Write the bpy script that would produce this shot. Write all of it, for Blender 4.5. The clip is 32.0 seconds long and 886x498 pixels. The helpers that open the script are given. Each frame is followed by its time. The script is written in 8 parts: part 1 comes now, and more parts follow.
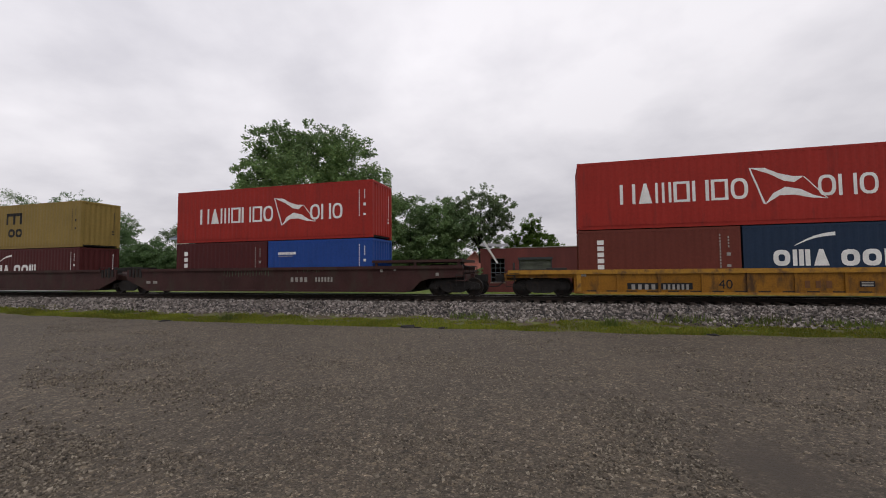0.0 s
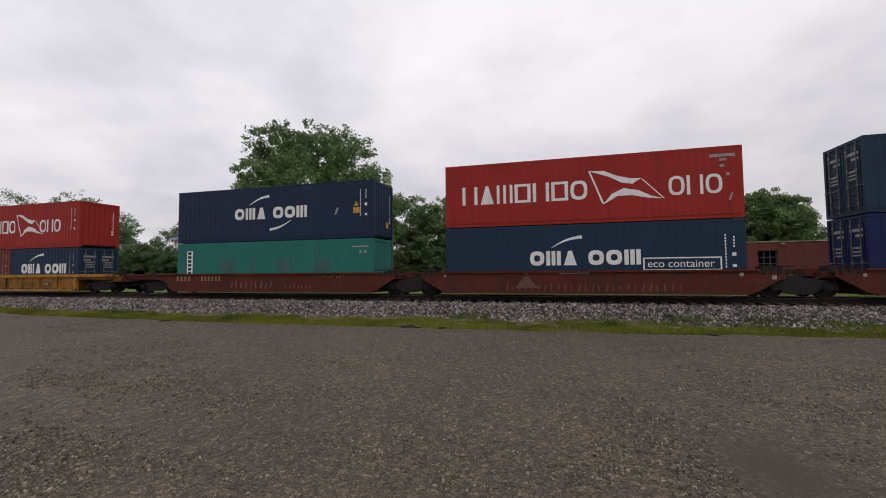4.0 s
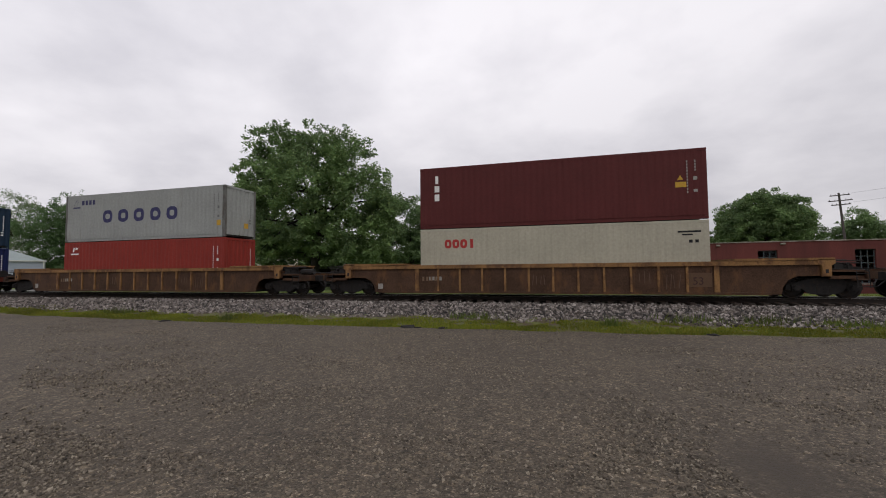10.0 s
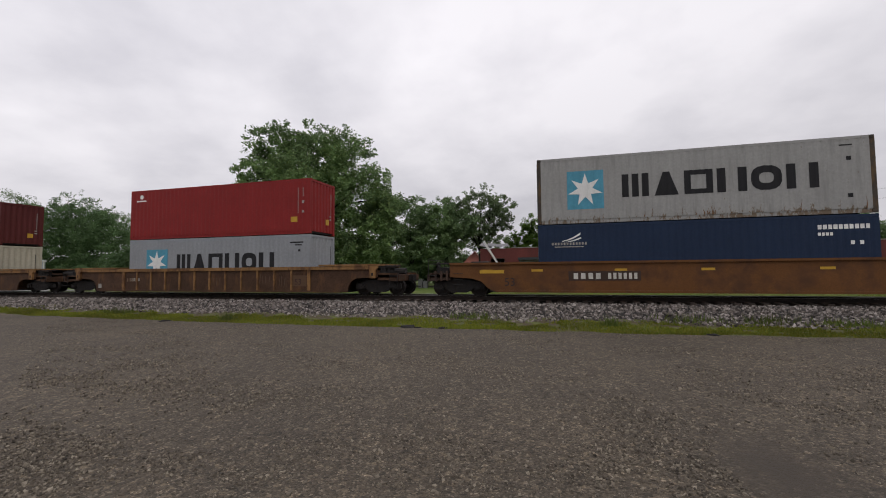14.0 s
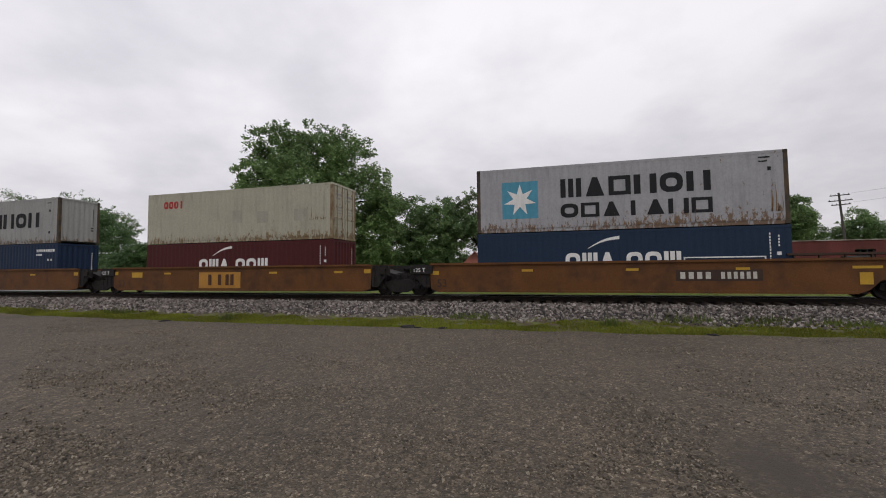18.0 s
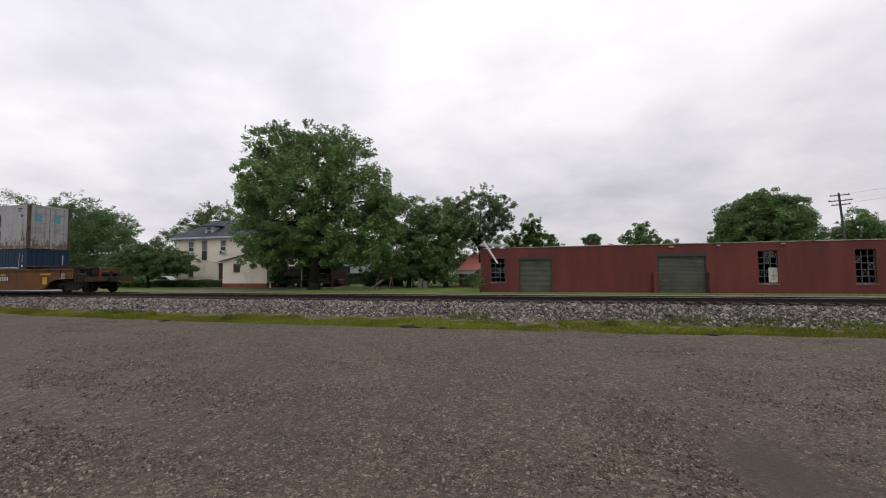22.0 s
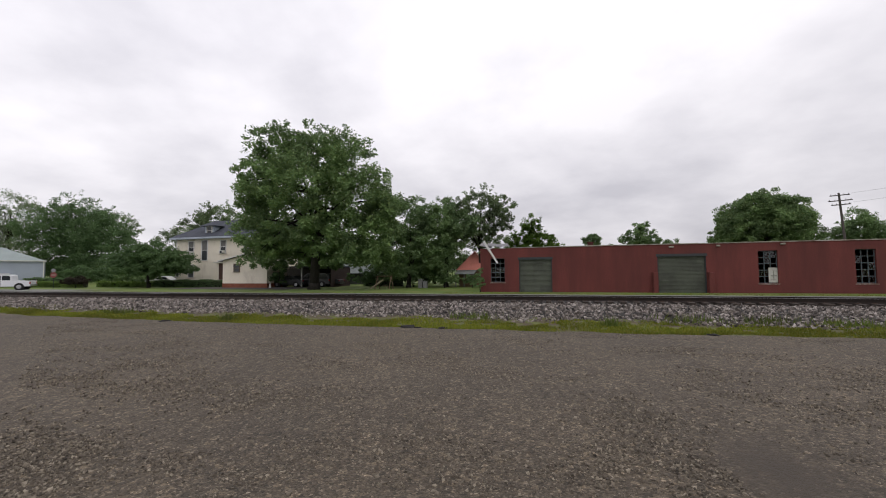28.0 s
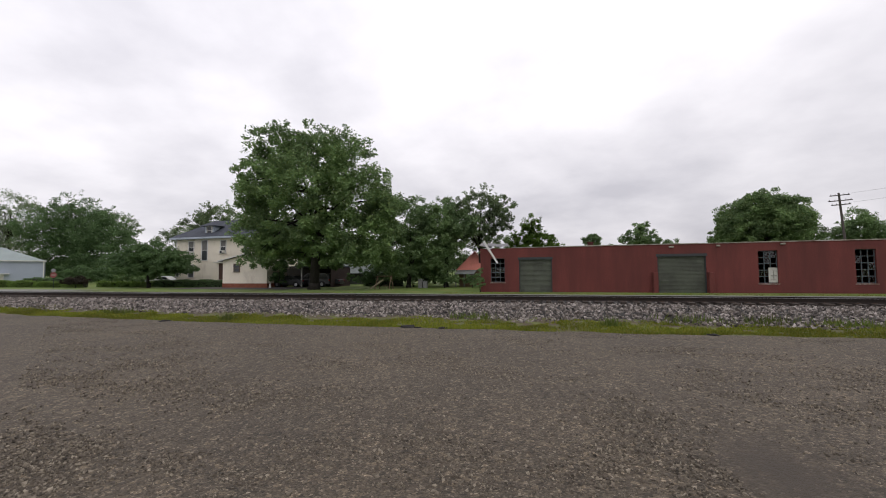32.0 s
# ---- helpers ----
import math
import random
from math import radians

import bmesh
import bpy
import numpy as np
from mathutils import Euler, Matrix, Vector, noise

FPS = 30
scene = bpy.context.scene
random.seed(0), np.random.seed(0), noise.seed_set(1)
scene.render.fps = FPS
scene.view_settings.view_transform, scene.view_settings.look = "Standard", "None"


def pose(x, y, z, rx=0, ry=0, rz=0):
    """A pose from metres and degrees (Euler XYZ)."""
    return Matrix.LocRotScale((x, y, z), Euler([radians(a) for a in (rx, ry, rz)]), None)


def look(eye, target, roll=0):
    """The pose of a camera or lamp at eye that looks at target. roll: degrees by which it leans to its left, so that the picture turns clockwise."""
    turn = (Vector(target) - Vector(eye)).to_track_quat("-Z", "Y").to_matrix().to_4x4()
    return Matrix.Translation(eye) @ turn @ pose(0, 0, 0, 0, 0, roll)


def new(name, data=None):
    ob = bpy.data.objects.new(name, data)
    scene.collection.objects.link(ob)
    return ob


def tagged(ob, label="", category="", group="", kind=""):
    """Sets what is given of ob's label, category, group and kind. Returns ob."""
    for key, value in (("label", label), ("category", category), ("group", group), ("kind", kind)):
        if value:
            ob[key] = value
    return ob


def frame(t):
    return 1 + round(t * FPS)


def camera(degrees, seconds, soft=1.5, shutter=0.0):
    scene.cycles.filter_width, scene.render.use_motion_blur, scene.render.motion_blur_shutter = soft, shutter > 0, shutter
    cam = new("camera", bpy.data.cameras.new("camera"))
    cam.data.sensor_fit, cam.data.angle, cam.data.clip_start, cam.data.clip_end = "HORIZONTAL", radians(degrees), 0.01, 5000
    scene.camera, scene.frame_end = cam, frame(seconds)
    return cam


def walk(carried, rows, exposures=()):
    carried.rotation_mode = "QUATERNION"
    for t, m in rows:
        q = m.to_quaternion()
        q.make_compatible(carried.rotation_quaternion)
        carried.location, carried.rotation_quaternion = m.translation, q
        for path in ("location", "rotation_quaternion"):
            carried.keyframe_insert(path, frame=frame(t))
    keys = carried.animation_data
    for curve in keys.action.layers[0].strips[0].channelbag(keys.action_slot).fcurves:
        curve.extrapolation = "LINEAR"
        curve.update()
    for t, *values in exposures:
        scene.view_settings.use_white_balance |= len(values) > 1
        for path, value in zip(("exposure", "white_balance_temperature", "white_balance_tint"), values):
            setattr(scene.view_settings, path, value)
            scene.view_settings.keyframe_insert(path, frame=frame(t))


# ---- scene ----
SKY_GAIN = 1.18
# camera: stands still on a stick at the edge of a parking lot, looking over a railway line
CAM_Z = 1.9
YAW, PITCH, ROLL = radians(15.57), radians(2.94), -0.52
EYE = Vector((0, 0, CAM_Z))
AIM = EYE + Vector((-math.sin(YAW) * math.cos(PITCH), math.cos(YAW) * math.cos(PITCH), math.sin(PITCH)))
cam = camera(93.08, 32.0, soft=1.0)
walk(cam, [(0, look(EYE, AIM, ROLL)), (32, look(EYE, AIM, ROLL))], exposures=[(0, -0.28, 6500, 13.5), (17.5, -0.28, 6500, 13.5), (20, -0.18, 6500, 13.5), (22.8, -0.11, 6500, 13.5), (28, -0.06, 6500, 13.5), (32, -0.02, 6500, 13.5)])

# ---- sky and sun ----
world = bpy.data.worlds.new("overcast_sky")
scene.world = world
world.use_nodes = True
wt = world.node_tree
wt.nodes.clear()


def wn(kind, **kw):
    n = wt.nodes.new(kind)
    for k, v in kw.items():
        n.inputs[k].default_value = v
    return n


SUN_EL, SUN_ROT = radians(52), radians(140)
sky = wt.nodes.new("ShaderNodeTexSky")
sky.sky_type, sky.sun_disc, sky.sun_elevation, sky.sun_rotation = "NISHITA", False, SUN_EL, SUN_ROT
sky.air_density, sky.dust_density = 1.0, 4.0
coord = wt.nodes.new("ShaderNodeTexCoord")
split = wt.nodes.new("ShaderNodeSeparateXYZ")
wt.links.new(coord.outputs["Generated"], split.inputs[0])
up = wt.nodes.new("ShaderNodeMath")
up.operation = "MAXIMUM"
up.inputs[1].default_value = 0.0
wt.links.new(split.outputs["Z"], up.inputs[0])
lift = wt.nodes.new("ShaderNodeMath")
lift.operation = "ADD"
lift.inputs[1].default_value = 0.30
wt.links.new(up.outputs[0], lift.inputs[0])
deck = wt.nodes.new("ShaderNodeVectorMath")
deck.operation = "DIVIDE"
wt.links.new(coord.outputs["Generated"], deck.inputs[0])
wt.links.new(lift.outputs[0], deck.inputs[1])
big = wn("ShaderNodeTexNoise", Scale=1.0, Detail=4.0, Roughness=0.5, Distortion=0.2)
fine = wn("ShaderNodeTexNoise", Scale=3.2, Detail=5.0, Roughness=0.55)
for n in (big, fine):
    wt.links.new(deck.outputs[0], n.inputs["Vector"])
blend = wt.nodes.new("ShaderNodeMix")
blend.data_type = "FLOAT"
blend.inputs[0].default_value = 0.3
wt.links.new(big.outputs["Fac"], blend.inputs[2])
wt.links.new(fine.outputs["Fac"], blend.inputs[3])
cloud = wt.nodes.new("ShaderNodeValToRGB")
cloud.color_ramp.elements[0].position, cloud.color_ramp.elements[0].color = 0.36, (0.62, 0.62, 0.662, 1)
cloud.color_ramp.elements[1].position, cloud.color_ramp.elements[1].color = 0.62, (0.945, 0.938, 0.962, 1)
wt.links.new(blend.outputs[0], cloud.inputs[0])
# an overcast sky is brighter overhead than at the horizon
height = wt.nodes.new("ShaderNodeMapRange")
height.inputs["From Min"].default_value, height.inputs["From Max"].default_value = 0.0, 0.45
height.inputs["To Min"].default_value, height.inputs["To Max"].default_value = 0.78, 1.06
wt.links.new(up.outputs[0], height.inputs["Value"])
gain = wt.nodes.new("ShaderNodeVectorMath")
gain.operation = "SCALE"
wt.links.new(cloud.outputs[0], gain.inputs[0])
# the cloud cover is a little thinner to one side
thin = wt.nodes.new("ShaderNodeMapRange")
thin.inputs["From Min"].default_value, thin.inputs["From Max"].default_value = -0.9, 0.6
thin.inputs["To Min"].default_value, thin.inputs["To Max"].default_value = 1.10, 0.945
wt.links.new(split.outputs["X"], thin.inputs["Value"])
cover = wt.nodes.new("ShaderNodeMath")
cover.operation = "MULTIPLY"
wt.links.new(height.outputs[0], cover.inputs[0])
wt.links.new(thin.outputs[0], cover.inputs[1])
wt.links.new(cover.outputs[0], gain.inputs["Scale"])
veil = wn("ShaderNodeBackground", Strength=SKY_GAIN)
clear = wn("ShaderNodeBackground", Strength=0.06)
wt.links.new(gain.outputs[0], veil.inputs["Color"])
wt.links.new(sky.outputs[0], clear.inputs["Color"])
mix = wn("ShaderNodeMixShader", Fac=0.93)
wt.links.new(clear.outputs[0], mix.inputs[1])
wt.links.new(veil.outputs[0], mix.inputs[2])
wo = wt.nodes.new("ShaderNodeOutputWorld")
wt.links.new(mix.outputs[0], wo.inputs[0])

sun = new("sun", bpy.data.lights.new("sun", "SUN"))
sun.data.energy, sun.data.angle, sun.data.color = 0.52, radians(35), (1.0, 0.97, 0.93)
sun.matrix_world = look((math.sin(SUN_ROT) * 60, math.cos(SUN_ROT) * 60, 60 * math.tan(SUN_EL)), (0, 0, 0))

# ---- materials ----


def mat(name, color, rough=0.6, metal=0.0, var=0.18, scale=1.5, fine=25.0, bump=0.15, second=None, amount=0.5, stretch=(1, 1, 1), piece=0.0, spread=0.08, gloss=0.4):
    """A painted, worn or natural surface: two scales of variation, fine relief, and a second colour in patches or streaks."""
    m = bpy.data.materials.new(name)
    m.use_nodes = True
    nt = m.node_tree
    b = nt.nodes["Principled BSDF"]
    b.inputs["Roughness"].default_value, b.inputs["Metallic"].default_value, b.inputs["Specular IOR Level"].default_value = rough, metal, gloss
    tc = nt.nodes.new("ShaderNodeTexCoord")
    low, high = nt.nodes.new("ShaderNodeTexNoise"), nt.nodes.new("ShaderNodeTexNoise")
    low.inputs["Scale"].default_value, low.inputs["Detail"].default_value = scale, 4
    high.inputs["Scale"].default_value, high.inputs["Detail"].default_value = fine, 3
    for n in (low, high):
        nt.links.new(tc.outputs["Object"], n.inputs["Vector"])
    add = nt.nodes.new("ShaderNodeMath")
    add.operation = "ADD"
    nt.links.new(low.outputs["Fac"], add.inputs[0])
    nt.links.new(high.outputs["Fac"], add.inputs[1])
    span = nt.nodes.new("ShaderNodeMapRange")
    for k, v in (("From Min", 0.7), ("From Max", 1.3), ("To Min", 1 - var), ("To Max", 1 + var)):
        span.inputs[k].default_value = v
    nt.links.new(add.outputs[0], span.inputs["Value"])
    last = span.outputs[0]
    if piece:
        info = nt.nodes.new("ShaderNodeObjectInfo")
        pr = nt.nodes.new("ShaderNodeMapRange")
        pr.inputs["To Min"].default_value, pr.inputs["To Max"].default_value = 1 - piece, 1 + piece
        nt.links.new(info.outputs["Random"], pr.inputs["Value"])
        mu = nt.nodes.new("ShaderNodeMath")
        mu.operation = "MULTIPLY"
        nt.links.new(last, mu.inputs[0])
        nt.links.new(pr.outputs[0], mu.inputs[1])
        last = mu.outputs[0]
    tone = nt.nodes.new("ShaderNodeVectorMath")
    tone.operation = "SCALE"
    tone.inputs[0].default_value = color
    nt.links.new(last, tone.inputs["Scale"])
    out = tone.outputs[0]
    if second:
        mp = nt.nodes.new("ShaderNodeMapping")
        mp.inputs["Scale"].default_value = stretch
        nt.links.new(tc.outputs["Object"], mp.inputs["Vector"])
        p = nt.nodes.new("ShaderNodeTexNoise")
        p.inputs["Scale"].default_value, p.inputs["Detail"].default_value, p.inputs["Roughness"].default_value = scale * 1.3, 6, 0.65
        nt.links.new(mp.outputs[0], p.inputs["Vector"])
        r = nt.nodes.new("ShaderNodeMapRange")
        r.inputs["From Min"].default_value, r.inputs["From Max"].default_value = 1.02 - amount - spread, 1.02 - amount + spread
        nt.links.new(p.outputs["Fac"], r.inputs["Value"])
        mx = nt.nodes.new("ShaderNodeMix")
        mx.data_type = "RGBA"
        mx.inputs["B"].default_value = (*second, 1)
        for s in mx.inputs:
            if s.name == "B" and s.type == "RGBA":
                s.default_value = (*second, 1)
            if s.name == "A" and s.type == "RGBA":
                nt.links.new(out, s)
        nt.links.new(r.outputs[0], mx.inputs[0])
        out = [s for s in mx.outputs if s.type == "RGBA"][0]
    nt.links.new(out, b.inputs["Base Color"])
    if bump:
        bp = nt.nodes.new("ShaderNodeBump")
        bp.inputs["Strength"].default_value, bp.inputs["Distance"].default_value = bump, 0.02
        nt.links.new(high.outputs["Fac"], bp.inputs["Height"])
        nt.links.new(bp.outputs[0], b.inputs["Normal"])
    return m


# ---- mesh helpers ----


def box(bm, x0, x1, y0, y1, z0, z1):
    v = [bm.verts.new(p) for p in ((x0, y0, z0), (x1, y0, z0), (x1, y1, z0), (x0, y1, z0), (x0, y0, z1), (x1, y0, z1), (x1, y1, z1), (x0, y1, z1))]
    for f in ((3, 2, 1, 0), (4, 5, 6, 7), (0, 1, 5, 4), (1, 2, 6, 5), (2, 3, 7, 6), (3, 0, 4, 7)):
        bm.faces.new([v[i] for i in f])


def prism(bm, pts, a, b, axis="y"):
    """Extrudes a closed outline: (x, z) along y, (y, z) along x, or (x, y) along z."""
    put = {"y": lambda p, d: (p[0], d, p[1]), "x": lambda p, d: (d, p[0], p[1]), "z": lambda p, d: (p[0], p[1], d)}[axis]
    lo, hi = [bm.verts.new(put(p, a)) for p in pts], [bm.verts.new(put(p, b)) for p in pts]
    n = len(pts)
    bm.faces.new(lo), bm.faces.new(hi[::-1])
    for i in range(n):
        bm.faces.new((lo[i], hi[i], hi[(i + 1) % n], lo[(i + 1) % n]))


def rod(bm, p, q, r, n=8, r2=None):
    p, q = Vector(p), Vector(q)
    r2 = r if r2 is None else r2
    w = (q - p).normalized()
    u = w.orthogonal().normalized()
    v = w.cross(u)
    rings = []
    for c, s in ((p, r), (q, r2)):
        rings.append([bm.verts.new(c + (u * math.cos(k * math.tau / n) + v * math.sin(k * math.tau / n)) * s) for k in range(n)])
    for k in range(n):
        bm.faces.new((rings[0][k], rings[0][(k + 1) % n], rings[1][(k + 1) % n], rings[1][k]))
    bm.faces.new(rings[0][::-1]), bm.faces.new(rings[1])


def data(name, bm, material, smooth=False, bevel=0.0):
    if bevel:
        bmesh.ops.bevel(bm, geom=bm.edges[:], offset=bevel, segments=1, affect="EDGES", clamp_overlap=True)
    bmesh.ops.recalc_face_normals(bm, faces=bm.faces[:])
    me = bpy.data.meshes.new(name)
    bm.to_mesh(me)
    bm.free()
    if smooth:
        me.shade_smooth()
    me.materials.append(material)
    return me


def part(name, bm, material, parent, label="", at=None, **kw):
    me = bm if isinstance(bm, bpy.types.Mesh) else data(name, bm, material, **kw)
    ob = new(name, me)
    ob.parent = parent
    if at is not None:
        ob.matrix_basis = at
    return tagged(ob, label)


def thing(name, m, label, category, group="", kind=""):
    ob = new(name)
    ob.matrix_basis = m
    ob.empty_display_size = 0.2
    return tagged(ob, label, category, group, kind)


def block(name, dims, material, parent, label="", bevel=0.0):
    bm = bmesh.new()
    box(bm, *dims)
    return part(name, bm, material, parent, label, bevel=bevel)


def from_arrays(name, verts, faces, material):
    me = bpy.data.meshes.new(name)
    me.from_pydata(verts.tolist() if hasattr(verts, "tolist") else verts, [], faces.tolist() if hasattr(faces, "tolist") else faces)
    me.materials.append(material)
    return me


def solid(name, me, label="", category="", kind="structure"):
    return tagged(new(name, me), label, category, "", kind)


RAIL_Z, TRACK_Y = 0.70, 20.23
# ---- ground, lot and railway line ----
LAWN = mat("lawn", (0.102, 0.165, 0.028), 0.9, 0, 0.3, 0.25, 8, 0.4, (0.150, 0.180, 0.042), 0.5)


def sheet(name, x0, x1, y0, y1, z, material, label, nx=1, ny=1, rough=0.0, category="ground", skirt=0.0):
    xs, ys = np.linspace(x0, x1, nx + 1), np.linspace(y0, y1, ny + 1)
    verts = [(x, y, z + (rough * noise.noise(Vector((x * 0.35, y * 0.35, 3.1))) if rough else 0)) for y in ys for x in xs]
    faces = [(j * (nx + 1) + i, j * (nx + 1) + i + 1, (j + 1) * (nx + 1) + i + 1, (j + 1) * (nx + 1) + i) for j in range(ny) for i in range(nx)]
    return solid(name, from_arrays(name, verts, faces, material), label, category)


sheet("ground", -2500, 2500, -2500, 2500, -0.04, LAWN, "mown grass reaching to the distance")


def asphalt():
    m = bpy.data.materials.new("worn_asphalt")
    m.use_nodes = True
    nt = m.node_tree
    b = nt.nodes["Principled BSDF"]
    b.inputs["Roughness"].default_value = 0.85
    tc = nt.nodes.new("ShaderNodeTexCoord")

    def tex(kind, scale, **kw):
        n = nt.nodes.new(kind)
        n.inputs["Scale"].default_value = scale
        for k, v in kw.items():
            n.inputs[k].default_value = v
        nt.links.new(tc.outputs["Object"], n.inputs["Vector"])
        return n

    def ramp(src, stops):
        r = nt.nodes.new("ShaderNodeValToRGB")
        while len(r.color_ramp.elements) < len(stops):
            r.color_ramp.elements.new(0.5)
        for e, (p, c) in zip(r.color_ramp.elements, stops):
            e.position, e.color = p, (*c, 1)
        nt.links.new(src, r.inputs[0])
        return r

    def mixed(kind, fac, a, bb):
        n = nt.nodes.new("ShaderNodeMix")
        n.data_type, n.blend_type = "RGBA", kind
        ins = [s for s in n.inputs if s.type == "RGBA"]
        if isinstance(fac, float):
            n.inputs[0].default_value = fac
        else:
            nt.links.new(fac, n.inputs[0])
        nt.links.new(a, ins[0]), nt.links.new(bb, ins[1])
        return [s for s in n.outputs if s.type == "RGBA"][0]

    chips = tex("ShaderNodeTexVoronoi", 55.0)
    chipc = nt.nodes.new("ShaderNodeSeparateColor")
    nt.links.new(chips.outputs["Color"], chipc.inputs[0])
    stone = ramp(chipc.outputs[0], [(0.0, (0.042, 0.034, 0.024)), (0.5, (0.086, 0.070, 0.050)), (0.88, (0.116, 0.095, 0.067)), (1.0, (0.235, 0.198, 0.150))])
    big = tex("ShaderNodeTexVoronoi", 17.0)
    bigc = nt.nodes.new("ShaderNodeSeparateColor")
    nt.links.new(big.outputs["Color"], bigc.inputs[0])
    pale = ramp(bigc.outputs[1], [(0.0, (0.66, 0.66, 0.66)), (0.45, (1.0, 1.0, 1.0)), (0.8, (1.06, 1.06, 1.05)), (1.0, (1.75, 1.72, 1.66))])
    tone = ramp(tex("ShaderNodeTexNoise", 0.32, Detail=6.0, Roughness=0.6).outputs["Fac"], [(0.3, (0.80, 0.78, 0.765)), (0.5, (1.01, 0.98, 0.95)), (0.7, (1.19, 1.145, 1.09))])
    oil = ramp(tex("ShaderNodeTexNoise", 1.3, Detail=5.0, Roughness=0.7).outputs["Fac"], [(0.28, (0.72, 0.72, 0.72)), (0.42, (1, 1, 1))])
    c = mixed("MULTIPLY", 1.0, stone.outputs[0], pale.outputs[0])
    c = mixed("MULTIPLY", 1.0, c, tone.outputs[0])
    c = mixed("MULTIPLY", 1.0, c, oil.outputs[0])
    # a soft dark oval, like a smear on the lens, painted into the lot
    spot = nt.nodes.new("ShaderNodeVectorMath")
    spot.operation = "DISTANCE"
    spot.inputs[1].default_value = (1.95, 2.83, 0.0)
    oval = nt.nodes.new("ShaderNodeMapping")
    oval.inputs["Scale"].default_value = (1.0, 0.6, 1.0)
    nt.links.new(tc.outputs["Object"], oval.inputs["Vector"])
    nt.links.new(oval.outputs[0], spot.inputs[0])
    edge = nt.nodes.new("ShaderNodeMath")
    edge.operation = "MULTIPLY_ADD"
    edge.inputs[1].default_value = 0.25
    nt.links.new(tex("ShaderNodeTexNoise", 1.6, Detail=4.0).outputs["Fac"], edge.inputs[0])
    nt.links.new(spot.outputs["Value"], edge.inputs[2])
    lens_smear = ramp(edge.outputs[0], [(0.22, (0, 0, 0)), (0.88, (1, 1, 1))])
    smear_tone = nt.nodes.new("ShaderNodeRGB")
    smear_tone.outputs[0].default_value = (0.056, 0.044, 0.032, 1)
    c = mixed("MIX", lens_smear.outputs[0], smear_tone.outputs[0], c)
    nt.links.new(c, b.inputs["Base Color"])
    h = nt.nodes.new("ShaderNodeMath")
    h.operation = "ADD"
    nt.links.new(chips.outputs["Distance"], h.inputs[0])
    nt.links.new(big.outputs["Distance"], h.inputs[1])
    bp = nt.nodes.new("ShaderNodeBump")
    bp.inputs["Strength"].default_value, bp.inputs["Distance"].default_value = 0.8, 0.016
    bp.invert = True
    nt.links.new(h.outputs[0], bp.inputs["Height"])
    nt.links.new(bp.outputs[0], b.inputs["Normal"])
    return m


def lot_edge(x):
    """y at which the lot ends: a ragged line along the verge."""
    return 13.55 + 0.25 * math.sin(x * 0.21 + 0.8) + 0.22 * noise.noise(Vector((x * 0.7, 0, 0))) + 0.12 * noise.noise(Vector((x * 2.3, 5, 0))) + (0.9 if x < -24 else 0) * min(1, (-24 - x) / 6) + 0.36 * min(1.0, max(0.0, (x - 3) / 8)) - 0.22 * math.exp(-((x - 1.5) / 5) ** 2)


def lot():
    xs = np.concatenate([np.linspace(-120, -45, 26), np.arange(-44.5, 40, 0.35), np.linspace(41, 120, 26)])
    verts, faces = [], []
    for x in xs:
        e = lot_edge(x)
        for y in (-60.0, -10.0, 2.0, 4.0, 6.0, 8.0, 10.0, 12.0, e - 0.15, e):
            z = 0.02 * noise.noise(Vector((x * 0.12, y * 0.12, 1.0))) * min(1.0, max(0.0, (14 - y) / 8)) + 0.01 - (0.03 if y == e else 0)
            verts.append((float(x), float(y), z))
    n = 10
    for i in range(len(xs) - 1):
        for j in range(n - 1):
            faces.append((i * n + j, (i + 1) * n + j, (i + 1) * n + j + 1, i * n + j + 1))
    me = from_arrays("parking_lot", verts, faces, asphalt())
    return tagged(new("parking_lot", me), "worn grey-brown asphalt lot with loose stones", "parking lot", "", "structure")


lot()
SOIL = mat("verge_soil", (0.105, 0.118, 0.028), 0.95, 0, 0.45, 1.6, 14, 0.6, (0.080, 0.060, 0.034), 0.52)
# near-black: the shade between the stones is put into the bed's colour
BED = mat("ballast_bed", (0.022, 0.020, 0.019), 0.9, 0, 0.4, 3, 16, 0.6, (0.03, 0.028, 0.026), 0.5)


def embankment():
    """The raised ballast bed, its shoulders falling to the verge on both sides."""
    prof = [(12.6, -0.08), (13.6, 0.0), (14.9, 0.03), (16.2, 0.11), (17.2, 0.25), (18.2, 0.36), (18.7, 0.40), (20.23, 0.43), (21.8, 0.44), (22.3, 0.40), (23.6, 0.10), (25.5, -0.03), (28.0, -0.09)]
    xs = np.concatenate([np.linspace(-600, -60, 40), np.arange(-59, 60, 0.7), np.linspace(61, 500, 40)])
    for name, lo, hi, m, label in (("verge", 0, 3, SOIL, "strip of rough grass beside the railway"), ("ballast_bed", 3, 10, BED, "ballast bed under the railway, near-black like the shade between its stones"), ("far_verge", 10, 12, LAWN, "grass strip beyond the railway")):
        pts = prof[lo:hi + 1]
        verts = [(float(x), y + (0.16 * noise.noise(Vector((x * 0.5, y, 2))) if 13.7 < y < 18 else 0), z + 0.03 * noise.noise(Vector((x * 0.9, y * 1.3, 7)))) for x in xs for y, z in pts]
        n = len(pts)
        faces = [(i * n + j, (i + 1) * n + j, (i + 1) * n + j + 1, i * n + j + 1) for i in range(len(xs) - 1) for j in range(n - 1)]
        solid(name, from_arrays(name, verts, faces, m), label, "railway embankment")


embankment()


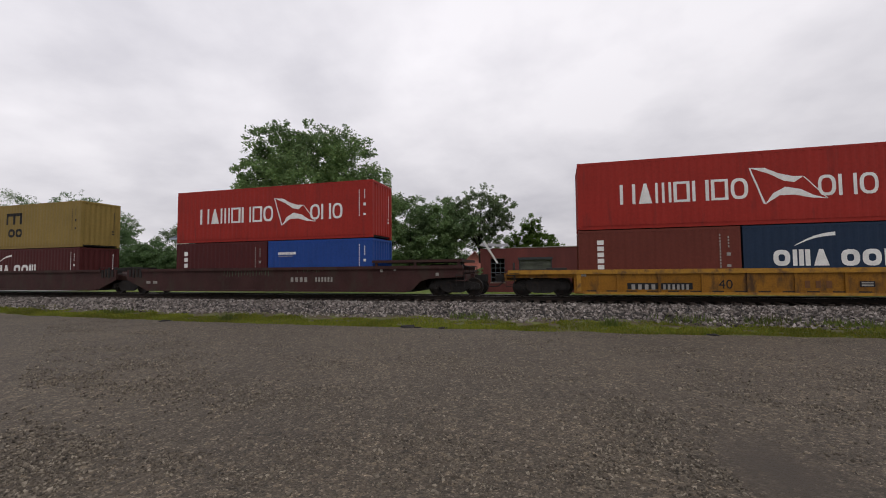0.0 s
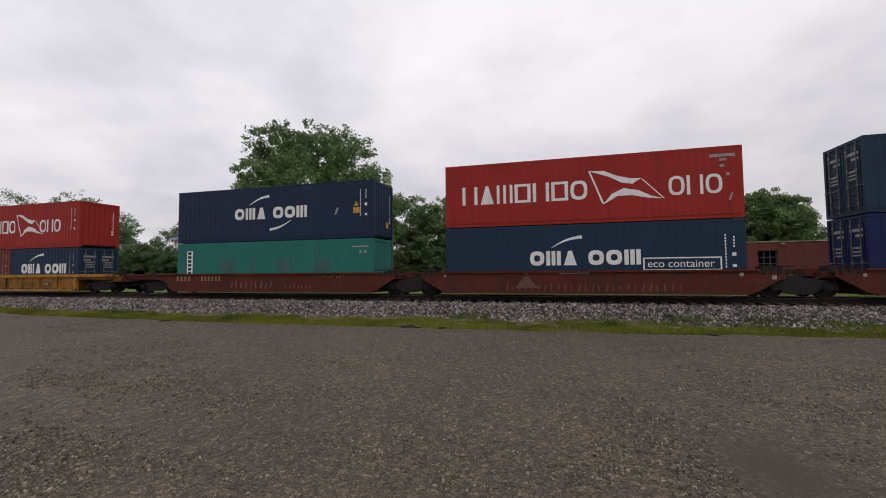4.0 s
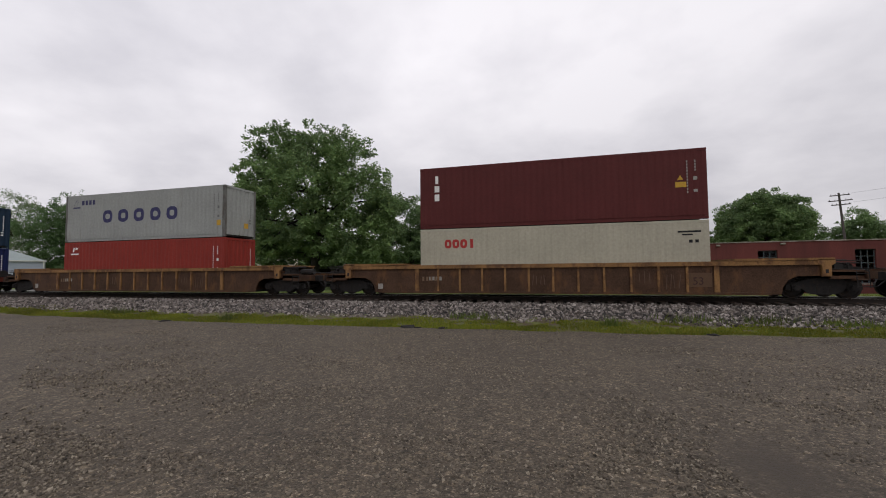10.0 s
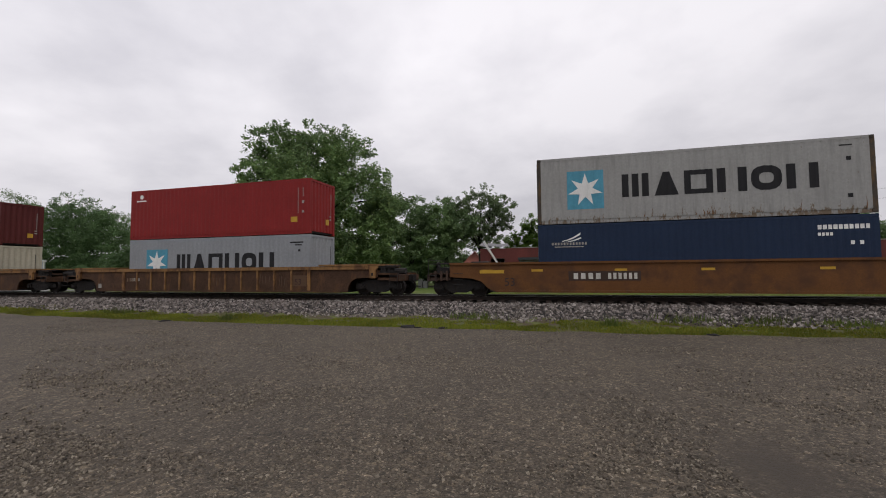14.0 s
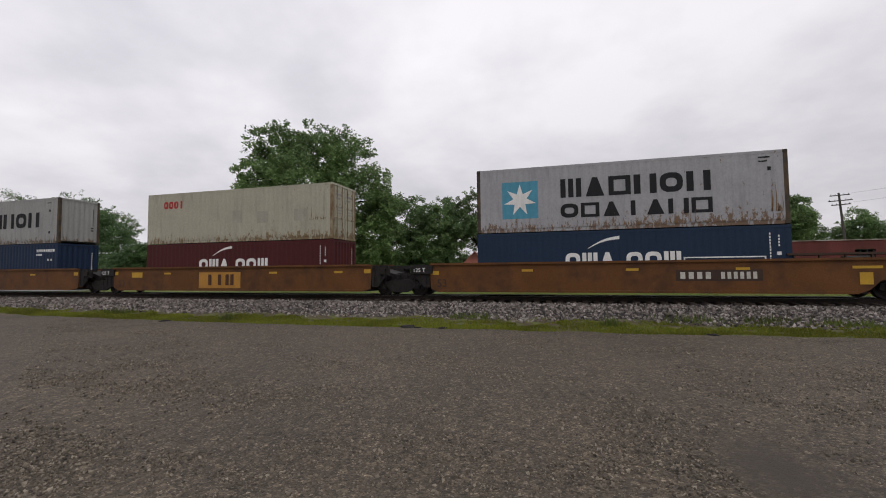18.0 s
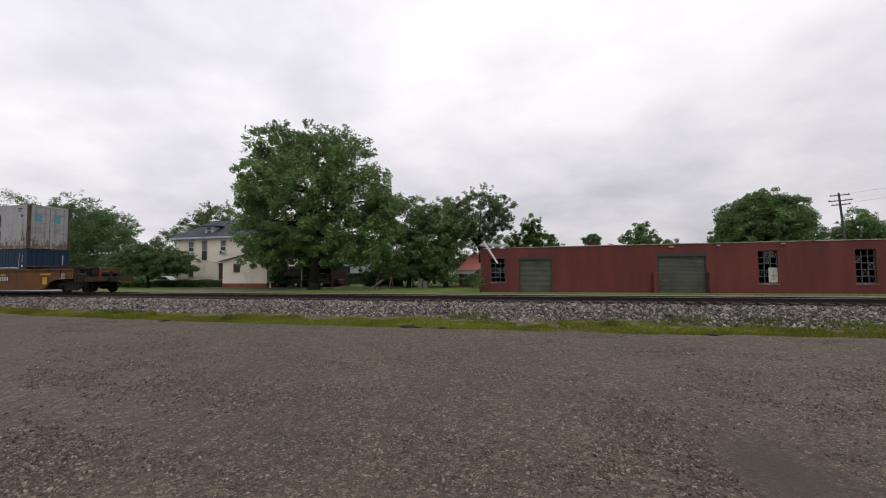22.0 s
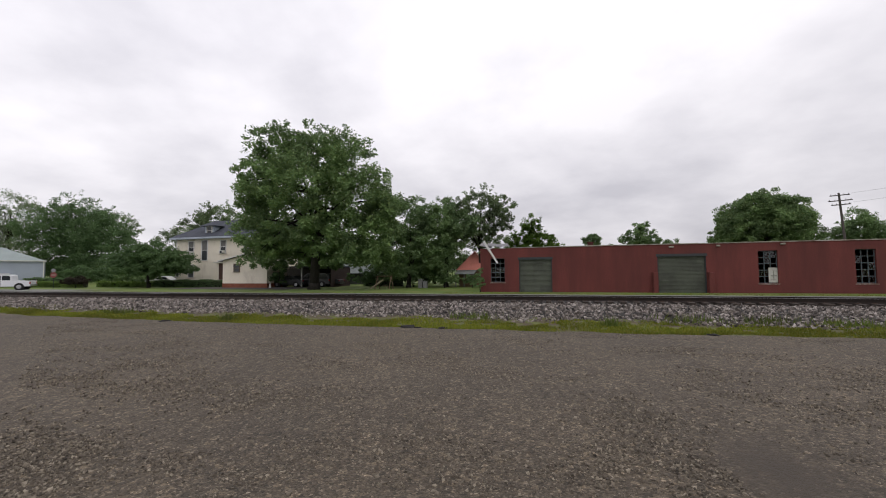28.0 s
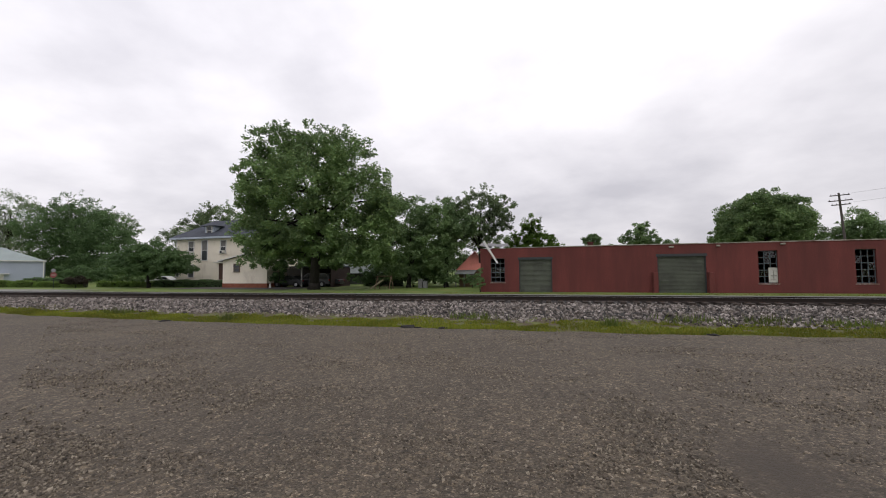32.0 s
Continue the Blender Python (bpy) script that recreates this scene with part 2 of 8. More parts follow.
def rails():
    rail_side = mat("rusty_rail", (0.020, 0.014, 0.011), 0.9, 0.0, 0.3, 3, 30, 0.2)
    shine = mat("rail_head", (0.40, 0.39, 0.375), 0.45, 1.0, 0.1, 2, 40, 0.03)
    prof = [(-0.075, 0), (0.075, 0), (0.075, 0.012), (0.012, 0.035), (0.010, 0.13), (0.034, 0.142), (0.036, 0.168), (0.030, 0.178), (-0.030, 0.178), (-0.036, 0.168), (-0.034, 0.142), (-0.010, 0.13), (-0.012, 0.035), (-0.075, 0.012)]
    track = thing("railway_track", pose(0, TRACK_Y, 0), "single railway track of rusty rails on wooden ties", "railway track", kind="structure")
    for y in (-0.755, 0.755):
        bm = bmesh.new()
        prism(bm, [(y + a, RAIL_Z - 0.182 + b) for a, b in prof], -600, 500, "x")
        part("rail", bm, rail_side, track)
        # the head is worn bright on top and, towards the middle of the track, down its side
        lo, hi = (-0.040, 0.030) if y > 0 else (-0.030, 0.040)
        block("rail_head", (-600, 500, y + lo, y + hi, RAIL_Z - 0.040, RAIL_Z), shine, track, "shiny worn rail top")
    return track


TRACK = rails()


def stones(name, count, box_of, size, material, label, seed, flat=0.7):
    """Loose stones: squashed, turned octahedra, each with its own shape."""
    r = np.random.RandomState(seed)
    base = np.array([(1, 0, 0), (-1, 0, 0), (0, 1, 0), (0, -1, 0), (0, 0, 1), (0, 0, -1)], float)
    tri = np.array([(0, 2, 4), (2, 1, 4), (1, 3, 4), (3, 0, 4), (2, 0, 5), (1, 2, 5), (3, 1, 5), (0, 3, 5)])
    pos = box_of(r, count)
    s = size[0] + (size[1] - size[0]) * r.rand(count) ** 2
    axes = r.uniform(0.55, 1.15, (count, 3)) * np.array([1, 1, flat])
    jit = r.uniform(-0.25, 0.25, (count, 6, 3))
    pts = (base[None] + jit) * axes[:, None] * s[:, None, None]
    q = r.randn(count, 4)
    q /= np.linalg.norm(q, axis=1)[:, None]
    w, x, y, z = q.T
    rot = np.stack([np.stack([1 - 2 * (y * y + z * z), 2 * (x * y - z * w), 2 * (x * z + y * w)], 1), np.stack([2 * (x * y + z * w), 1 - 2 * (x * x + z * z), 2 * (y * z - x * w)], 1), np.stack([2 * (x * z - y * w), 2 * (y * z + x * w), 1 - 2 * (x * x + y * y)], 1)], 1)
    pts = np.einsum("nij,nkj->nki", rot, pts) + pos[:, None]
    faces = (tri[None] + 6 * np.arange(count)[:, None, None]).reshape(-1, 3)
    me = from_arrays(name, pts.reshape(-1, 3), faces, material)
    return tagged(new(name, me), label, "stones", "", "stuff")


def island_mat(name, colors, rough=0.85, bump=0.0):
    """Each loose piece takes its own tone."""
    m = bpy.data.materials.new(name)
    m.use_nodes = True
    nt = m.node_tree
    b = nt.nodes["Principled BSDF"]
    b.inputs["Roughness"].default_value = rough
    g = nt.nodes.new("ShaderNodeNewGeometry")
    r = nt.nodes.new("ShaderNodeValToRGB")
    while len(r.color_ramp.elements) < len(colors):
        r.color_ramp.elements.new(0.5)
    for k, (e, c) in enumerate(zip(r.color_ramp.elements, colors)):
        e.position, e.color = k / (len(colors) - 1), (*c, 1)
    nt.links.new(g.outputs["Random Per Island"], r.inputs[0])
    nt.links.new(r.outputs[0], b.inputs["Base Color"])
    return m


STONE = island_mat("ballast_stone", [(0.022, 0.019, 0.017), (0.140, 0.118, 0.103), (0.285, 0.250, 0.224), (0.036, 0.031, 0.028), (0.430, 0.388, 0.352), (0.170, 0.142, 0.122), (0.030, 0.026, 0.023)])


def shoulder_z(y):
    return np.interp(y, [14.9, 16.2, 17.2, 18.2, 18.7, 20.23, 21.8, 22.3, 23.6], [0.03, 0.11, 0.25, 0.36, 0.40, 0.43, 0.44, 0.40, 0.1])


def near_shoulder(r, n):
    x = r.uniform(-46, 22, n)
    foot = 15.45 - 0.35 * np.clip((x - 1) / 9, 0, 1) + 0.25 * np.sin(x * 0.83) + 0.15 * np.sin(x * 2.1 + 1)
    y = foot + (18.85 - foot) * r.rand(n) ** 0.8
    return np.stack([x, y, shoulder_z(y) + r.uniform(-0.01, 0.05, n)], 1)


def between_rails(r, n):
    x, y = r.uniform(-50, 24, n), r.uniform(18.8, 22.6, n)
    return np.stack([x, y, shoulder_z(y) + r.uniform(-0.03, 0.03, n)], 1)


def far_stretch(r, n):
    x, y = np.where(r.rand(n) < 0.7, r.uniform(-140, -46, n), r.uniform(22, 70, n)), r.uniform(16.2, 19.2, n)
    return np.stack([x, y, shoulder_z(y) + r.uniform(-0.01, 0.05, n)], 1)


stones("ballast_stones", 30000, near_shoulder, (0.032, 0.105), STONE, "grey and white crushed ballast stones", 11)
stones("ballast_stones", 9000, between_rails, (0.035, 0.08), STONE, "grey ballast stones between the rails", 12)
stones("ballast_stones", 9000, far_stretch, (0.06, 0.13), STONE, "grey ballast stones further along the line", 13)
GRIT = island_mat("lot_grit", [(0.048, 0.040, 0.031), (0.122, 0.100, 0.075), (0.098, 0.080, 0.060), (0.310, 0.267, 0.202), (0.065, 0.054, 0.040), (0.180, 0.150, 0.113), (0.114, 0.094, 0.071)])


def on_lot(r, n):
    """Loose stones lie in drifts, thicker in some places than in others."""
    m = n * 5
    y = 2.3 + 11.0 * r.rand(m) ** 1.35
    x = -0.28 * y + r.uniform(-1.25, 1.25, m) * (y + 1)
    d = np.array([noise.noise(Vector((a * 0.55, b * 0.8, 4))) + 0.6 * noise.noise(Vector((a * 1.7, b * 2.3, 8))) for a, b in zip(x, y)])
    k = np.argsort(-(d + r.normal(0, 0.33, m)))[:n]
    x, y = x[k], y[k]
    # loose stones are moved off the painted lens smear
    bare = np.hypot(x - 1.95, (y - 4.72) * 0.6) < 0.48
    x[bare] += r.uniform(1.5, 3.5, bare.sum())
    return np.stack([x, y, np.full(n, 0.014)], 1)


stones("loose_grit", 42000, on_lot, (0.006, 0.030), GRIT, "small loose stones lying on the asphalt", 14)


def ties():
    """Wooden ties under the rails: those before the lot singly, the rest of the line joined."""
    wood = mat("creosoted_wood", (0.045, 0.034, 0.027), 0.9, 0, 0.35, 3, 25, 0.4, (0.08, 0.07, 0.06), 0.45, (0.4, 3, 3), 0.3)
    bm = bmesh.new()
    box(bm, -0.115, 0.115, -1.3, 1.3, RAIL_Z - 0.36, RAIL_Z - 0.18)
    me = data("tie", bm, wood, bevel=0.012)
    bm = bmesh.new()
    for s in (-1, 1):
        box(bm, -0.10, 0.10, s * 0.755 - 0.16, s * 0.755 + 0.16, RAIL_Z - 0.18, RAIL_Z - 0.165)
        for k in (-0.11, 0.11):
            box(bm, -0.02, 0.02, s * 0.755 + k - 0.02, s * 0.755 + k + 0.02, RAIL_Z - 0.165, RAIL_Z - 0.145)
    plate = data("tie_plate", bm, GRIME_RUST)
    r = random.Random(5)
    for k in range(150):
        t = part("tie", me, wood, TRACK, at=pose(-50 + k * 0.51, r.uniform(-0.04, 0.04), 0, 0, 0, r.uniform(-0.6, 0.6)))
        part("tie_plate", plate, GRIME_RUST, t)
    rest = bmesh.new()
    for k in range(1700):
        x = -600 + k * 0.65
        if not -50.3 < x < 26.5:
            box(rest, x - 0.115, x + 0.115, -1.3, 1.3, RAIL_Z - 0.36, RAIL_Z - 0.18)
    tagged(part("ties_along_the_line", rest, wood, TRACK), kind="stuff")


GRIME_RUST = mat("rusty_plate", (0.06, 0.036, 0.025), 0.8, 0.2, 0.3, 4, 30, 0.2)
ties()
# ---- grass of the verge ----


def blades(name, count, place, size, material, label, seed, category="grass"):
    r = np.random.RandomState(seed)
    p = place(r, count)
    h = size[0] + (size[1] - size[0]) * r.rand(count) ** 2
    a, lean = r.uniform(0, math.tau, count), r.uniform(-0.5, 0.5, (count, 2))
    w = 0.012 + 0.02 * r.rand(count)
    d = np.stack([np.cos(a) * w, np.sin(a) * w, np.zeros(count)], 1)
    top = p + np.stack([lean[:, 0] * h, lean[:, 1] * h, h], 1)
    pts = np.stack([p - d, p + d, top], 1).reshape(-1, 3)
    return tagged(new(name, from_arrays(name, pts, np.arange(3 * count).reshape(-1, 3), material)), label, category, "", "stuff")


def leafy(name, colors, glow=0.38, bough=(0.62, 0.58, 0.72)):
    """Leaves: each takes its own green, and lets some light through."""
    m = island_mat(name, colors, 0.55)
    nt = m.node_tree
    b = nt.nodes["Principled BSDF"]
    b.inputs["Specular IOR Level"].default_value = 0.15
    t = nt.nodes.new("ShaderNodeBsdfTranslucent")
    src = b.inputs["Base Color"].links[0].from_socket
    # boughs differ: some are yellower and younger than others
    co, no, rg, mc = (nt.nodes.new("ShaderNode" + k) for k in ("TexCoord", "TexNoise", "MapRange", "Mix"))
    no.inputs["Scale"].default_value, no.inputs["Detail"].default_value = 0.33, 2.0
    rg.inputs["From Min"].default_value, rg.inputs["From Max"].default_value = 0.40, 0.62
    mc.data_type, mc.blend_type = "RGBA", "MULTIPLY"
    mc.inputs[7].default_value = (*bough, 1)
    nt.links.new(co.outputs["Object"], no.inputs["Vector"])
    nt.links.new(no.outputs["Fac"], rg.inputs["Value"])
    nt.links.new(rg.outputs[0], mc.inputs[0])
    nt.links.new(src, mc.inputs[6])
    src = mc.outputs[2]
    nt.links.new(src, b.inputs["Base Color"])
    nt.links.new(src, t.inputs["Color"])
    mx = nt.nodes.new("ShaderNodeMixShader")
    mx.inputs[0].default_value = glow
    nt.links.new(b.outputs[0], mx.inputs[1])
    nt.links.new(t.outputs[0], mx.inputs[2])
    nt.links.new(mx.outputs[0], nt.nodes["Material Output"].inputs["Surface"])
    return m


GRASS = leafy("grass_blade", [(0.140, 0.186, 0.020), (0.210, 0.242, 0.030), (0.285, 0.276, 0.044), (0.125, 0.176, 0.021), (0.240, 0.258, 0.032)])


def on_verge(r, n):
    x = r.uniform(-48, 24, n)
    e = np.array([lot_edge(v) for v in x])
    f = r.rand(n) ** 1.1
    y = e - 0.05 + f * (1.85 + 0.4 * np.sin(x * 0.9) + 0.35 * np.sin(x * 2.3 + 1))
    keep = np.array([noise.noise(Vector((a * 1.9, b * 1.9, 9))) for a, b in zip(x, y)]) > -0.22 - 0.3 * (1 - f)
    x, y = x[keep], y[keep]
    return np.resize(np.stack([x, y, np.interp(y, [13.6, 14.9, 16.2, 17.2], [0.0, 0.03, 0.11, 0.25]) - 0.01], 1), (n, 3))


blades("verge_grass", 135000, on_verge, (0.025, 0.10), GRASS, "rough yellow-green grass along the lot's edge", 21)


def tufts(r, n):
    cx = np.array([-12.9, 1.6, 4.2, -3.2, 8.6, 11.6, -20.0, 6.4])
    cy = np.array([14.0, 14.9, 15.9, 15.7, 15.7, 15.5, 15.0, 16.0])
    k = r.randint(0, 8, n)
    wide = np.where(k < 2, 0.14, 0.5)
    x, y = cx[k] + r.normal(0, 1, n) * wide, cy[k] + r.normal(0, 0.16, n)
    return np.stack([x, y, np.interp(y, [13.6, 14.9, 16.2, 17.2], [0.0, 0.03, 0.11, 0.25])], 1)


blades("weed_tufts", 1500, tufts, (0.08, 0.36), leafy("weed", [(0.10, 0.15, 0.03), (0.14, 0.19, 0.04), (0.17, 0.20, 0.05)]), "taller weeds at the foot of the ballast", 22, "weeds")


def on_lawn(r, n):
    x, y = r.uniform(-60, 22, n), 24.5 + 9.5 * r.rand(n)
    return np.stack([x, y, np.interp(y, [23.6, 25.5, 28], [0.1, -0.02, -0.03])], 1)




def bank():
    """The ground swells a little before the brick building."""
    xs, prof = np.linspace(-14, 60, 75), ((25.2, -0.06), (27.5, 0.02), (30.5, 0.08), (33.6, 0.12), (34.3, 0.12), (38.0, -0.08))
    verts = [(x, y, z if z < 0 else z * min(1.0, (x + 14) / 6) - 0.05 * (x < -13)) for x in xs for y, z in prof]
    n = len(prof)
    faces = [(i * n + j, (i + 1) * n + j, (i + 1) * n + j + 1, i * n + j + 1) for i in range(len(xs) - 1) for j in range(n - 1)]
    return solid("lawn_bank", from_arrays("lawn_bank", np.array(verts), np.array(faces), LAWN), "low grassy rise before the brick building", "ground")


bank()


def on_bank(r, n):
    x, y = r.uniform(-9, 26, n), 26.5 + 7.0 * r.rand(n)
    return np.stack([x, y, np.interp(y, [25.2, 27.5, 30.5, 33.6], [-0.06, 0.02, 0.08, 0.12]) - 0.01], 1)


blades("bank_grass", 9000, on_bank, (0.05, 0.11), GRASS, "short green grass along the brick building", 24)
blades("lawn_grass", 26000, on_lawn, (0.05, 0.12), GRASS, "short green grass beyond the track", 23)

# ---- street and drive ----
ROADWAY = mat("street_asphalt", (0.20, 0.195, 0.19), 0.85, 0, 0.15, 0.6, 18, 0.2)
sheet("road", -400, -66, 30.5, 37.0, 0.0, ROADWAY, "pale grey street running along the railway", 60, 4, 0.0, "road")


def crossing():
    """The street bends across the line to the lot, with a hump over the rails."""
    verts, faces = [], []
    prof = [(37.0, 0.004), (30.5, 0.004), (27.0, 0.01), (23.0, 0.5), (22.0, 0.675), (18.4, 0.675), (17.2, 0.45), (14.0, 0.08), (12.0, 0.04)]
    for y, z in prof:
        c = -64.0 - 0.75 * (37.0 - y)
        for o in (-6.0 - (y > 30) * 2, -2, 2, 4.0 + (9.0 if y > 36 else 7.0 if y > 30 else 0)):
            verts.append((c + o, y, z))
    for i in range(len(prof) - 1):
        for j in range(3):
            faces.append((i * 4 + j, i * 4 + j + 1, i * 4 + j + 5, i * 4 + j + 4))
    solid("road", from_arrays("road", verts, faces, ROADWAY), "pale grey road bending over the level crossing", "road")


crossing()
sheet("driveway", -46, -29, 39.6, 46.5, -0.008, mat("drive_asphalt", (0.075, 0.068, 0.062), 0.9, 0, 0.25, 0.8, 20, 0.3), "dark asphalt drive before the house", 10, 5, 0.0, "driveway")
block("kerb", (-400, -74.5, 37.0, 37.15, -0.02, 0.12), mat("kerb_concrete", (0.30, 0.29, 0.27), 0.9, 0, 0.2, 1, 12, 0.2), None, "concrete kerb of the street", 0.02)
tagged(bpy.data.objects["kerb"], kind="structure", category="kerb")

# ---- brick building ----
BRICK = mat("painted_brick", (0.136, 0.034, 0.030), 0.85, 0, 0.20, 0.45, 14, 0.25, (0.094, 0.026, 0.023), 0.48, (1.6, 1.6, 0.22), 0.0, 0.14)
BRICK_DARK = mat("dark_brick", (0.080, 0.022, 0.019), 0.85, 0, 0.2, 0.6, 14, 0.25)
CONCRETE = mat("weathered_coping", (0.33, 0.30, 0.26), 0.9, 0, 0.3, 1.2, 20, 0.2, (0.16, 0.12, 0.09), 0.45)
SILL = mat("stained_sill", (0.20, 0.13, 0.11), 0.9, 0, 0.3, 2.5, 20, 0.2, (0.40, 0.37, 0.33), 0.42)
SHUTTER = mat("grey_green_shutter", (0.089, 0.098, 0.076), 0.6, 0, 0.15, 0.7, 14, 0.1, (0.064, 0.068, 0.055), 0.45)
STEEL_DARK = mat("dark_steel", (0.045, 0.05, 0.055), 0.6, 0.3, 0.2, 4, 30, 0.1)
FRAME_BLUE = mat("old_window_steel", (0.075, 0.094, 0.109), 0.7, 0, 0.3, 5, 30, 0.1, (0.105, 0.060, 0.038), 0.42)
INSIDE = mat("dim_interior", (0.03, 0.03, 0.03), 0.9, 0, 0.3, 1, 10, 0.1)
GLASS = bpy.data.materials.new("old_glass")
GLASS.use_nodes = True
_g = GLASS.node_tree.nodes["Principled BSDF"]
_g.inputs["Base Color"].default_value, _g.inputs["Roughness"].default_value, _g.inputs["Transmission Weight"].default_value = (0.55, 0.6, 0.6, 1), 0.06, 1.0
_g.inputs["IOR"].default_value = 1.45


def brick_building():
    y0, y1, xl, xr, top = 34.5, 50.0, -6.38, 34.0, 3.68
    ob = thing("brick_building", pose(0, 0, 0), "low red-painted brick workshop with a flat roof", "building")
    holes = [(-5.54, -4.37, 0.89, 2.86), (-3.23, -0.63, 0.0, 2.88), (6.99, 10.21, 0.0, 2.95), (13.46, 14.63, 0.79, 3.10), (19.05, 20.18, 0.79, 3.09), (24.6, 25.75, 0.79, 3.09), (28.4, 31.4, 0.0, 2.95)]
    x = xl
    for a, b, za, zb in holes:
        block("front_wall", (x, a, y0, y0 + 0.3, -0.1, top), BRICK, ob)
        block("lintel", (a, b, y0, y0 + 0.3, zb, top), BRICK, ob)
        if za > 0:
            block("apron_wall", (a, b, y0, y0 + 0.3, -0.1, za), BRICK, ob)
        x = b
    block("front_wall", (x, xr, y0, y0 + 0.3, -0.1, top), BRICK, ob)
    for name, dims in (("side_wall", (xl, xl + 0.3, y0 + 0.3, y1, -0.1, top)), ("side_wall", (xr - 0.3, xr, y0 + 0.3, y1, -0.1, top)), ("back_wall", (xl + 0.3, xr - 0.3, y1 - 0.3, y1, -0.1, top))):
        block(name, dims, BRICK, ob)
    block("roof", (xl + 0.3, xr - 0.3, y0 + 0.3, y1 - 0.3, top - 0.35, top - 0.2), STEEL_DARK, ob)
    block("floor", (xl + 0.3, xr - 0.3, y0 + 0.3, y1 - 0.3, -0.1, 0.02), INSIDE, ob)
    for k in range(14):
        a = xl + 2.6 + k * 2.7
        block("coping", (a, min(a + 2.68, xr + 0.05), y0 - 0.06, y0 + 0.36, top, top + (0.07 if k % 5 else 0.05)), CONCRETE, ob)
    for a, b, za, zb in holes:
        if za > 0:  # steel window
            block("window_sill", (a - 0.06, b + 0.06, y0 - 0.05, y0 + 0.02, za - 0.07, za - 0.004), SILL, ob)
            win = block("window", (a, b, y0 + 0.20, y0 + 0.24, zb - 0.05, zb), FRAME_BLUE, ob, "broken steel window with small panes")
            rows, cols = 5, 3
            for k in range(cols + 1):
                xx = a + 0.02 + (b - a - 0.04) * k / cols
                block("glazing_bar", (xx - 0.022, xx + 0.022, y0 + 0.13, y0 + 0.19, za, zb - 0.05), FRAME_BLUE, win)
            for k in range(rows):
                zz = za + 0.03 + (zb - za - 0.05) * k / rows
                block("glazing_bar", (a, b, y0 + 0.14, y0 + 0.18, zz - 0.024, zz + 0.024), FRAME_BLUE, win)
            rr = random.Random(int(a * 10))
            for i in range(cols):
                for k in range(rows):
                    if rr.random() < 0.4:
                        xa, za2 = a + (b - a) * i / cols + 0.03, za + (zb - za - 0.05) * k / rows + 0.06
                        p = block("pane", (xa, xa + (b - a) / cols - 0.06, y0 + 0.158, y0 + 0.163, za2, za2 + (zb - za) / rows - 0.08), GLASS, win)
                        p.visible_shadow = False
        else:  # roller shutter
            door = block("roller_door", (a, b, y0 + 0.17, y0 + 0.22, 0.0, zb - 0.02), SHUTTER, ob, "closed grey-green roller door")
            for k in range(int((zb - 0.2) / 0.1)):
                z = 0.03 + k * 0.1
                bm = bmesh.new()
                prism(bm, [(y0 + 0.17, z), (y0 + 0.145, z + 0.02), (y0 + 0.145, z + 0.075), (y0 + 0.17, z + 0.095)], a + 0.06, b - 0.06, "x")
                part("slat", bm, SHUTTER, door)
            block("shutter_box", (a - 0.08, b + 0.08, y0 - 0.03, y0 + 0.17, zb - 0.16, zb + 0.03), STEEL_DARK, door)
            for xx in (a, b - 0.07):
                block("guide_rail", (xx, xx + 0.07, y0 + 0.05, y0 + 0.17, 0.0, zb - 0.16), STEEL_DARK, door)
    for xx in (6.62, 10.28):
        bm = bmesh.new()
        box(bm, xx, xx + 0.34, y0 - 0.34, y0, -0.1, 1.62)
        part("buttress", bm, BRICK, ob, bevel=0.03)
    for xx, z, w in ((7.95, 3.50, 0.32), (14.95, 3.56, 0.28), (11.0, 3.52, 0.22)):
        block("wall_light", (xx - w / 2, xx + w / 2, y0 - 0.16, y0, z - 0.06, z + 0.05), CONCRETE, ob, "small pale wall light", 0.015)
    block("notice", (14.09, 14.66, y0 + 0.10, y0 + 0.115, 0.86, 1.90), mat("faded_notice", (0.45, 0.44, 0.40), 0.8, 0, 0.25, 3, 20, 0.05), ob, "pale board in the window")
    smudge = mat("faded_print", (0.27, 0.26, 0.23), 0.8, 0, 0.3, 6, 30, 0.05)
    for dims in ((14.34, 14.41, 1.1, 1.72), (14.2, 14.6, 1.28, 1.36), (14.22, 14.5, 1.02, 1.07)):
        block("notice_bar", (dims[0], dims[1], y0 + 0.092, y0 + 0.098, dims[2], dims[3]), smudge, ob)
    # torn gutter and roof sheets at the corner
    bm = bmesh.new()
    u = Vector((1.15, -0.1, -1.8)).normalized()
    a, s = Vector((-6.05, 34.2, 4.28)), Vector((0.84, 0, 0.54)).normalized()
    for d0, d1, o in ((0, 2.15, 0.0), (0, 2.1, 0.055)):
        q = [a + u * d0 - s * 0.09, a + u * d0 + s * 0.09, a + u * d1 + s * 0.06, a + u * d1 - s * 0.09]
        vs = [bm.verts.new(v + Vector((0, o, 0))) for v in q]
        bm.faces.new(vs)
    bm.verts.ensure_lookup_table()
    for i in range(4):
        bm.faces.new((bm.verts[i], bm.verts[(i + 1) % 4], bm.verts[4 + (i + 1) % 4], bm.verts[4 + i]))
    part("torn_gutter", bm, mat("white_metal", (0.62, 0.62, 0.60), 0.5, 0.1, 0.15, 2, 20, 0.1), ob, "white gutter hanging torn from the roof")
    tin = mat("grey_tin", (0.17, 0.17, 0.175), 0.5, 0.4, 0.3, 2, 14, 0.2, (0.2, 0.14, 0.1), 0.42)
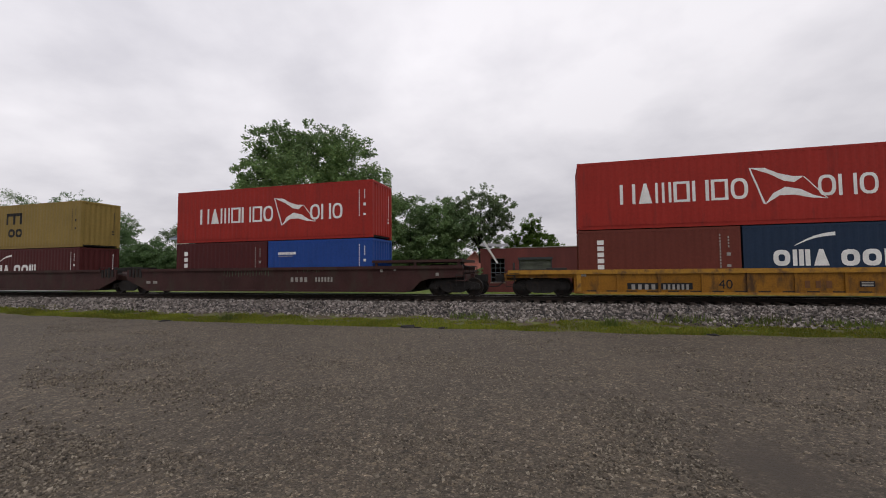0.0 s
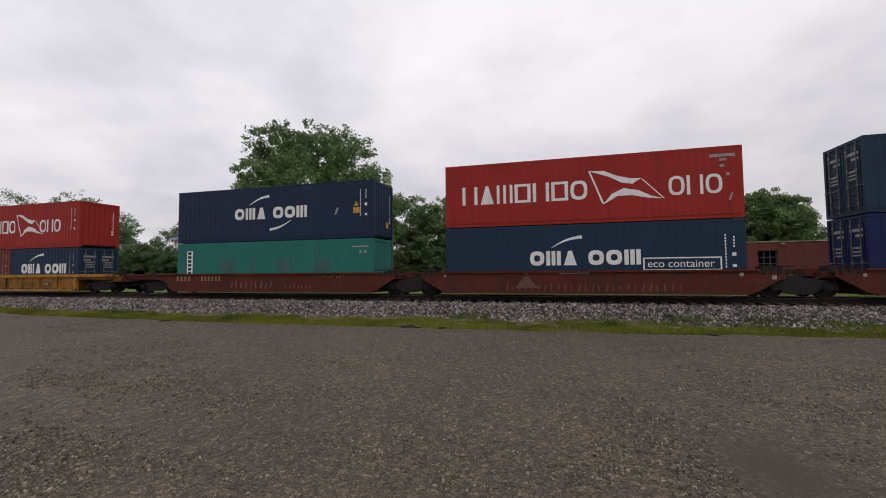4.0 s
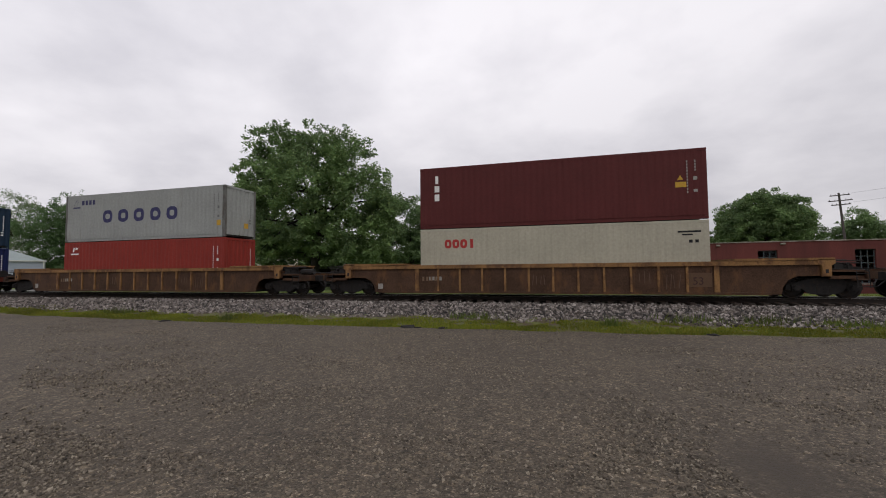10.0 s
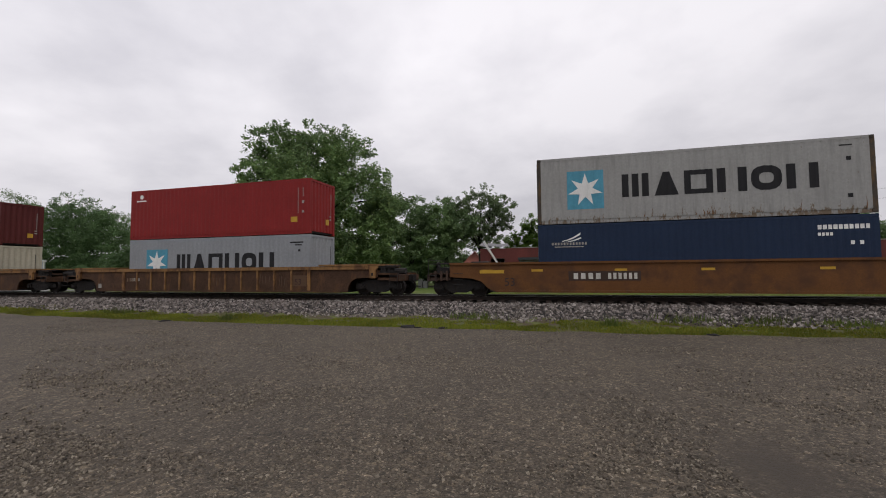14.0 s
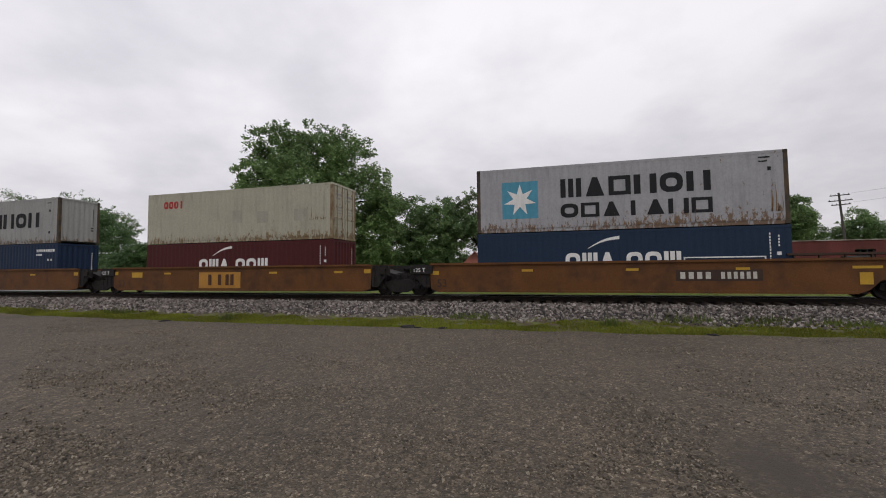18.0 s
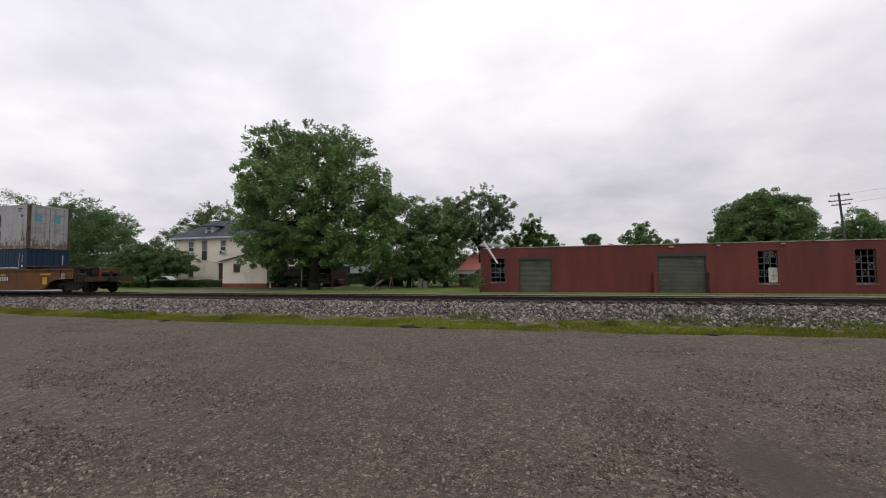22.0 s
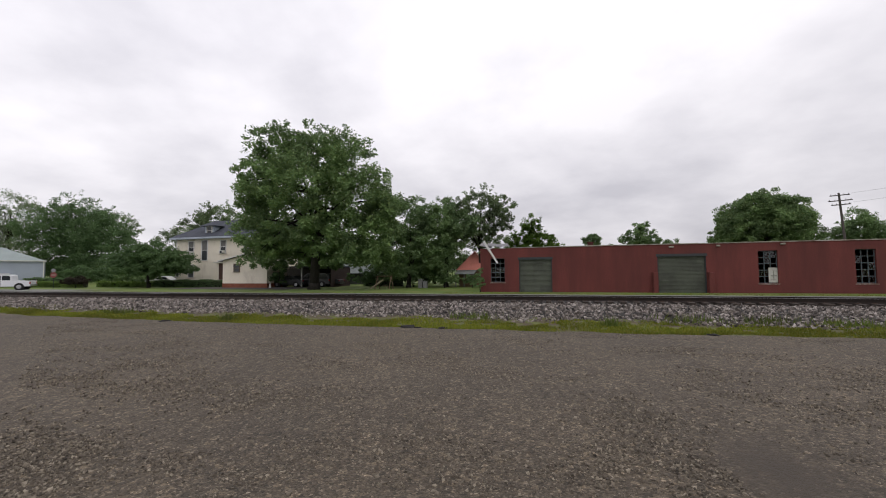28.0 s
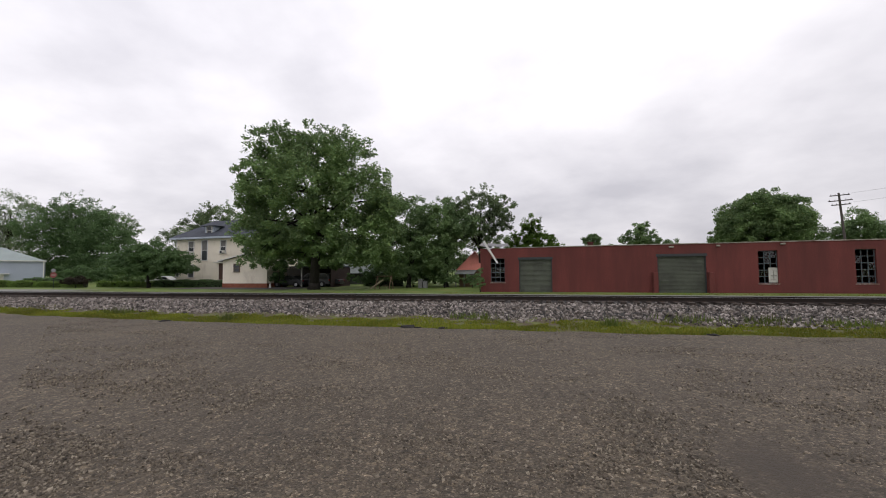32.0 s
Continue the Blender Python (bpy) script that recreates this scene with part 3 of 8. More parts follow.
    for k, (xx, zz, tilt) in enumerate(((-6.0, 3.82, 16), (-5.3, 3.86, 8), (-4.5, 3.80, -4))):
        bm = bmesh.new()
        for j in range(6):
            box(bm, -0.5 + j * 0.17, -0.5 + j * 0.17 + 0.16, 0.0, 1.2, 0.012 * (j % 2), 0.012 * (j % 2) + 0.01)
        part("roof_sheet", bm, tin, ob, "bent roofing sheet", at=pose(xx, 34.35, zz, 14, tilt, 6 * k))
    bm = bmesh.new()
    box(bm, 2.55, 3.05, 42.0, 42.5, 3.45, 4.40)
    box(bm, 2.5, 3.1, 41.95, 42.55, 4.40, 4.48)
    part("chimney", bm, BRICK_DARK, ob)
    return ob


brick_building()

# ---- white house with a low annex ----
CLAPBOARD = mat("cream_clapboard", (0.78, 0.72, 0.605), 0.75, 0, 0.06, 0.5, 9, 0.1, (0.62, 0.56, 0.46), 0.40, (1, 1, 0.5))
SLATE = mat("grey_shingle", (0.055, 0.062, 0.080), 0.85, 0, 0.25, 1.5, 14, 0.3)
TRIM = mat("blue_grey_trim", (0.40, 0.45, 0.53), 0.7, 0, 0.12, 2, 15, 0.1)
WHITE_TRIM = mat("white_trim", (0.62, 0.61, 0.58), 0.7, 0, 0.1, 2, 15, 0.1)
WINDOW_DARK = mat("window_glass", (0.06, 0.065, 0.07), 0.12, 0, 0.3, 1, 8, 0.0)
CURTAIN = mat("window_blind", (0.15, 0.145, 0.14), 0.8, 0, 0.15, 2, 18, 0.05)


def sash(ob, x0, x1, z0, z1, y, blind=True, surround=None):
    """A sash window: frame, two panes, meeting rail, sill."""
    surround = surround or WHITE_TRIM
    w = block("window", (x0 - 0.12, x1 + 0.12, y - 0.05, y + 0.02, z1, z1 + 0.12), surround, ob)
    block("window_sill", (x0 - 0.16, x1 + 0.16, y - 0.10, y + 0.02, z0 - 0.1, z0), surround, w)
    for xa in (x0 - 0.12, x1):
        block("window_frame", (xa, xa + 0.12, y - 0.045, y + 0.02, z0, z1), surround, w)
    m = (z0 + z1) / 2
    block("meeting_rail", (x0, x1, y - 0.03, y + 0.0, m - 0.03, m + 0.03), surround, w)
    block("pane", (x0, x1, y - 0.012, y - 0.004, m + 0.03, z1), CURTAIN if blind else WINDOW_DARK, w)
    block("pane", (x0, x1, y - 0.012, y - 0.004, z0, m - 0.03), WINDOW_DARK, w)
    return w


def hip_roof(bm, x0, x1, y0, y1, z, rise):
    d = (y1 - y0) / 2
    v = [bm.verts.new(p) for p in ((x0, y0, z), (x1, y0, z), (x1, y1, z), (x0, y1, z), (x0 + d, y0 + d, z + rise), (x1 - d, y0 + d, z + rise))]
    for f in ((0, 1, 5, 4), (1, 2, 5), (2, 3, 4, 5), (3, 0, 4), (3, 2, 1, 0)):
        bm.faces.new([v[i] for i in f])


def boards(ob, x0, x1, z0, z1, y, step=0.16):
    n = int((z1 - z0) / step)
    for k in range(n):
        z = z0 + k * step
        bm = bmesh.new()
        prism(bm, [(y - 0.028, z), (y, z), (y, z + step), (y - 0.008, z + step)], x0, x1, "x")
        part("clapboard", bm, CLAPBOARD, ob)


def house():
    ob = thing("house", pose(0, 0, 0), "cream two-storey clapboard house with a grey hip roof", "house")
    x0, x1, y0, y1, eave = -53.9, -38.5, 48.5, 55.7, 6.9
    block("wall", (x0, x1, y0, y1, -0.05, eave), CLAPBOARD, ob)
    boards(ob, x0, x1, 0.6, eave - 0.25, y0)
    block("foundation", (x0 - 0.05, x1 + 0.05, y0 - 0.05, y0, -0.05, 0.55), mat("red_foundation", (0.17, 0.07, 0.05), 0.9), ob)
    for xx in (x0, x1 - 0.14):
        block("corner_board", (xx, xx + 0.14, y0 - 0.045, y0, 0.55, eave - 0.3), WHITE_TRIM, ob)
    bm = bmesh.new()
    hip_roof(bm, x0 - 0.65, x1 + 0.65, y0 - 0.65, y1 + 0.65, eave + 0.08, 2.75)
    part("roof", bm, SLATE, ob)
    block("eave_board", (x0 - 0.65, x1 + 0.65, y0 - 0.66, y0 - 0.02, eave - 0.18, eave + 0.07), TRIM, ob)
    block("eave_board", (x0 - 0.66, x0 - 0.02, y0 - 0.64, y1 + 0.65, eave - 0.18, eave + 0.07), TRIM, ob)
    # dormer
    dx = -48.4
    block("dormer", (dx - 0.8, dx + 0.8, 48.9, 52.5, 7.3, 8.62), TRIM, ob, "small hipped roof dormer")
    bm = bmesh.new()
    v = [bm.verts.new(p) for p in ((dx - 1.4, 48.4, 8.60), (dx + 1.4, 48.4, 8.60), (dx + 1.4, 53.0, 8.60), (dx - 1.4, 53.0, 8.60), (dx, 49.9, 9.45), (dx, 53.6, 9.45))]
    for f in ((0, 1, 4), (1, 2, 5, 4), (2, 3, 5), (3, 0, 4, 5), (3, 2, 1, 0)):
        bm.faces.new([v[i] for i in f])
    part("dormer_roof", bm, SLATE, ob)
    sash(ob, dx - 0.38, dx + 0.38, 7.45, 8.45, 48.88, False)
    for xa, xb, za, zb in ((-51.6, -50.75, 4.6, 6.4), (-49.25, -48.35, 3.7, 6.5), (-46.0, -45.15, 4.65, 6.4), (-51.6, -50.7, 1.3, 3.0), (-42.0, -41.1, 4.55, 6.05), (-53.9, -53.4, 1.4, 2.9)):
        sash(ob, xa, xb, za, zb, y0 - 0.03)
    for xa in (-51.5, -45.9):
        w = bmesh.new()
        box(w, xa, xa + 0.68, y0 - 0.5, y0 - 0.04, 4.58, 5.0)
        part("air_conditioner", w, WHITE_TRIM, ob, "window air conditioner", bevel=0.02)
        w = bmesh.new()
        rod(w, (xa + 0.34, y0 - 0.52, 4.79), (xa + 0.34, y0 - 0.50, 4.79), 0.17, 12)
        part("fan_grille", w, STEEL_DARK, ob)
    bm = bmesh.new()
    box(bm, -46.25, -45.4, y0 - 0.06, y0 - 0.01, 0.9, 3.2)
    part("door", bm, mat("brown_door", (0.09, 0.05, 0.04), 0.6), ob, "dark door beside the annex")
    block("porch_hood", (-46.6, -45.0, y0 - 0.7, y0, 3.3, 3.38), WHITE_TRIM, ob)
    bm = bmesh.new()
    box(bm, -45.6, -44.9, 52.2, 52.9, 8.4, 10.3)
    part("chimney", bm, mat("chimney_brick", (0.16, 0.07, 0.05), 0.9), ob)
    # annex
    ob = thing("annex", pose(0, 0, 0), "low cream annex with a lean-to roof and brick base", "house")
    x0, x1, y0, y1 = -41.75, -35.05, 44.4, 48.4
    bm = bmesh.new()
    prism(bm, [(x0, 0.5), (x1, 0.5), (x1, 3.9), (-38.0, 4.15), (x0, 3.4)], y0, y1)
    part("wall", bm, CLAPBOARD, ob)
    boards(ob, x0, x1, 0.52, 3.35, y0)
    block("foundation", (x0 - 0.03, x1 + 0.03, y0 - 0.05, y1, -0.05, 0.5), mat("orange_brick", (0.24, 0.085, 0.05), 0.9, 0, 0.25, 2, 14, 0.2), ob)
    bm = bmesh.new()
    prism(bm, [(x0 - 0.55, 3.30), (x0 - 0.55, 3.44), (-38.0, 4.32), (x1 + 0.4, 4.08), (x1 + 0.4, 3.94), (-38.0, 4.18)], y0 - 0.4, y1)
    part("roof", bm, SLATE, ob)
    bm = bmesh.new()
    prism(bm, [(x0 - 0.56, 3.28), (x0 - 0.56, 3.43), (-38.0, 4.31), (x1 + 0.41, 4.07), (x1 + 0.41, 3.92), (-38.0, 4.16)], y0 - 0.44, y0 - 0.403)
    part("fascia", bm, WHITE_TRIM, ob, "white fascia board")
    sash(ob, -39.95, -39.2, 2.0, 2.9, y0 - 0.03, False, mat("brown_window_frame", (0.13, 0.09, 0.06), 0.8))
    bm = bmesh.new()
    box(bm, -35.0, -27.6, 45.6, 52, 2.45, 2.6)
    part("carport_roof", bm, SLATE, ob)
    # side wall added in near-black so that the carport looks shaded
    block("carport_shade_side", (-27.8, -27.7, 47.0, 51.9, -0.05, 2.45), mat("shade_dark_boarding", (0.045, 0.028, 0.026), 0.9), ob)
    for xx in (-31.1,):
        bm = bmesh.new()
        rod(bm, (xx, 45.8, -0.05), (xx, 45.8, 2.45), 0.09, 8)
        part("carport_post", bm, WHITE_TRIM, ob, "white carport post")
    # the back wall's near-black colour stands for shade under the carport roof
    block("carport_shade_wall", (-38.45, -27.7, 51.9, 52.0, -0.05, 2.45), mat("shaded_boarding", (0.03, 0.028, 0.026), 0.9), ob)


house()


def metal_shed():
    ob = thing("metal_shed", pose(-103.6, 62.0, 0, 0, 0, 58), "pale blue-grey metal shed with a green-grey hip roof", "shed")
    wallm = mat("pale_blue_siding", (0.33, 0.37, 0.44), 0.55, 0.1, 0.06, 0.5, 10, 0.05)
    L, W, e = 17.0, 12.0, 4.65
    block("wall", (-L, 0, 0, W, -0.05, e), wallm, ob)
    for k in range(28):
        x = -L + 0.3 + k * 0.6
        block("siding_rib", (x - 0.04, x + 0.04, -0.03, 0, 0.0, e - 0.15), wallm, ob)
    bm = bmesh.new()
    v = [bm.verts.new(p) for p in ((-L - 0.3, -0.3, e), (0.3, -0.3, e), (0.3, W + 0.3, e), (-L - 0.3, W + 0.3, e), (-L + 5, W / 2, e + 2.9), (-6.6, W / 2, e + 2.9))]
    for f in ((0, 1, 5, 4), (1, 2, 5), (2, 3, 4, 5), (3, 0, 4), (3, 2, 1, 0)):
        bm.faces.new([v[i] for i in f])
    part("roof", bm, mat("green_grey_metal", (0.26, 0.31, 0.30), 0.5, 0.2, 0.1, 0.5, 8, 0.05), ob)
    block("gutter", (-L - 0.3, 0.35, -0.42, -0.30, e - 0.12, e + 0.06), WHITE_TRIM, ob)
    block("corner_trim", (-0.16, 0.03, -0.06, -0.031, 0, e - 0.12), WHITE_TRIM, ob)
    block("downpipe", (-11.4, -11.25, -0.12, -0.031, 0, e - 0.12), WHITE_TRIM, ob)
    block("canopy", (-9.6, -5.0, -0.9, -0.04, 1.95, 2.1), WHITE_TRIM, ob)
    block("door", (-8.8, -5.8, -0.07, -0.034, 0, 1.9), WHITE_TRIM, ob, "white shed door")


metal_shed()


def far_house(x0, x1, y0, y1, eave, rise, wallc, roofc, label, panes=True):
    ob = thing("house", pose(0, 0, 0), label, "house")
    block("wall", (x0, x1, y0, y1, -0.1, eave), mat("house_wall", wallc, 0.8), ob)
    bm = bmesh.new()
    m = (y0 + y1) / 2
    prism(bm, [(y0 - 0.5, eave - 0.1), (y1 + 0.5, eave - 0.1), (m, eave + rise)], x0 - 0.4, x1 + 0.4, "x")
    part("roof", bm, mat("house_roof", roofc, 0.8, 0, 0.2, 1, 10, 0.2), ob)
    for k in range(3 if panes else 0):
        a = x0 + (x1 - x0) * (k + 0.35) / 3
        sash(ob, a, a + 0.9, 1.0, 2.2, y0 - 0.02, False)
    return ob




def red_house():
    ob = thing("house", pose(0, 0, 0), "small house with a bright red hipped roof and a porch", "house")
    block("wall", (-11.8, -8.3, 49.5, 53.0, -0.1, 2.0), mat("ochre_wall", (0.16, 0.10, 0.06), 0.8), ob)
    bm = bmesh.new()
    hip_roof(bm, -12.1, -8.2, 49.2, 53.1, 1.95, 2.35)
    part("roof", bm, mat("red_roof", (0.68, 0.25, 0.195), 0.6, 0, 0.15, 1.2, 14, 0.2), ob)
    bm = bmesh.new()
    prism(bm, [(47.6, 1.55), (49.45, 1.95), (49.45, 1.85), (47.6, 1.45)], -11.9, -9.6, "x")
    part("porch_roof", bm, mat("porch_grey", (0.22, 0.24, 0.23), 0.7), ob)
    for xx in (-11.8, -10.8, -9.7):
        block("porch_post", (xx - 0.05, xx + 0.05, 47.75, 47.85, -0.05, 1.48), mat("post_grey", (0.2, 0.19, 0.17), 0.8), ob)


red_house()
far_house(-35.0, -25.2, 57, 64, 1.7, 1.4, (0.05, 0.055, 0.05), (0.12, 0.14, 0.132), "low outbuilding with a grey-green roof", False)
far_house(-94.0, -85.0, 73, 81, 3.4, 3.2, (0.22, 0.22, 0.21), (0.24, 0.25, 0.26), "white house with a grey roof among trees")

# ---- trees, hedges and bushes ----
BARK = mat("tree_bark", (0.020, 0.017, 0.014), 0.95, 0, 0.35, 3, 20, 0.6, (0.034, 0.030, 0.024), 0.45, (3, 3, 0.5))
GREEN = leafy("oak_leaf", [(0.148, 0.243, 0.098), (0.188, 0.294, 0.110), (0.222, 0.328, 0.121), (0.168, 0.267, 0.102), (0.285, 0.385, 0.138)], 0.30, (0.70, 0.68, 0.78))
DARK = leafy("dark_leaf", [(0.160, 0.255, 0.112), (0.200, 0.305, 0.128), (0.250, 0.355, 0.146), (0.180, 0.280, 0.122)], 0.42, (0.72, 0.70, 0.80))
DEEP = leafy("deep_leaf", [(0.098, 0.172, 0.074), (0.122, 0.202, 0.083), (0.146, 0.225, 0.090), (0.108, 0.183, 0.077)], 0.36, (0.78, 0.78, 0.82))
PALE = leafy("pale_leaf", [(0.150, 0.220, 0.105), (0.190, 0.265, 0.120), (0.245, 0.325, 0.150), (0.165, 0.235, 0.110)])
FRESH = leafy("fresh_leaf", [(0.075, 0.155, 0.023), (0.111, 0.204, 0.031), (0.152, 0.244, 0.043), (0.085, 0.163, 0.028)])


def leaf_cloud(r, centres, spread, per, size):
    """Leaf quads scattered in clumps round the centres."""
    n = len(centres) * per
    c = np.repeat(centres, per, 0)
    s = np.repeat(spread, per)
    d = r.randn(n, 3)
    d /= np.linalg.norm(d, axis=1)[:, None]
    p = c + d * (s * r.rand(n) ** 0.5)[:, None] * np.array([1, 1, 0.75])
    u = r.randn(n, 3) * np.array([1, 1, 0.7])
    u /= np.linalg.norm(u, axis=1)[:, None]
    w = np.cross(u, r.randn(n, 3) * 0.7 + np.array([0, 0, 0.9]))
    w /= np.linalg.norm(w, axis=1)[:, None]
    k = (size * r.uniform(0.6, 1.3, n))[:, None]
    v = np.stack([p - u * k, p - w * k * 0.45, p + u * k, p + w * k * 0.45], 1).reshape(-1, 3)
    return v, np.arange(4 * n).reshape(-1, 4)


def tree(x, y, height, blobs, material, label, seed, clumps=160, per=60, leaf=0.17, trunk=0.35, fork=0.35, spread=0.9, limbs=9, shell=0.5, category="tree", grow=1.0, gaps=0.4, sprays=0, airy=0.0):
    """A tapered trunk with limbs that reach into the crown, and a crown of leaf clumps in several lobes. blobs: (dx, dy, z, rx, ry, rz)."""
    r = np.random.RandomState(seed)
    blobs, height, spread = [tuple(v * grow for v in b) for b in blobs], height * grow, spread * grow
    ob = thing("tree", pose(x, y, -0.05), label, category)
    vol = np.array([b[3] * b[4] * b[5] for b in blobs]) ** 0.75
    counts = np.maximum(4, (clumps * vol / vol.sum())).astype(int)
    cen, spr = [], []
    for (dx, dy, z, rx, ry, rz), n in zip(blobs, counts):
        d = r.randn(n, 3)
        d /= np.linalg.norm(d, axis=1)[:, None]
        f = (shell + (1 - shell) * r.rand(n) ** 0.6) * r.uniform(0.82, 1.08, n)
        cen.append(np.array([dx, dy, z]) + d * f[:, None] * np.array([rx, ry, rz]))
        spr.append(spread * r.uniform(0.6, 1.25, n) * min(1.0, 0.4 + min(rx, rz) / 5))
    cen, spr = np.concatenate(cen), np.concatenate(spr)
    keep = (cen[:, 2] > 0.6) & (np.array([noise.noise(Vector(c) * (0.62 / spread) + Vector((seed, 0, 0))) for c in cen]) < gaps - airy * np.clip((cen[:, 2] / height - 0.72) / 0.2, 0, 1))
    cen, spr = cen[keep], spr[keep]
    v, f = leaf_cloud(r, cen, spr, int(per * 1.6), leaf * 0.78)
    # loose sprays that stand out of the crown
    if sprays:
        tips = []
        for k in range(sprays):
            dx, dy, z, rx, ry, rz = blobs[r.choice(len(blobs), p=vol / vol.sum())]
            d = r.randn(3)
            d[2] = abs(d[2]) * 0.9 if z > height * 0.45 else d[2] * 0.4
            d /= np.linalg.norm(d)
            for g in (0.97, 1.05, 1.12):
                tips.append(np.array([dx, dy, z]) + d * g * np.array([rx, ry, rz]) + r.randn(3) * 0.12 * spread)
        v2, f2 = leaf_cloud(r, np.array(tips), np.full(len(tips), spread * 0.36), 9, leaf * 0.78)
        v, f = np.concatenate([v, v2]), np.concatenate([f, f2 + len(v)])
    part("crown", from_arrays("crown", v, f, material), material, ob)
    bm = bmesh.new()
    base, top = Vector((0, 0, 0)), Vector((r.uniform(-0.3, 0.3), r.uniform(-0.2, 0.2), height * fork))
    rod(bm, base, base + (top - base) * 0.12, trunk * 1.35, 12, trunk)
    rod(bm, base + (top - base) * 0.12, top, trunk, 12, trunk * 0.72)
    lead = Vector((top.x * 1.5, top.y, height * 0.72))
    rod(bm, top, lead, trunk * 0.66, 10, trunk * 0.2)
    part("trunk", bm, BARK, ob, smooth=True)
    pick = r.choice(len(cen), min(limbs, len(cen)), replace=False)
    for k, i in enumerate(pick):
        bm = bmesh.new()
        start = base.lerp(top, r.uniform(0.75, 1.0)) if k % 2 else top.lerp(lead, r.uniform(0.0, 0.6))
        end = Vector(cen[i])
        mid = start.lerp(end, 0.5) + Vector((0, 0, 0.12 * (end - start).length))
        rod(bm, start, mid, trunk * 0.34, 7, trunk * 0.2)
        rod(bm, mid, end, trunk * 0.2, 7, trunk * 0.06)
        for j in range(2):
            tw = mid.lerp(end, r.uniform(0.2, 0.8))
            rod(bm, tw, tw + Vector(r.uniform(-1, 1, 3) * np.array([1, 1, 0.7]) * spread * 1.3), trunk * 0.09, 5, trunk * 0.03)
        part("limb", bm, BARK, ob, smooth=True)
    return ob


def woods():
    # the great tree before the house
    tree(-26.0, 40.6, 19.5, [(-4.6, 0, 15.4, 3.6, 3.6, 3.4), (-1.2, 1, 16.0, 3.6, 3.6, 2.6), (3.0, 0, 14.6, 3.4, 3.6, 3.2), (-6.8, 0, 11.6, 3.6, 4, 3.2), (0, -1.5, 11.2, 5.6, 5, 3.6), (5.6, 0, 9.6, 4.0, 4, 3.8), (-6.4, 0, 6.9, 3.2, 4, 2.9), (6.4, 0.5, 5.6, 3.3, 3.6, 3.2), (-1.5, 2.5, 7.2, 4.2, 3, 2.0), (2.8, -2.5, 6.6, 3.2, 2.5, 2.0), (-9.6, 0, 13.6, 1.2, 1.5, 1.3), (-7.5, 1, 4.6, 2.2, 2, 1.8), (7.0, 0.5, 3.6, 2.2, 2.5, 1.5), (4.0, 1.5, 4.6, 3.0, 2.5, 1.6), (-4.2, 1.5, 5.0, 3.0, 2.5, 1.8), (0.3, -2.2, 5.4, 3.6, 2, 1.5), (-2.5, 3.0, 4.2, 4.0, 2, 1.7), (3.0, 3.0, 4.4, 4.0, 2, 1.7), (0, 3.6, 3.2, 5.5, 1.5, 1.1), (-5.6, -1.5, 4.0, 3.0, 2, 2.0), (4.6, -1.5, 3.8, 3.2, 2, 1.7), (-8.2, 0.5, 8.6, 2.4, 2.5, 2.4), (8.2, 0.5, 8.0, 2.2, 2.5, 2.4), (-3.0, -2.5, 6.2, 3.0, 2, 1.8)],
         GREEN, "great broad shade tree with a dense green crown", 31, clumps=1850, per=50, leaf=0.225, trunk=0.55, fork=0.30, spread=0.9, limbs=22, shell=0.3, gaps=0.27, sprays=260, airy=0.24)
    # darker trees beyond the lawn
    tree(-17.2, 46.5, 10.8, [(0, 0, 7.6, 3.0, 3, 3.0), (-1.2, 0, 4.6, 3.0, 3, 2.6), (2.4, 0, 5.0, 2.8, 3, 3.0), (0.6, 0, 9.4, 1.6, 1.6, 1.4), (-0.5, -0.8, 2.2, 3.0, 2.0, 1.6)], DARK, "dark dense tree by the lawn", 32, 470, 46, 0.21, 0.28, 0.25, 0.8, 10, 0.4, gaps=0.24, sprays=60)
    tree(-12.8, 47.2, 10.6, [(0, 0, 7.8, 2.4, 3, 2.6), (1.2, 0, 6.6, 2.8, 3, 2.1), (-1.2, -0.5, 3.2, 2.2, 2, 2.2), (0.5, -0.3, 4.6, 2.0, 1.8, 1.2), (-0.2, -0.6, 2.4, 1.4, 1.2, 2.2)], DARK, "dark tree with drooping boughs", 33, 400, 46, 0.21, 0.25, 0.25, 0.75, 9, 0.4, gaps=0.24, sprays=50)
    tree(-9.2, 50.0, 12.0, [(0, 0, 9.4, 2.8, 3, 2.6), (-2.6, 0, 8.2, 2.4, 2.4, 2.4), (2.4, 0, 9.0, 1.9, 2, 2.0), (2.0, 0, 7.6, 2.0, 2.5, 2.2), (-1.0, 0, 6.4, 2.6, 2.5, 2.2), (1.4, 0, 5.0, 1.8, 2, 1.6)], PALE, "thin-leaved tall tree with gaps", 34, 380, 46, 0.18, 0.24, 0.4, 0.62, 14, 0.45, gaps=0.2, sprays=50)
    tree(-14.5, 52.5, 7.0, [(0, 0, 3.2, 4.8, 2, 2.9), (-5, 0, 3.0, 3.6, 2, 2.6), (-1.0, -2, 1.8, 2.2, 1.5, 1.6)], DARK, "dark undergrowth and young trees", 35, 230, 50, 0.17, 0.15, 0.25, 0.8, 5, 0.2)
    tree(-22.6, 49.4, 3.4, [(0, 0, 1.5, 2.6, 1.2, 1.5), (-2.4, 0, 1.2, 1.8, 1.0, 1.2), (2.6, 0.2, 1.6, 2.0, 1.2, 1.6)], DEEP, "dark shrubs behind the great tree", 57, 150, 46, 0.14, 0.07, 0.3, 0.5, 4, 0.2, "shrub")
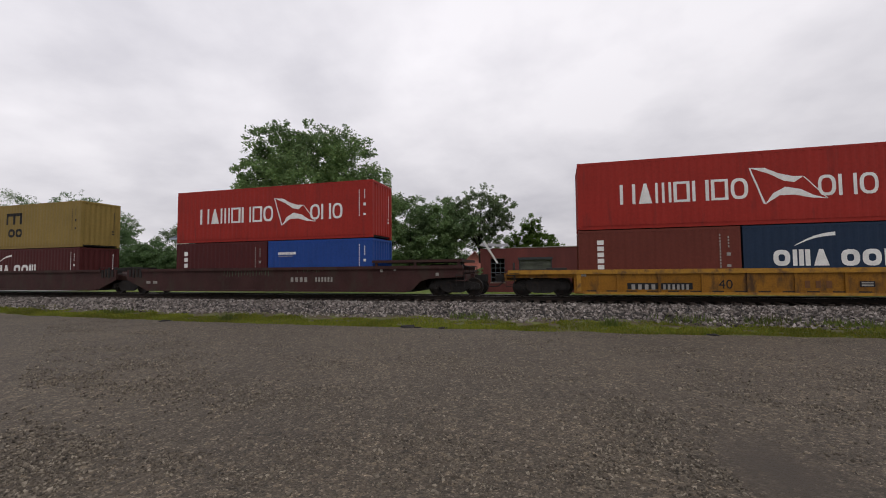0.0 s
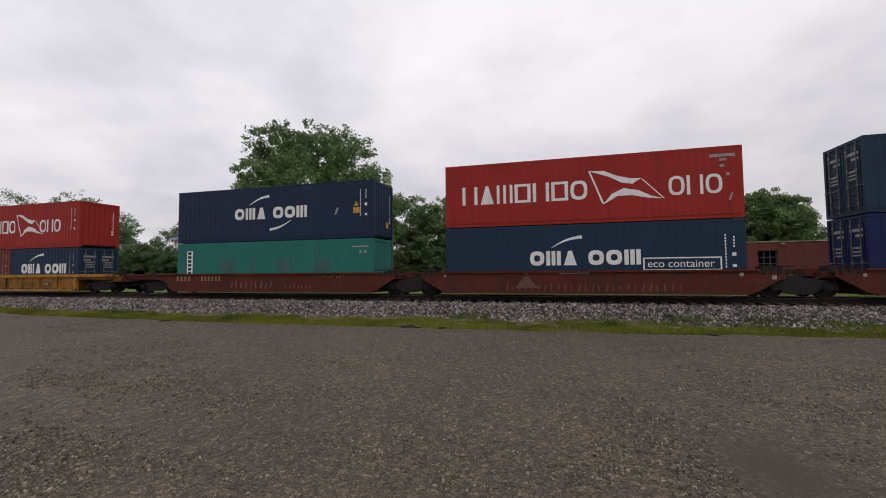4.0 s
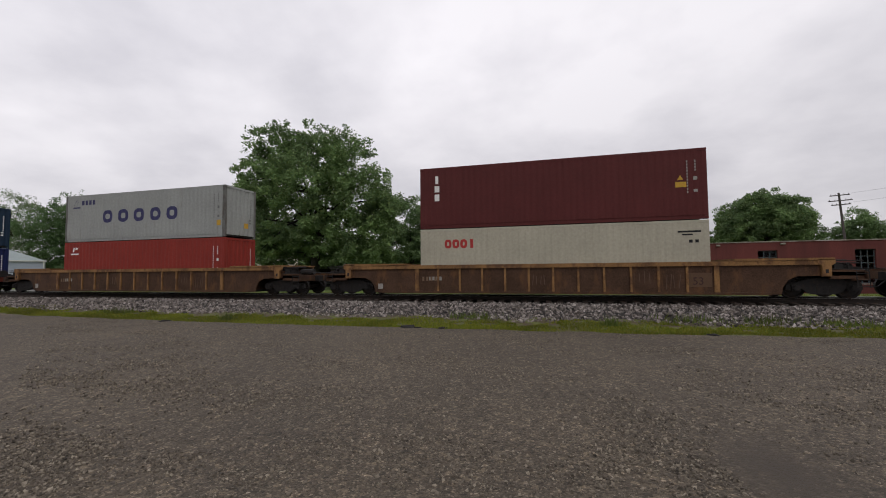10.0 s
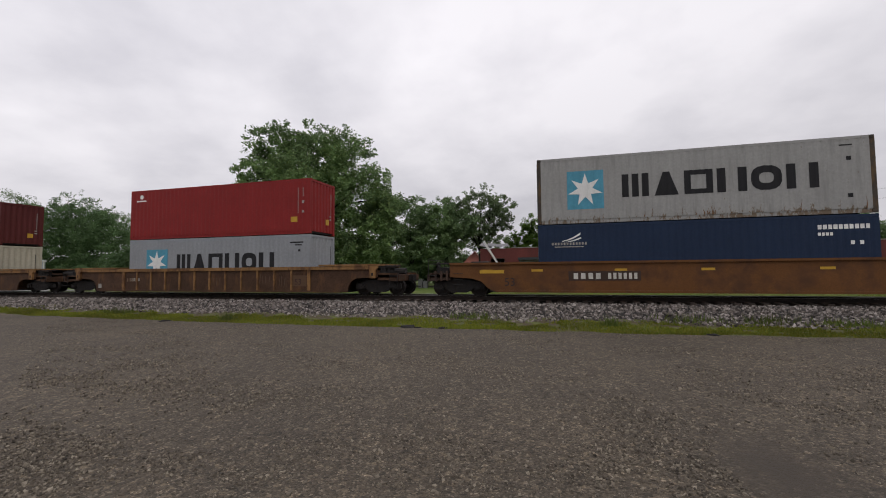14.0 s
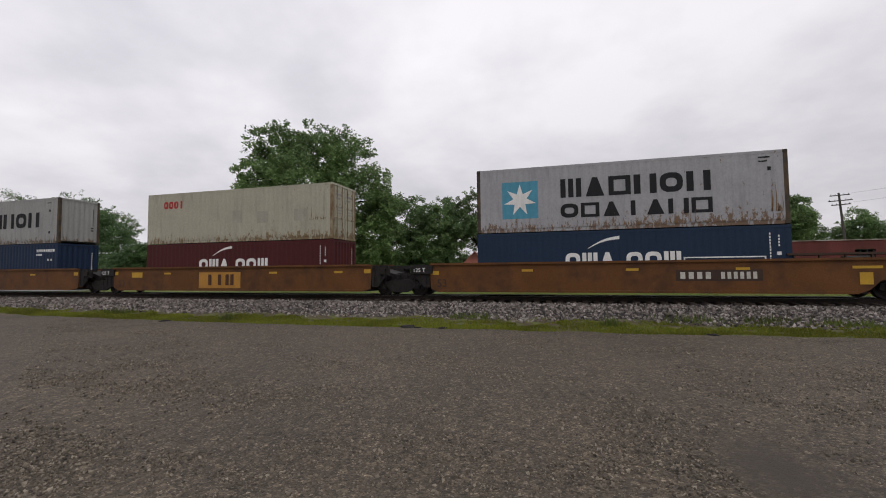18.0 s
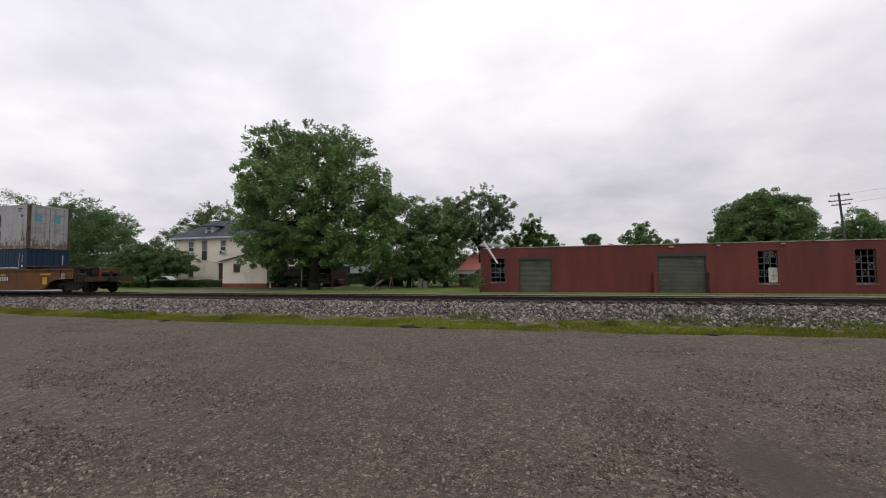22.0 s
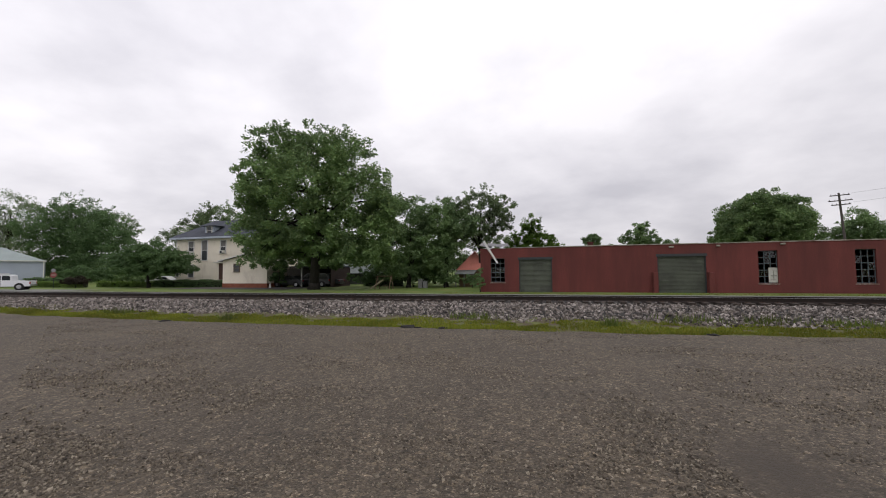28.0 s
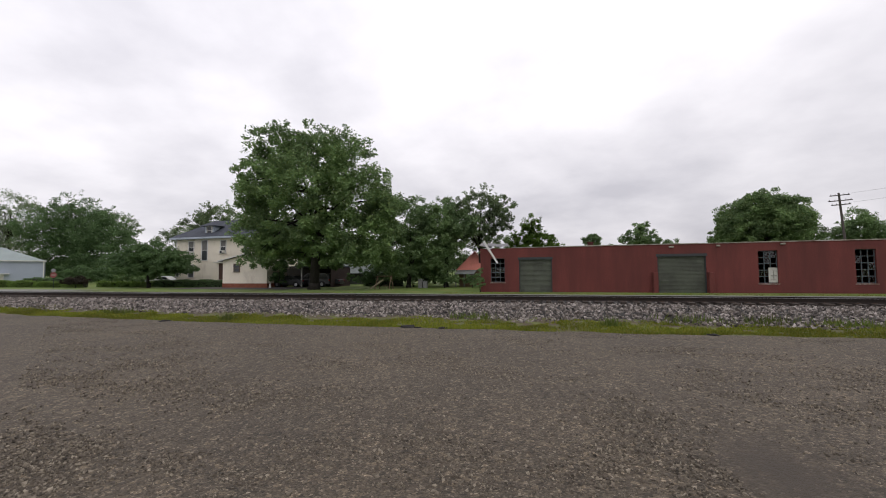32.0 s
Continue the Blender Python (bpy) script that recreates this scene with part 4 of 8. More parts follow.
    tree(-17.4, 48.8, 3.0, [(0, 0, 1.4, 2.2, 1.1, 1.4), (2.4, 0.2, 1.2, 1.8, 1.0, 1.2)], DEEP, "dark shrubs at the back of the lawn", 58, 120, 46, 0.14, 0.07, 0.3, 0.5, 4, 0.2, "shrub")
    tree(-33.6, 45.0, 3.4, [(0, 0, 2.4, 1.3, 0.8, 2.2), (-0.8, 0.2, 1.4, 0.8, 0.7, 1.2), (1.0, 0.3, 3.6, 1.4, 0.8, 1.0)], DEEP, "dark shrub beside the annex wall", 54, 120, 50, 0.12, 0.06, 0.3, 0.45, 4, 0.2, "shrub")
    tree(-6.3, 33.9, 2.6, [(0, 0.0, 1.3, 0.55, 0.5, 1.1), (-0.6, 0.2, 0.6, 0.5, 0.4, 0.5)], DARK, "shrub at the corner of the brick building", 36, 34, 46, 0.09, 0.05, 0.3, 0.32, 4, 0.2, "shrub")
    tree(-9.6, 46.6, 2.2, [(0, 0, 0.9, 1.5, 0.8, 0.85), (-1.6, 0, 0.7, 1.2, 0.7, 0.7), (1.6, 0, 1.0, 1.0, 0.7, 1.0)], DARK, "dark bushes before the red-roofed house", 55, 80, 46, 0.12, 0.06, 0.3, 0.42, 4, 0.2, "shrub")
    tree(-12.6, 45.8, 2.6, [(0, 0, 1.2, 1.2, 0.8, 1.2)], DARK, "dark bush at the edge of the lawn", 56, 45, 46, 0.12, 0.06, 0.3, 0.42, 4, 0.2, "shrub")
    # behind the brick building
    tree(-3.4, 55.5, 8.8, [(0, 0, 6.4, 1.6, 1.8, 2.8), (-1.9, 0, 5.2, 1.8, 2, 1.9), (1.4, 0, 5.4, 1.7, 2, 1.8), (3.0, 0, 4.4, 1.3, 1.5, 1.0)], FRESH, "fresh green tree behind the brick building", 37, 230, 54, 0.17, 0.2, 0.35, 0.6, 8, 0.3, gaps=0.4, sprays=30)
    tree(4.9, 70, 7.6, [(0, 0, 6.4, 1.4, 1.5, 1.4)], DARK, "small round tree far behind the building", 38, 90, 44, 0.16, 0.14, 0.45, 0.5, 4, 0.2)
    tree(8.0, 72, 6.2, [(0, 0, 5.2, 2.0, 1.5, 0.9)], FRESH, "low tree far behind the building", 39, 36, 40, 0.16, 0.14, 0.4, 0.6, 4, 0.3)
    tree(11.2, 66, 8.9, [(0, 0, 6.8, 2.3, 2.3, 1.9), (-1.4, 0, 6.0, 1.4, 2, 1.2), (1.6, 0, 6.0, 1.4, 2, 1.3)], DARK, "round-topped tree behind the building", 40, 130, 50, 0.17, 0.2, 0.4, 0.65, 5, 0.3)
    tree(15.4, 68, 6.5, [(0, 0, 5.5, 1.7, 1.5, 0.95)], DARK, "low bushy tree behind the building", 41, 36, 44, 0.16, 0.15, 0.4, 0.6, 4, 0.3)
    tree(24.2, 60, 11.6, [(0, 0, 6.9, 5.0, 4.4, 4.4), (-2.3, 0, 7.4, 3.2, 3.6, 3.2), (2.3, 0, 7.4, 3.2, 3.6, 3.2), (0, -0.5, 8.9, 3.4, 3, 2.5), (-4.2, 0, 5.6, 1.9, 2.6, 1.9), (4.7, 0, 5.0, 1.8, 2.4, 1.8), (-6.2, 0.5, 4.2, 1.0, 1.2, 0.8)], GREEN, "broad round-headed tree behind the building", 42, 1250, 64, 0.17, 0.4, 0.35, 0.6, 12, 0.45, gaps=0.6, sprays=0)
    tree(31.3, 64, 7.8, [(0, 0, 6.2, 2.0, 2, 1.3), (-1.4, 0, 5.4, 1.4, 2, 1.2)], PALE, "sparse tree beside the utility pole", 43, 50, 44, 0.16, 0.2, 0.45, 0.65, 7, 0.5)
    tree(35.8, 64, 9.2, [(0, 0, 6.8, 2.2, 2.4, 2.2), (2.2, 0, 6.0, 1.8, 2, 1.7), (-1.4, 0, 5.8, 1.5, 2, 1.4)], DARK, "tall tree past the utility pole", 44, 220, 50, 0.17, 0.24, 0.4, 0.7, 6, 0.3, sprays=20)
    tree(40.2, 62, 8.4, [(0, 0, 6.0, 2.2, 2.4, 2.0), (2.2, 0, 5.4, 1.8, 2, 1.7)], DARK, "tree at the end of the row", 45, 160, 48, 0.17, 0.22, 0.4, 0.7, 5, 0.3)
    # left: round the shed and the street
    tree(-119.5, 78, 18.3, [(-9.0, 0, 10.5, 6.5, 5, 5.5), (0, 0, 12.0, 7.5, 6, 6.0), (8.2, 0, 9.6, 5.5, 5, 4.6), (-4, 0, 6.0, 9.0, 5, 3.6), (6.5, 0, 5.2, 6.5, 4, 3.4), (12.6, 0, 7.4, 3.2, 3.5, 3.0), (0, 0, 3.0, 12, 4, 2.5), (9, -1, 2.6, 7, 3, 2.2), (-7, -1, 3.0, 7, 3, 2.5)], DEEP, "large spreading tree behind the shed", 46, 900, 56, 0.32, 0.6, 0.3, 1.25, 12, 0.3, grow=1.25, gaps=0.35, sprays=60)
    tree(-168, 91, 24.5, [(0, 0, 17.5, 7, 6, 6.6), (5, 0, 12, 6, 5, 5), (-8, 0, 14, 6, 5, 6), (2, 0, 7, 8, 5, 4)], PALE, "tall pale tree at the street's far end", 47, 260, 50, 0.34, 0.6, 0.35, 1.5, 14, 0.5, grow=1.2, gaps=0.22, sprays=50)
    tree(-142, 99, 20.0, [(0, 0, 14.5, 7, 5, 5.0), (7, 0, 13, 6, 5, 4.5), (-8, 0, 13, 6, 5, 5)], PALE, "tall thin-leaved tree behind the shed", 48, 220, 50, 0.32, 0.5, 0.4, 1.3, 12, 0.5, grow=1.18, gaps=0.22, sprays=50)
    tree(-84.0, 78, 14.5, [(0, 0, 10.4, 4, 4, 3.6), (4, 0, 8.6, 3.4, 4, 3.0), (-4, 0, 8, 4, 4, 4)], PALE, "thin-leaved tree along the side street", 49, 150, 50, 0.24, 0.35, 0.4, 1.1, 9, 0.6)
    tree(-53.0, 43.6, 6.5, [(0, 0, 4.4, 3.8, 3, 1.9), (-4.0, 0, 3.3, 3.2, 2.6, 1.8), (4.0, 0, 3.4, 2.9, 2.6, 1.7), (0.5, -0.8, 2.6, 4.6, 2.2, 1.3), (6.0, 0, 2.6, 1.4, 1.6, 0.9)], DEEP, "low spreading tree before the house", 50, 600, 54, 0.16, 0.2, 0.30, 0.7, 8, 0.2, gaps=0.4, sprays=70)
    tree(-64.0, 66.5, 16.4, [(0, 0, 12.4, 3.6, 4, 3.6), (-4.0, 0, 10.8, 3.0, 4, 2.8), (4.0, 0, 10, 3.6, 4, 3.5), (0, 0, 7.5, 5, 4, 3)], PALE, "tall tree behind the house", 51, 300, 50, 0.24, 0.4, 0.35, 0.9, 10, 0.4, gaps=0.25, sprays=50)
    tree(-71.5, 72, 9.5, [(0, 0, 6.2, 3.4, 3, 2.6), (-4, 0, 5.0, 3.4, 3, 2.6)], GREEN, "tree between the houses", 52, 110, 50, 0.2, 0.25, 0.3, 0.9, 5, 0.35)
    tree(-62.0, 60, 9.0, [(0, 0, 7.6, 0.8, 0.8, 1.4), (0, 0, 5.6, 1.4, 1.4, 1.7), (0, 0, 3.4, 1.9, 1.9, 1.9)], DARK, "narrow dark conifer behind the hedges", 53, 90, 50, 0.12, 0.15, 0.6, 0.5, 4, 0.3)

    tree(-91.6, 58, 3.6, [(0, 0, 2.0, 2.4, 1.6, 1.6), (-1.8, 0, 1.2, 1.8, 1.5, 1.2), (1.8, 0, 1.3, 1.8, 1.5, 1.3)], DEEP, "dark dense shrub behind the hedges", 300, 110, 44, 0.18, 0.1, 0.3, 0.6, 4, 0.2, "shrub")
    tree(-88.7, 58, 3.6, [(0, 0, 2.0, 2.4, 1.6, 1.6), (-1.8, 0, 1.2, 1.8, 1.5, 1.2), (1.8, 0, 1.3, 1.8, 1.5, 1.3)], DEEP, "dark dense shrub behind the hedges", 301, 110, 44, 0.18, 0.1, 0.3, 0.6, 4, 0.2, "shrub")
    tree(-85.8, 58, 3.6, [(0, 0, 2.0, 2.4, 1.6, 1.6), (-1.8, 0, 1.2, 1.8, 1.5, 1.2), (1.8, 0, 1.3, 1.8, 1.5, 1.3)], DEEP, "dark dense shrub behind the hedges", 302, 110, 44, 0.18, 0.1, 0.3, 0.6, 4, 0.2, "shrub")
    tree(-82.5, 58, 3.6, [(0, 0, 2.0, 2.4, 1.6, 1.6), (-1.8, 0, 1.2, 1.8, 1.5, 1.2), (1.8, 0, 1.3, 1.8, 1.5, 1.3)], DEEP, "dark dense shrub behind the hedges", 303, 110, 44, 0.18, 0.1, 0.3, 0.6, 4, 0.2, "shrub")
    # low woods that close the gardens behind
    r = random.Random(77)
    for k, (xx, yy, h) in enumerate([(-104, 76, 5.5), (-97, 72, 5), (-90, 68, 4.5), (-82, 64, 4.5), (-75, 62, 4.2), (-68, 60, 4), (-60, 70, 6.5), (-52, 72, 6), (-45, 68, 5.5), (-38, 64, 5.5), (-31, 66, 6), (-24, 62, 5.5), (-18, 60, 5.5), (-12, 66, 5.5), (-5, 66, 5.2), (2, 78, 5), (-78, 92, 7), (-92, 95, 8), (-112, 100, 9), (-132, 104, 10), (-156, 110, 12), (18, 80, 5), (30, 80, 6), (44, 75, 7)]):
        tree(xx, yy, h, [(0, 0, h * 0.6, 3.6, 2.5, h * 0.36), (-3.2, 0, h * 0.42, 3.0, 2.5, h * 0.34), (3.2, 0, h * 0.45, 3.0, 2.5, h * 0.34), (0, -1, h * 0.2, 4.5, 2, h * 0.2)], DARK if k % 3 else GREEN, "dense low tree closing the gardens behind", 200 + k, 130, 44, 0.24, 0.16, 0.3, 1.0, 4, 0.2)


woods()


def hedge(x0, x1, y0, y1, h, material, label, seed, leaf=0.07, name="hedge"):
    """A clipped hedge: woody core and a coat of small leaves."""
    r = np.random.RandomState(seed)
    ob = thing(name, pose((x0 + x1) / 2, (y0 + y1) / 2, -0.05), label, "hedge" if name == "hedge" else "bush")
    hx, hy = (x1 - x0) / 2, (y1 - y0) / 2
    bm = bmesh.new()
    box(bm, -hx + 0.18, hx - 0.18, -hy + 0.18, hy - 0.18, 0, h - 0.2)
    part("core", bm, BARK, ob)
    n = int(60 * (hx * 2 * h + hx * hy * 4))
    n = min(n, 900)
    p = r.uniform(-1, 1, (n, 3)) * np.array([hx, hy, 1])
    p[:, 2] = r.rand(n) * h
    face = r.randint(0, 4, n)
    p[face < 2, 1] = -hy + 0.1
    p[face == 2, 2] = h - 0.08
    p[:, 2] += 0.10 * np.sin(p[:, 0] * 1.7 + seed) * (p[:, 2] > h * 0.6)
    v, f = leaf_cloud(r, p, np.full(n, 0.2), 14, leaf)
    part("foliage", from_arrays("foliage", v, f, material), material, ob)
    return ob


CLIPPED = leafy("clipped_leaf", [(0.12, 0.20, 0.045), (0.17, 0.27, 0.06), (0.22, 0.32, 0.08), (0.14, 0.23, 0.05)])
hedge(-53.5, -42.2, 45.4, 46.6, 0.95, DEEP, "clipped dark hedge along the house", 61)
for k, (a, b, z) in enumerate(((-92, -86.2, 1.0), (-85.8, -80.5, 0.95), (-80.2, -75.2, 0.95), (-74.8, -69.6, 0.8), (-69.2, -65.0, 0.75))):
    hedge(a, b, 43.4, 44.6, z, CLIPPED, "clipped green hedge along the street", 62 + k)
hedge(-84, -72, 47.4, 48.4, 1.35, DEEP, "taller dark hedge before the shed", 70)
for k, (a, b) in enumerate(((-64.0, -60.6), (-60.2, -58.2), (-57.6, -54.6))):
    hedge(a, b, 44.6, 45.6, 0.8, CLIPPED, "clipped round-topped green hedge", 72 + k)
hedge(-57.5, -46.5, 47.2, 47.9, 0.8, DEEP, "dark shrubs under the low tree", 78)
tree(-64.0, 42.0, 1.75, [(0, 0, 1.0, 1.5, 1.2, 0.7), (-1.2, 0, 0.75, 1.1, 1, 0.6), (1.2, 0, 0.8, 1.1, 1, 0.6)], leafy("bronze_leaf", [(0.035, 0.028, 0.022), (0.055, 0.04, 0.03), (0.045, 0.045, 0.025)]), "bronze-leaved rounded bush by the street", 79, 240, 50, 0.08, 0.06, 0.3, 0.38, 4, 0.2, "bush")
hedge(-25.0, -19.5, 50.5, 51.4, 1.5, DEEP, "dark clipped hedge behind the great tree", 80)

# ---- small things about the gardens ----


def utility_pole():
    ob = thing("utility_pole", pose(27.15, 50, 0, 0, -3.6, 0), "grey wooden utility pole with three crossarms and wires", "utility pole")
    wood = mat("grey_pole_wood", (0.085, 0.075, 0.065), 0.9, 0, 0.3, 2, 20, 0.4)
    bm = bmesh.new()
    rod(bm, (0, 0, -0.3), (0, 0, 9.2), 0.14, 10, 0.085)
    part("pole", bm, wood, ob)
    for z, w in ((8.95, 0.80), (8.42, 0.98), (8.02, 0.78)):
        arm = block("crossarm", (-w, w, -0.16, -0.05, z - 0.042, z + 0.042), wood, ob)
        for k in (-0.9, -0.45, 0.45, 0.9):
            bm = bmesh.new()
            rod(bm, (k * w, -0.1, z + 0.05), (k * w, -0.1, z + 0.15), 0.028, 8, 0.02)
            part("insulator", bm, STEEL_DARK, arm)
    ob2 = thing("overhead_wires", pose(26.9, 50, 0), "thin dark overhead wires", "wire")
    for k, (dy, z) in enumerate(((-0.1, 9.1), (0.0, 8.2))):
        bm = bmesh.new()
        a, b = Vector((0.6, dy, z)), Vector((24.0, -9.0 + dy, z + 4.6))
        for j in range(10):
            f, g = j / 10, (j + 1) / 10
            p, q = a.lerp(b, f), a.lerp(b, g)
            p.z -= 1.0 * math.sin(math.pi * f) * 0.8
            q.z -= 1.0 * math.sin(math.pi * g) * 0.8
            rod(bm, p, q, 0.008, 4)
        part("wire", bm, STEEL_DARK, ob2)
    far = thing("utility_pole", pose(51.0, 41.0, 0), "grey wooden utility pole further along", "utility pole")
    bm = bmesh.new()
    rod(bm, (0, 0, -0.3), (0, 0, 13.9), 0.2, 10, 0.12)
    part("pole", bm, wood, far)
    block("crossarm", (-1.1, 1.1, -0.16, -0.05, 13.2, 13.32), wood, far)


utility_pole()


def stop_sign():
    ob = thing("road_sign", pose(-65.0, 40.0, 0, 0, 0, 28), "red road sign with a grey disc on a post", "road sign")
    bm = bmesh.new()
    rod(bm, (0, 0, -0.05), (0, 0, 2.6), 0.035, 6)
    part("post", bm, STEEL_DARK, ob)
    bm = bmesh.new()
    prism(bm, [(0.40 * math.cos((k + 0.5) * math.tau / 8), 1.78 + 0.40 * math.sin((k + 0.5) * math.tau / 8)) for k in range(8)], -0.05, -0.04)
    part("sign_plate", bm, mat("sign_red", (0.20, 0.05, 0.045), 0.5), ob, "red octagonal plate")
    block("sign_bar", (-0.26, 0.26, -0.056, -0.051, 1.72, 1.84), mat("faded_sign_white", (0.30, 0.24, 0.22), 0.7), ob)
    bm = bmesh.new()
    rod(bm, (0, -0.05, 2.38), (0, -0.04, 2.38), 0.26, 14)
    part("disc", bm, mat("disc_grey", (0.22, 0.22, 0.23), 0.5, 0.2), ob)


stop_sign()


def yard_things():
    ob = thing("swing_frame", pose(-19.0, 42.2, 0), "small weathered wooden play frame with a slide", "playground frame")
    wood = mat("weathered_timber", (0.16, 0.11, 0.07), 0.9, 0, 0.3, 3, 20, 0.3)
    for xa in (-0.2, 1.4):
        for s in (-0.6, 0.6):
            bm = bmesh.new()
            rod(bm, (xa, s, -0.05), (xa, 0, 1.35), 0.05, 6)
            part("leg", bm, wood, ob)
    bm = bmesh.new()
    rod(bm, (-0.3, 0, 1.35), (1.5, 0, 1.35), 0.05, 6)
    part("beam", bm, wood, ob)
    bm = bmesh.new()
    prism(bm, [(-1.0, 0.05), (-0.9, 0.0), (0.45, 0.88), (0.4, 0.98)], -0.22, 0.22)
    part("slide", bm, mat("faded_plastic", (0.42, 0.36, 0.24), 0.5), ob, "pale yellow slide")
    bm = bmesh.new()
    box(bm, 0.5, 0.95, -0.2, 0.2, 0.25, 0.33)
    part("seat", bm, wood, ob)
    ob = thing("storage_cabinet", pose(-14.9, 44.5, 0), "small grey utility cabinets on the lawn", "utility cabinet")
    grey = mat("cabinet_grey", (0.14, 0.145, 0.14), 0.6, 0.1)
    for a, h in ((-0.35, 0.95), (0.2, 0.75)):
        bm = bmesh.new()
        box(bm, a, a + 0.45, -0.2, 0.2, -0.05, h)
        part("cabinet", bm, grey, ob, bevel=0.03)
    ob = thing("meter_post", pose(-34.0, 43.6, 0), "small white marker post by the drive", "marker post")
    bm = bmesh.new()
    rod(bm, (0, 0, -0.05), (0.05, 0, 0.55), 0.14, 8, 0.09)
    part("post", bm, WHITE_TRIM, ob)


yard_things()

RUBBER = mat("tyre_rubber", (0.018, 0.018, 0.019), 0.85, 0, 0.2, 6, 40, 0.2)
CAR_GLASS = mat("car_window", (0.02, 0.024, 0.028), 0.08, 0, 0.1, 1, 8, 0.0)
CHROME = mat("wheel_rim", (0.42, 0.42, 0.43), 0.35, 0.8, 0.1, 5, 30, 0.05)
LAMP_RED = mat("tail_lamp", (0.35, 0.02, 0.02), 0.3, 0, 0.1, 3, 20, 0.0)


def vehicle(name, m, kind, color, label, category):
    """A car or pickup, nose towards -x, its origin on the ground below its middle."""
    ob = thing(name, m, label, category)
    body = mat("car_paint", color, 0.3, 0.0, 0.05, 1, 20, 0.0)
    if kind == "pickup":
        L, low, w = 2.75, 0.42, 0.98
        lower = [(-L, low + 0.1), (-L + 0.1, low), (L - 0.1, low), (L, low + 0.12), (L, 1.10), (1.05, 1.12), (1.05, 1.15), (-1.2, 1.13), (-2.7, 1.02), (-L, 0.85)]
        cab = [(-1.15, 1.12), (-0.5, 1.80), (-0.2, 1.88), (0.75, 1.87), (0.97, 1.76), (1.05, 1.12)]
        wins = [[(-0.85, 1.18), (-0.42, 1.70), (-0.2, 1.76), (0.02, 1.76), (0.02, 1.18)], [(0.14, 1.18), (0.14, 1.76), (0.68, 1.74), (0.85, 1.66), (0.9, 1.18)]]
        axles, wr = (-1.85, 1.75), 0.39
    elif kind == "van":
        L, low, w = 2.35, 0.35, 0.92
        lower = [(-L, low + 0.1), (-L + 0.1, low), (L - 0.1, low), (L, low + 0.12), (L, 1.0), (-1.5, 1.0), (-2.2, 0.92), (-L, 0.75)]
        cab = [(-1.6, 1.0), (-0.85, 1.66), (-0.5, 1.74), (1.9, 1.72), (2.22, 1.5), (2.33, 1.0)]
        wins = [[(-1.25, 1.04), (-0.75, 1.58), (-0.4, 1.62), (-0.4, 1.04)], [(-0.3, 1.04), (-0.3, 1.62), (0.8, 1.62), (0.8, 1.04)], [(0.9, 1.04), (0.9, 1.62), (1.85, 1.60), (2.1, 1.04)]]
        axles, wr = (-1.45, 1.4), 0.34
    else:
        L, low, w = 2.35, 0.32, 0.88
        lower = [(-L, low + 0.1), (-L + 0.1, low), (L - 0.1, low), (L, low + 0.15), (L, 0.86), (1.5, 0.94), (-0.9, 0.92), (-2.1, 0.78), (-L, 0.62)]
        cab = [(-1.1, 0.92), (-0.35, 1.36), (0.1, 1.43), (0.8, 1.40), (1.65, 0.94)]
        wins = [[(-0.85, 0.95), (-0.3, 1.30), (0.1, 1.36), (0.2, 1.36), (0.2, 0.95)], [(0.28, 0.95), (0.28, 1.36), (0.75, 1.33), (1.35, 0.95)]]
        axles, wr = (-1.4, 1.35), 0.32
    bm = bmesh.new()
    prism(bm, lower, -w, w)
    part("body", bm, body, ob, bevel=0.04)
    bm = bmesh.new()
    prism(bm, cab, -w + 0.14, w - 0.14)
    part("cab", bm, body, ob, bevel=0.04)
    for s in (-1, 1):
        for pts in wins:
            bm = bmesh.new()
            prism(bm, pts, *sorted((s * (w - 0.145), s * (w - 0.128))))
            part("side_window", bm, CAR_GLASS, ob)
        bm = bmesh.new()
        box(bm, -0.95 if kind == "pickup" else -0.7, -0.8 if kind == "pickup" else -0.55, *sorted((s * (w - 0.1), s * (w + 0.14))), 1.12 if kind != "car" else 0.95, 1.28 if kind != "car" else 1.06)
        part("mirror", bm, body, ob)
        bm = bmesh.new()
        box(bm, L - 0.06, L + 0.015, *sorted((s * (w - 0.22), s * (w + 0.004))), 0.72, 0.98 if kind != "car" else 0.84)
        part("tail_light", bm, LAMP_RED, ob)
        bm = bmesh.new()
        box(bm, -L - 0.01, -L + 0.08, *sorted((s * (w - 0.35), s * (w - 0.02))), 0.62, 0.78)
        part("headlight", bm, CHROME, ob)
        for ax in axles:
            bm = bmesh.new()
            rod(bm, (ax, s * (w - 0.2), wr), (ax, s * (w + 0.012), wr), wr + 0.07, 18)
            part("wheel_arch", bm, RUBBER, ob)
            bm = bmesh.new()
            rod(bm, (0, -0.11, 0), (0, 0.11, 0), wr, 20)
            tyre = part("wheel", bm, RUBBER, ob, at=pose(ax, s * (w - 0.06), wr), bevel=0.0)
            bm = bmesh.new()
            rod(bm, (0, s * 0.085, 0), (0, s * 0.125, 0), wr * 0.62, 14)
            for k in range(5):
                a = k * math.tau / 5
                rod(bm, (0, s * 0.13, 0), (wr * 0.55 * math.cos(a), s * 0.13, wr * 0.55 * math.sin(a)), 0.035, 5)
            part("rim", bm, CHROME, tyre)
            if name == "pickup_truck":
                ROLLING.append((tyre, ax, s * (w - 0.06), wr))
    bm = bmesh.new()
    box(bm, L - 0.02, L + 0.1, -w + 0.05, w - 0.05, low + 0.05, low + 0.22)
    part("rear_bumper", bm, CHROME if kind == "pickup" else body, ob)
